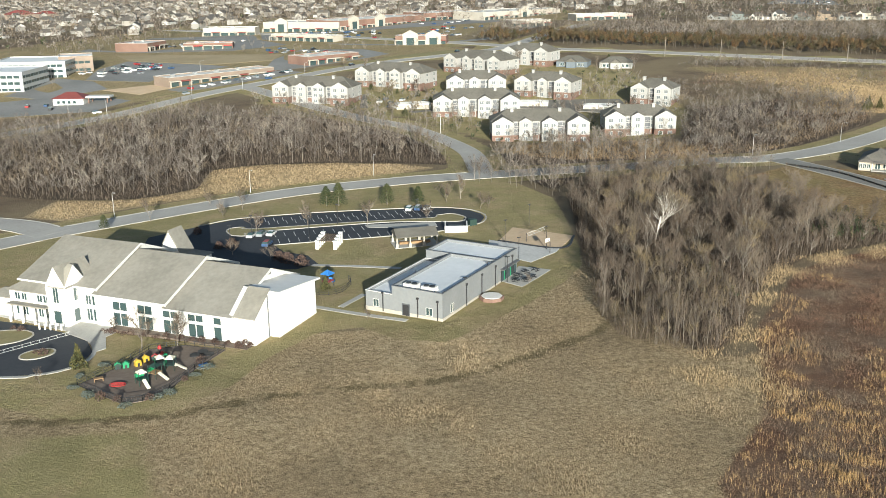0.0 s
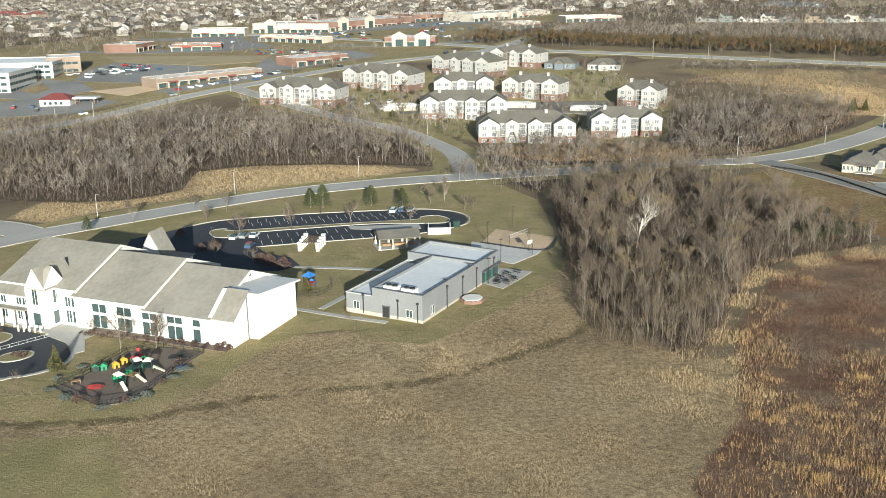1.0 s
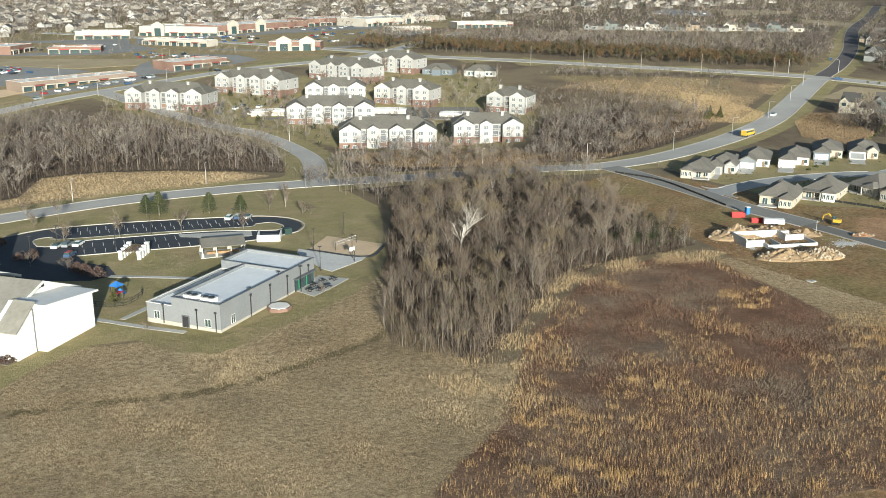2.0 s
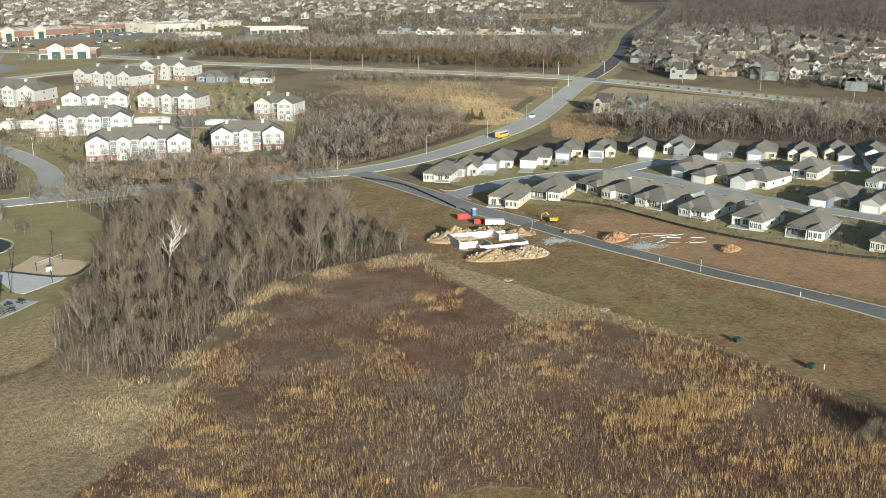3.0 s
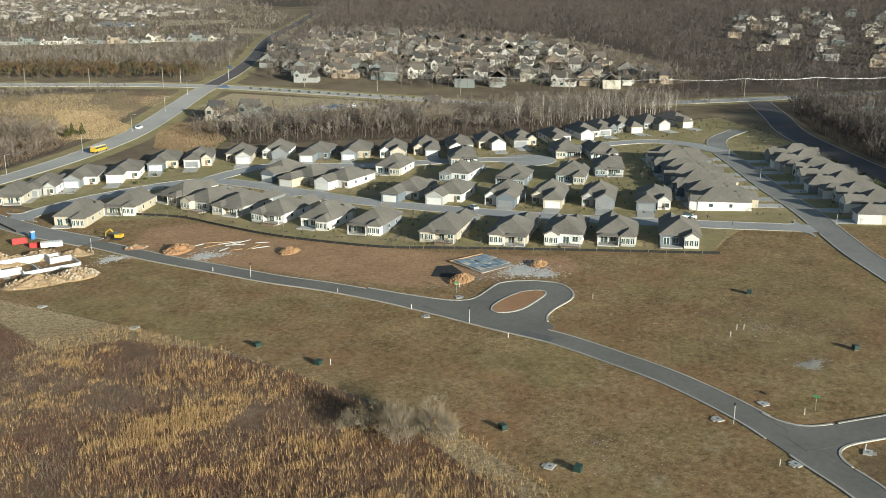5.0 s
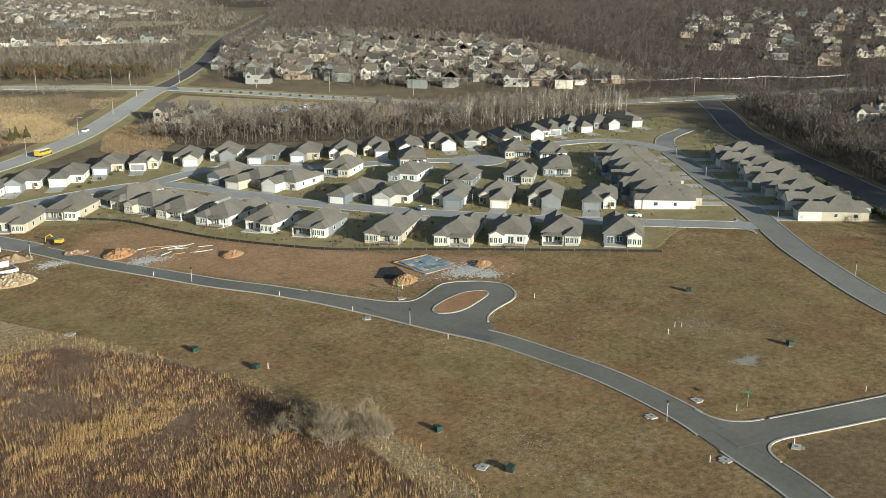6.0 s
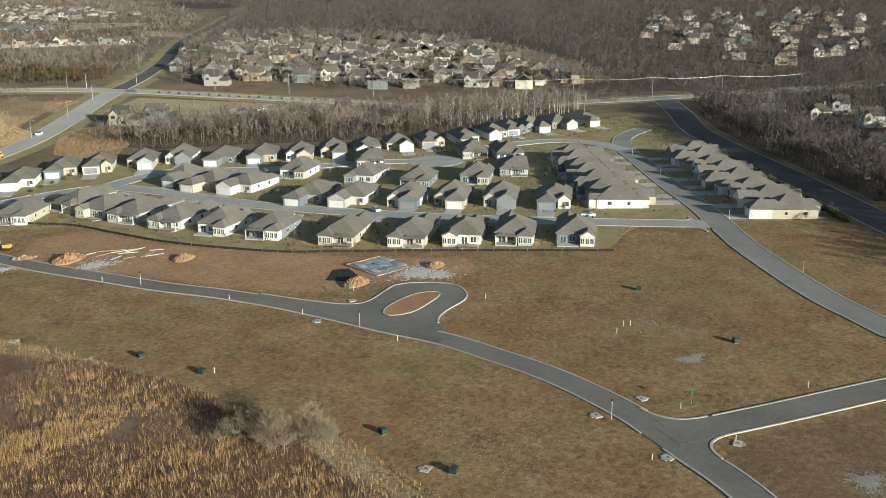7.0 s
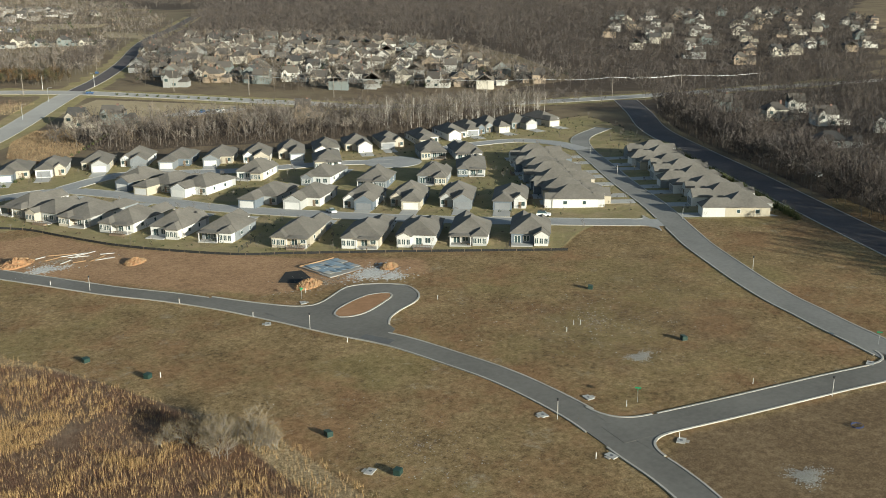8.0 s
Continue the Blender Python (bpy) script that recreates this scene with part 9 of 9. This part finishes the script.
grass("meadow_grass", blades(x[ok], y[ok], 0.17 + 0.15 * np.clip(patchy(x[ok], y[ok], 2.2, 20), 0, 1), 0.042, 1.0, 68), "hay", "dry tan meadow grass")
x, y = random_in(MARGIN, 130000, 69)
grass("margin_grass", blades(x, y, np.full(len(x), 0.3), 0.045, 0.9, 70), "margin_hay", "pale dry grass bank along the marsh")
x, y = random_in(MARGIN, 14000, 71)
ok = y < 195
grass("margin_reeds", blades(x[ok], y[ok], np.full(ok.sum(), 1.0), 0.045, 0.18, 72, 3, 0.4), "reed", "golden reeds along the bank")
GROVE_EDGE = [(124, 252), (104, 246), (88, 240), (76, 228), (68, 212), (61, 196), (54, 184), (46, 177), (40, 176), (42, 168), (50, 158), (56, 152), (66, 156), (62, 168), (66, 184), (72, 200), (80, 216), (92, 228), (106, 233), (124, 238), (132, 246)]
x, y = random_in(GROVE_EDGE, 110000, 73)
ok = (edge_gap(GROVE_EDGE, x, y) + np.random.default_rng(11).normal(0, 1.2, len(x)) > 1.2) & (patchy(x, y, 2.5, 21) + np.random.default_rng(14).normal(0, 0.1, len(x)) > 0.45)
grass("grove_edge_grass", blades(x[ok], y[ok], np.full(ok.sum(), 0.8), 0.05, 0.4, 74), "edge_grass", "golden tall grass along the grove")
x, y = random_in(GRADED, 60000, 75)
ok = patchy(x, y, 6.0, 6) > 0.55
grass("site_stubble", blades(x[ok], y[ok], np.full(ok.sum(), 0.22), 0.1, 0.6, 76), "stubble", "thin stubble on graded soil")
# brush under the grove and along the roads
x, y = random_in(GROVE, 100000, 77)
grass("grove_brush", blades(x, y, np.full(len(x), 1.6), 0.045, 0.6, 78), "undergrowth", "brown undergrowth of the grove")
SCRUB = [(100, 384), (125, 382), (160, 412), (196, 445), (252, 518), (285, 560), (233, 575), (167, 590), (131, 540), (110, 470)]
x, y = random_in(SCRUB, 26000, 79)
ok = patchy(x, y, 14.0, 7) > 0.52
grass("scrub_brush", blades(x[ok], y[ok], np.full(ok.sum(), 1.1), 0.12, 0.7, 80), "brush", "brown scrub on the slope")
x, y = random_in(GOLD, 60000, 81)
ok = edge_gap(GOLD, x, y) + np.random.default_rng(12).normal(0, 2.0, len(x)) > 2.5
grass("golden_bank", blades(x[ok], y[ok], np.full(ok.sum(), 0.6), 0.08, 0.5, 82), "edge_grass", "tan dry grass bank by the road")
RUST = [(20, 404), (40, 424), (57, 448), (101, 424), (110, 401), (105, 377), (48, 382)]
x, y = random_in(RUST, 30000, 83)
grass("rust_scrub", blades(x, y, np.full(len(x), 0.9), 0.12, 0.5, 84), "rust", "rusty brown grass below the apartments")
CLEARING = [(148, 566), (184, 582), (217, 557), (242, 533), (228, 500), (191, 532)]
x, y = random_in(CLEARING, 14000, 87)
grass("clearing_grass", blades(x, y, np.full(len(x), 0.5), 0.16, 0.6, 88), "edge_grass", "tan grass clearing by the thicket")
SLOPE = [(228, 412), (240, 446), (257, 466), (272, 462), (266, 440), (263, 414), (250, 395), (234, 391)]
x, y = random_in(SLOPE, 26000, 89)
grass("slope_scrub", blades(x, y, np.full(len(x), 0.9), 0.1, 0.5, 90), "rust", "rusty brown scrub on the slope")
BANK = [(108, 385), (128, 384), (160, 410), (196, 443), (228, 478), (250, 512), (240, 532), (217, 500), (180, 470), (140, 440), (112, 410)]
x, y = random_in(BANK, 50000, 91)
ok = patchy(x, y, 8.0, 14) > 0.36
grass("road_bank_grass", blades(x[ok], y[ok], np.full(ok.sum(), 0.7), 0.1, 0.5, 92), "rust", "rusty tan grass bank along the road")
MOUND = [(196, 457), (204, 500), (212, 536), (226, 520), (235, 470), (228, 456), (214, 446)]
x, y = random_in(MOUND, 22000, 93)
ok = patchy(x, y, 9.0, 15) > 0.3
grass("mound_grass", blades(x[ok], y[ok], np.full(ok.sum(), 0.6), 0.12, 0.6, 94), "edge_grass", "tan grass on the mound by the road")
# undergrowth along the woods
for name, poly, count, seed in (("west_undergrowth", WEST_WOOD, 50000, 96), ("house_wood_undergrowth", HOUSE_WOOD, 30000, 97), ("creek_undergrowth", MID_WOOD, 26000, 98)):
    x, y = random_in(poly, count, seed)
    grass(name, blades(x, y, np.full(len(x), 1.5), 0.09, 0.6, seed), "undergrowth", "brown undergrowth of bare woodland")
x, y = random_in(GOLD_FIELD, 40000, 99)
ok = patchy(x, y, 9.0, 17) > 0.4
grass("field_grass", blades(x[ok], y[ok], np.full(ok.sum(), 0.5), 0.12, 0.6, 100), "edge_grass", "golden dry grass field by the road")
NEAR_BRUSH = [(47, 60), (110, 60), (104, 140), (86, 158), (66, 160), (50, 130)]
x, y = random_in(NEAR_BRUSH, 60000, 101)
grass("grey_brush", blades(x, y, np.full(len(x), 0.5), 0.045, 0.9, 102), "pale_brush", "grey-brown brush at the marsh edge")
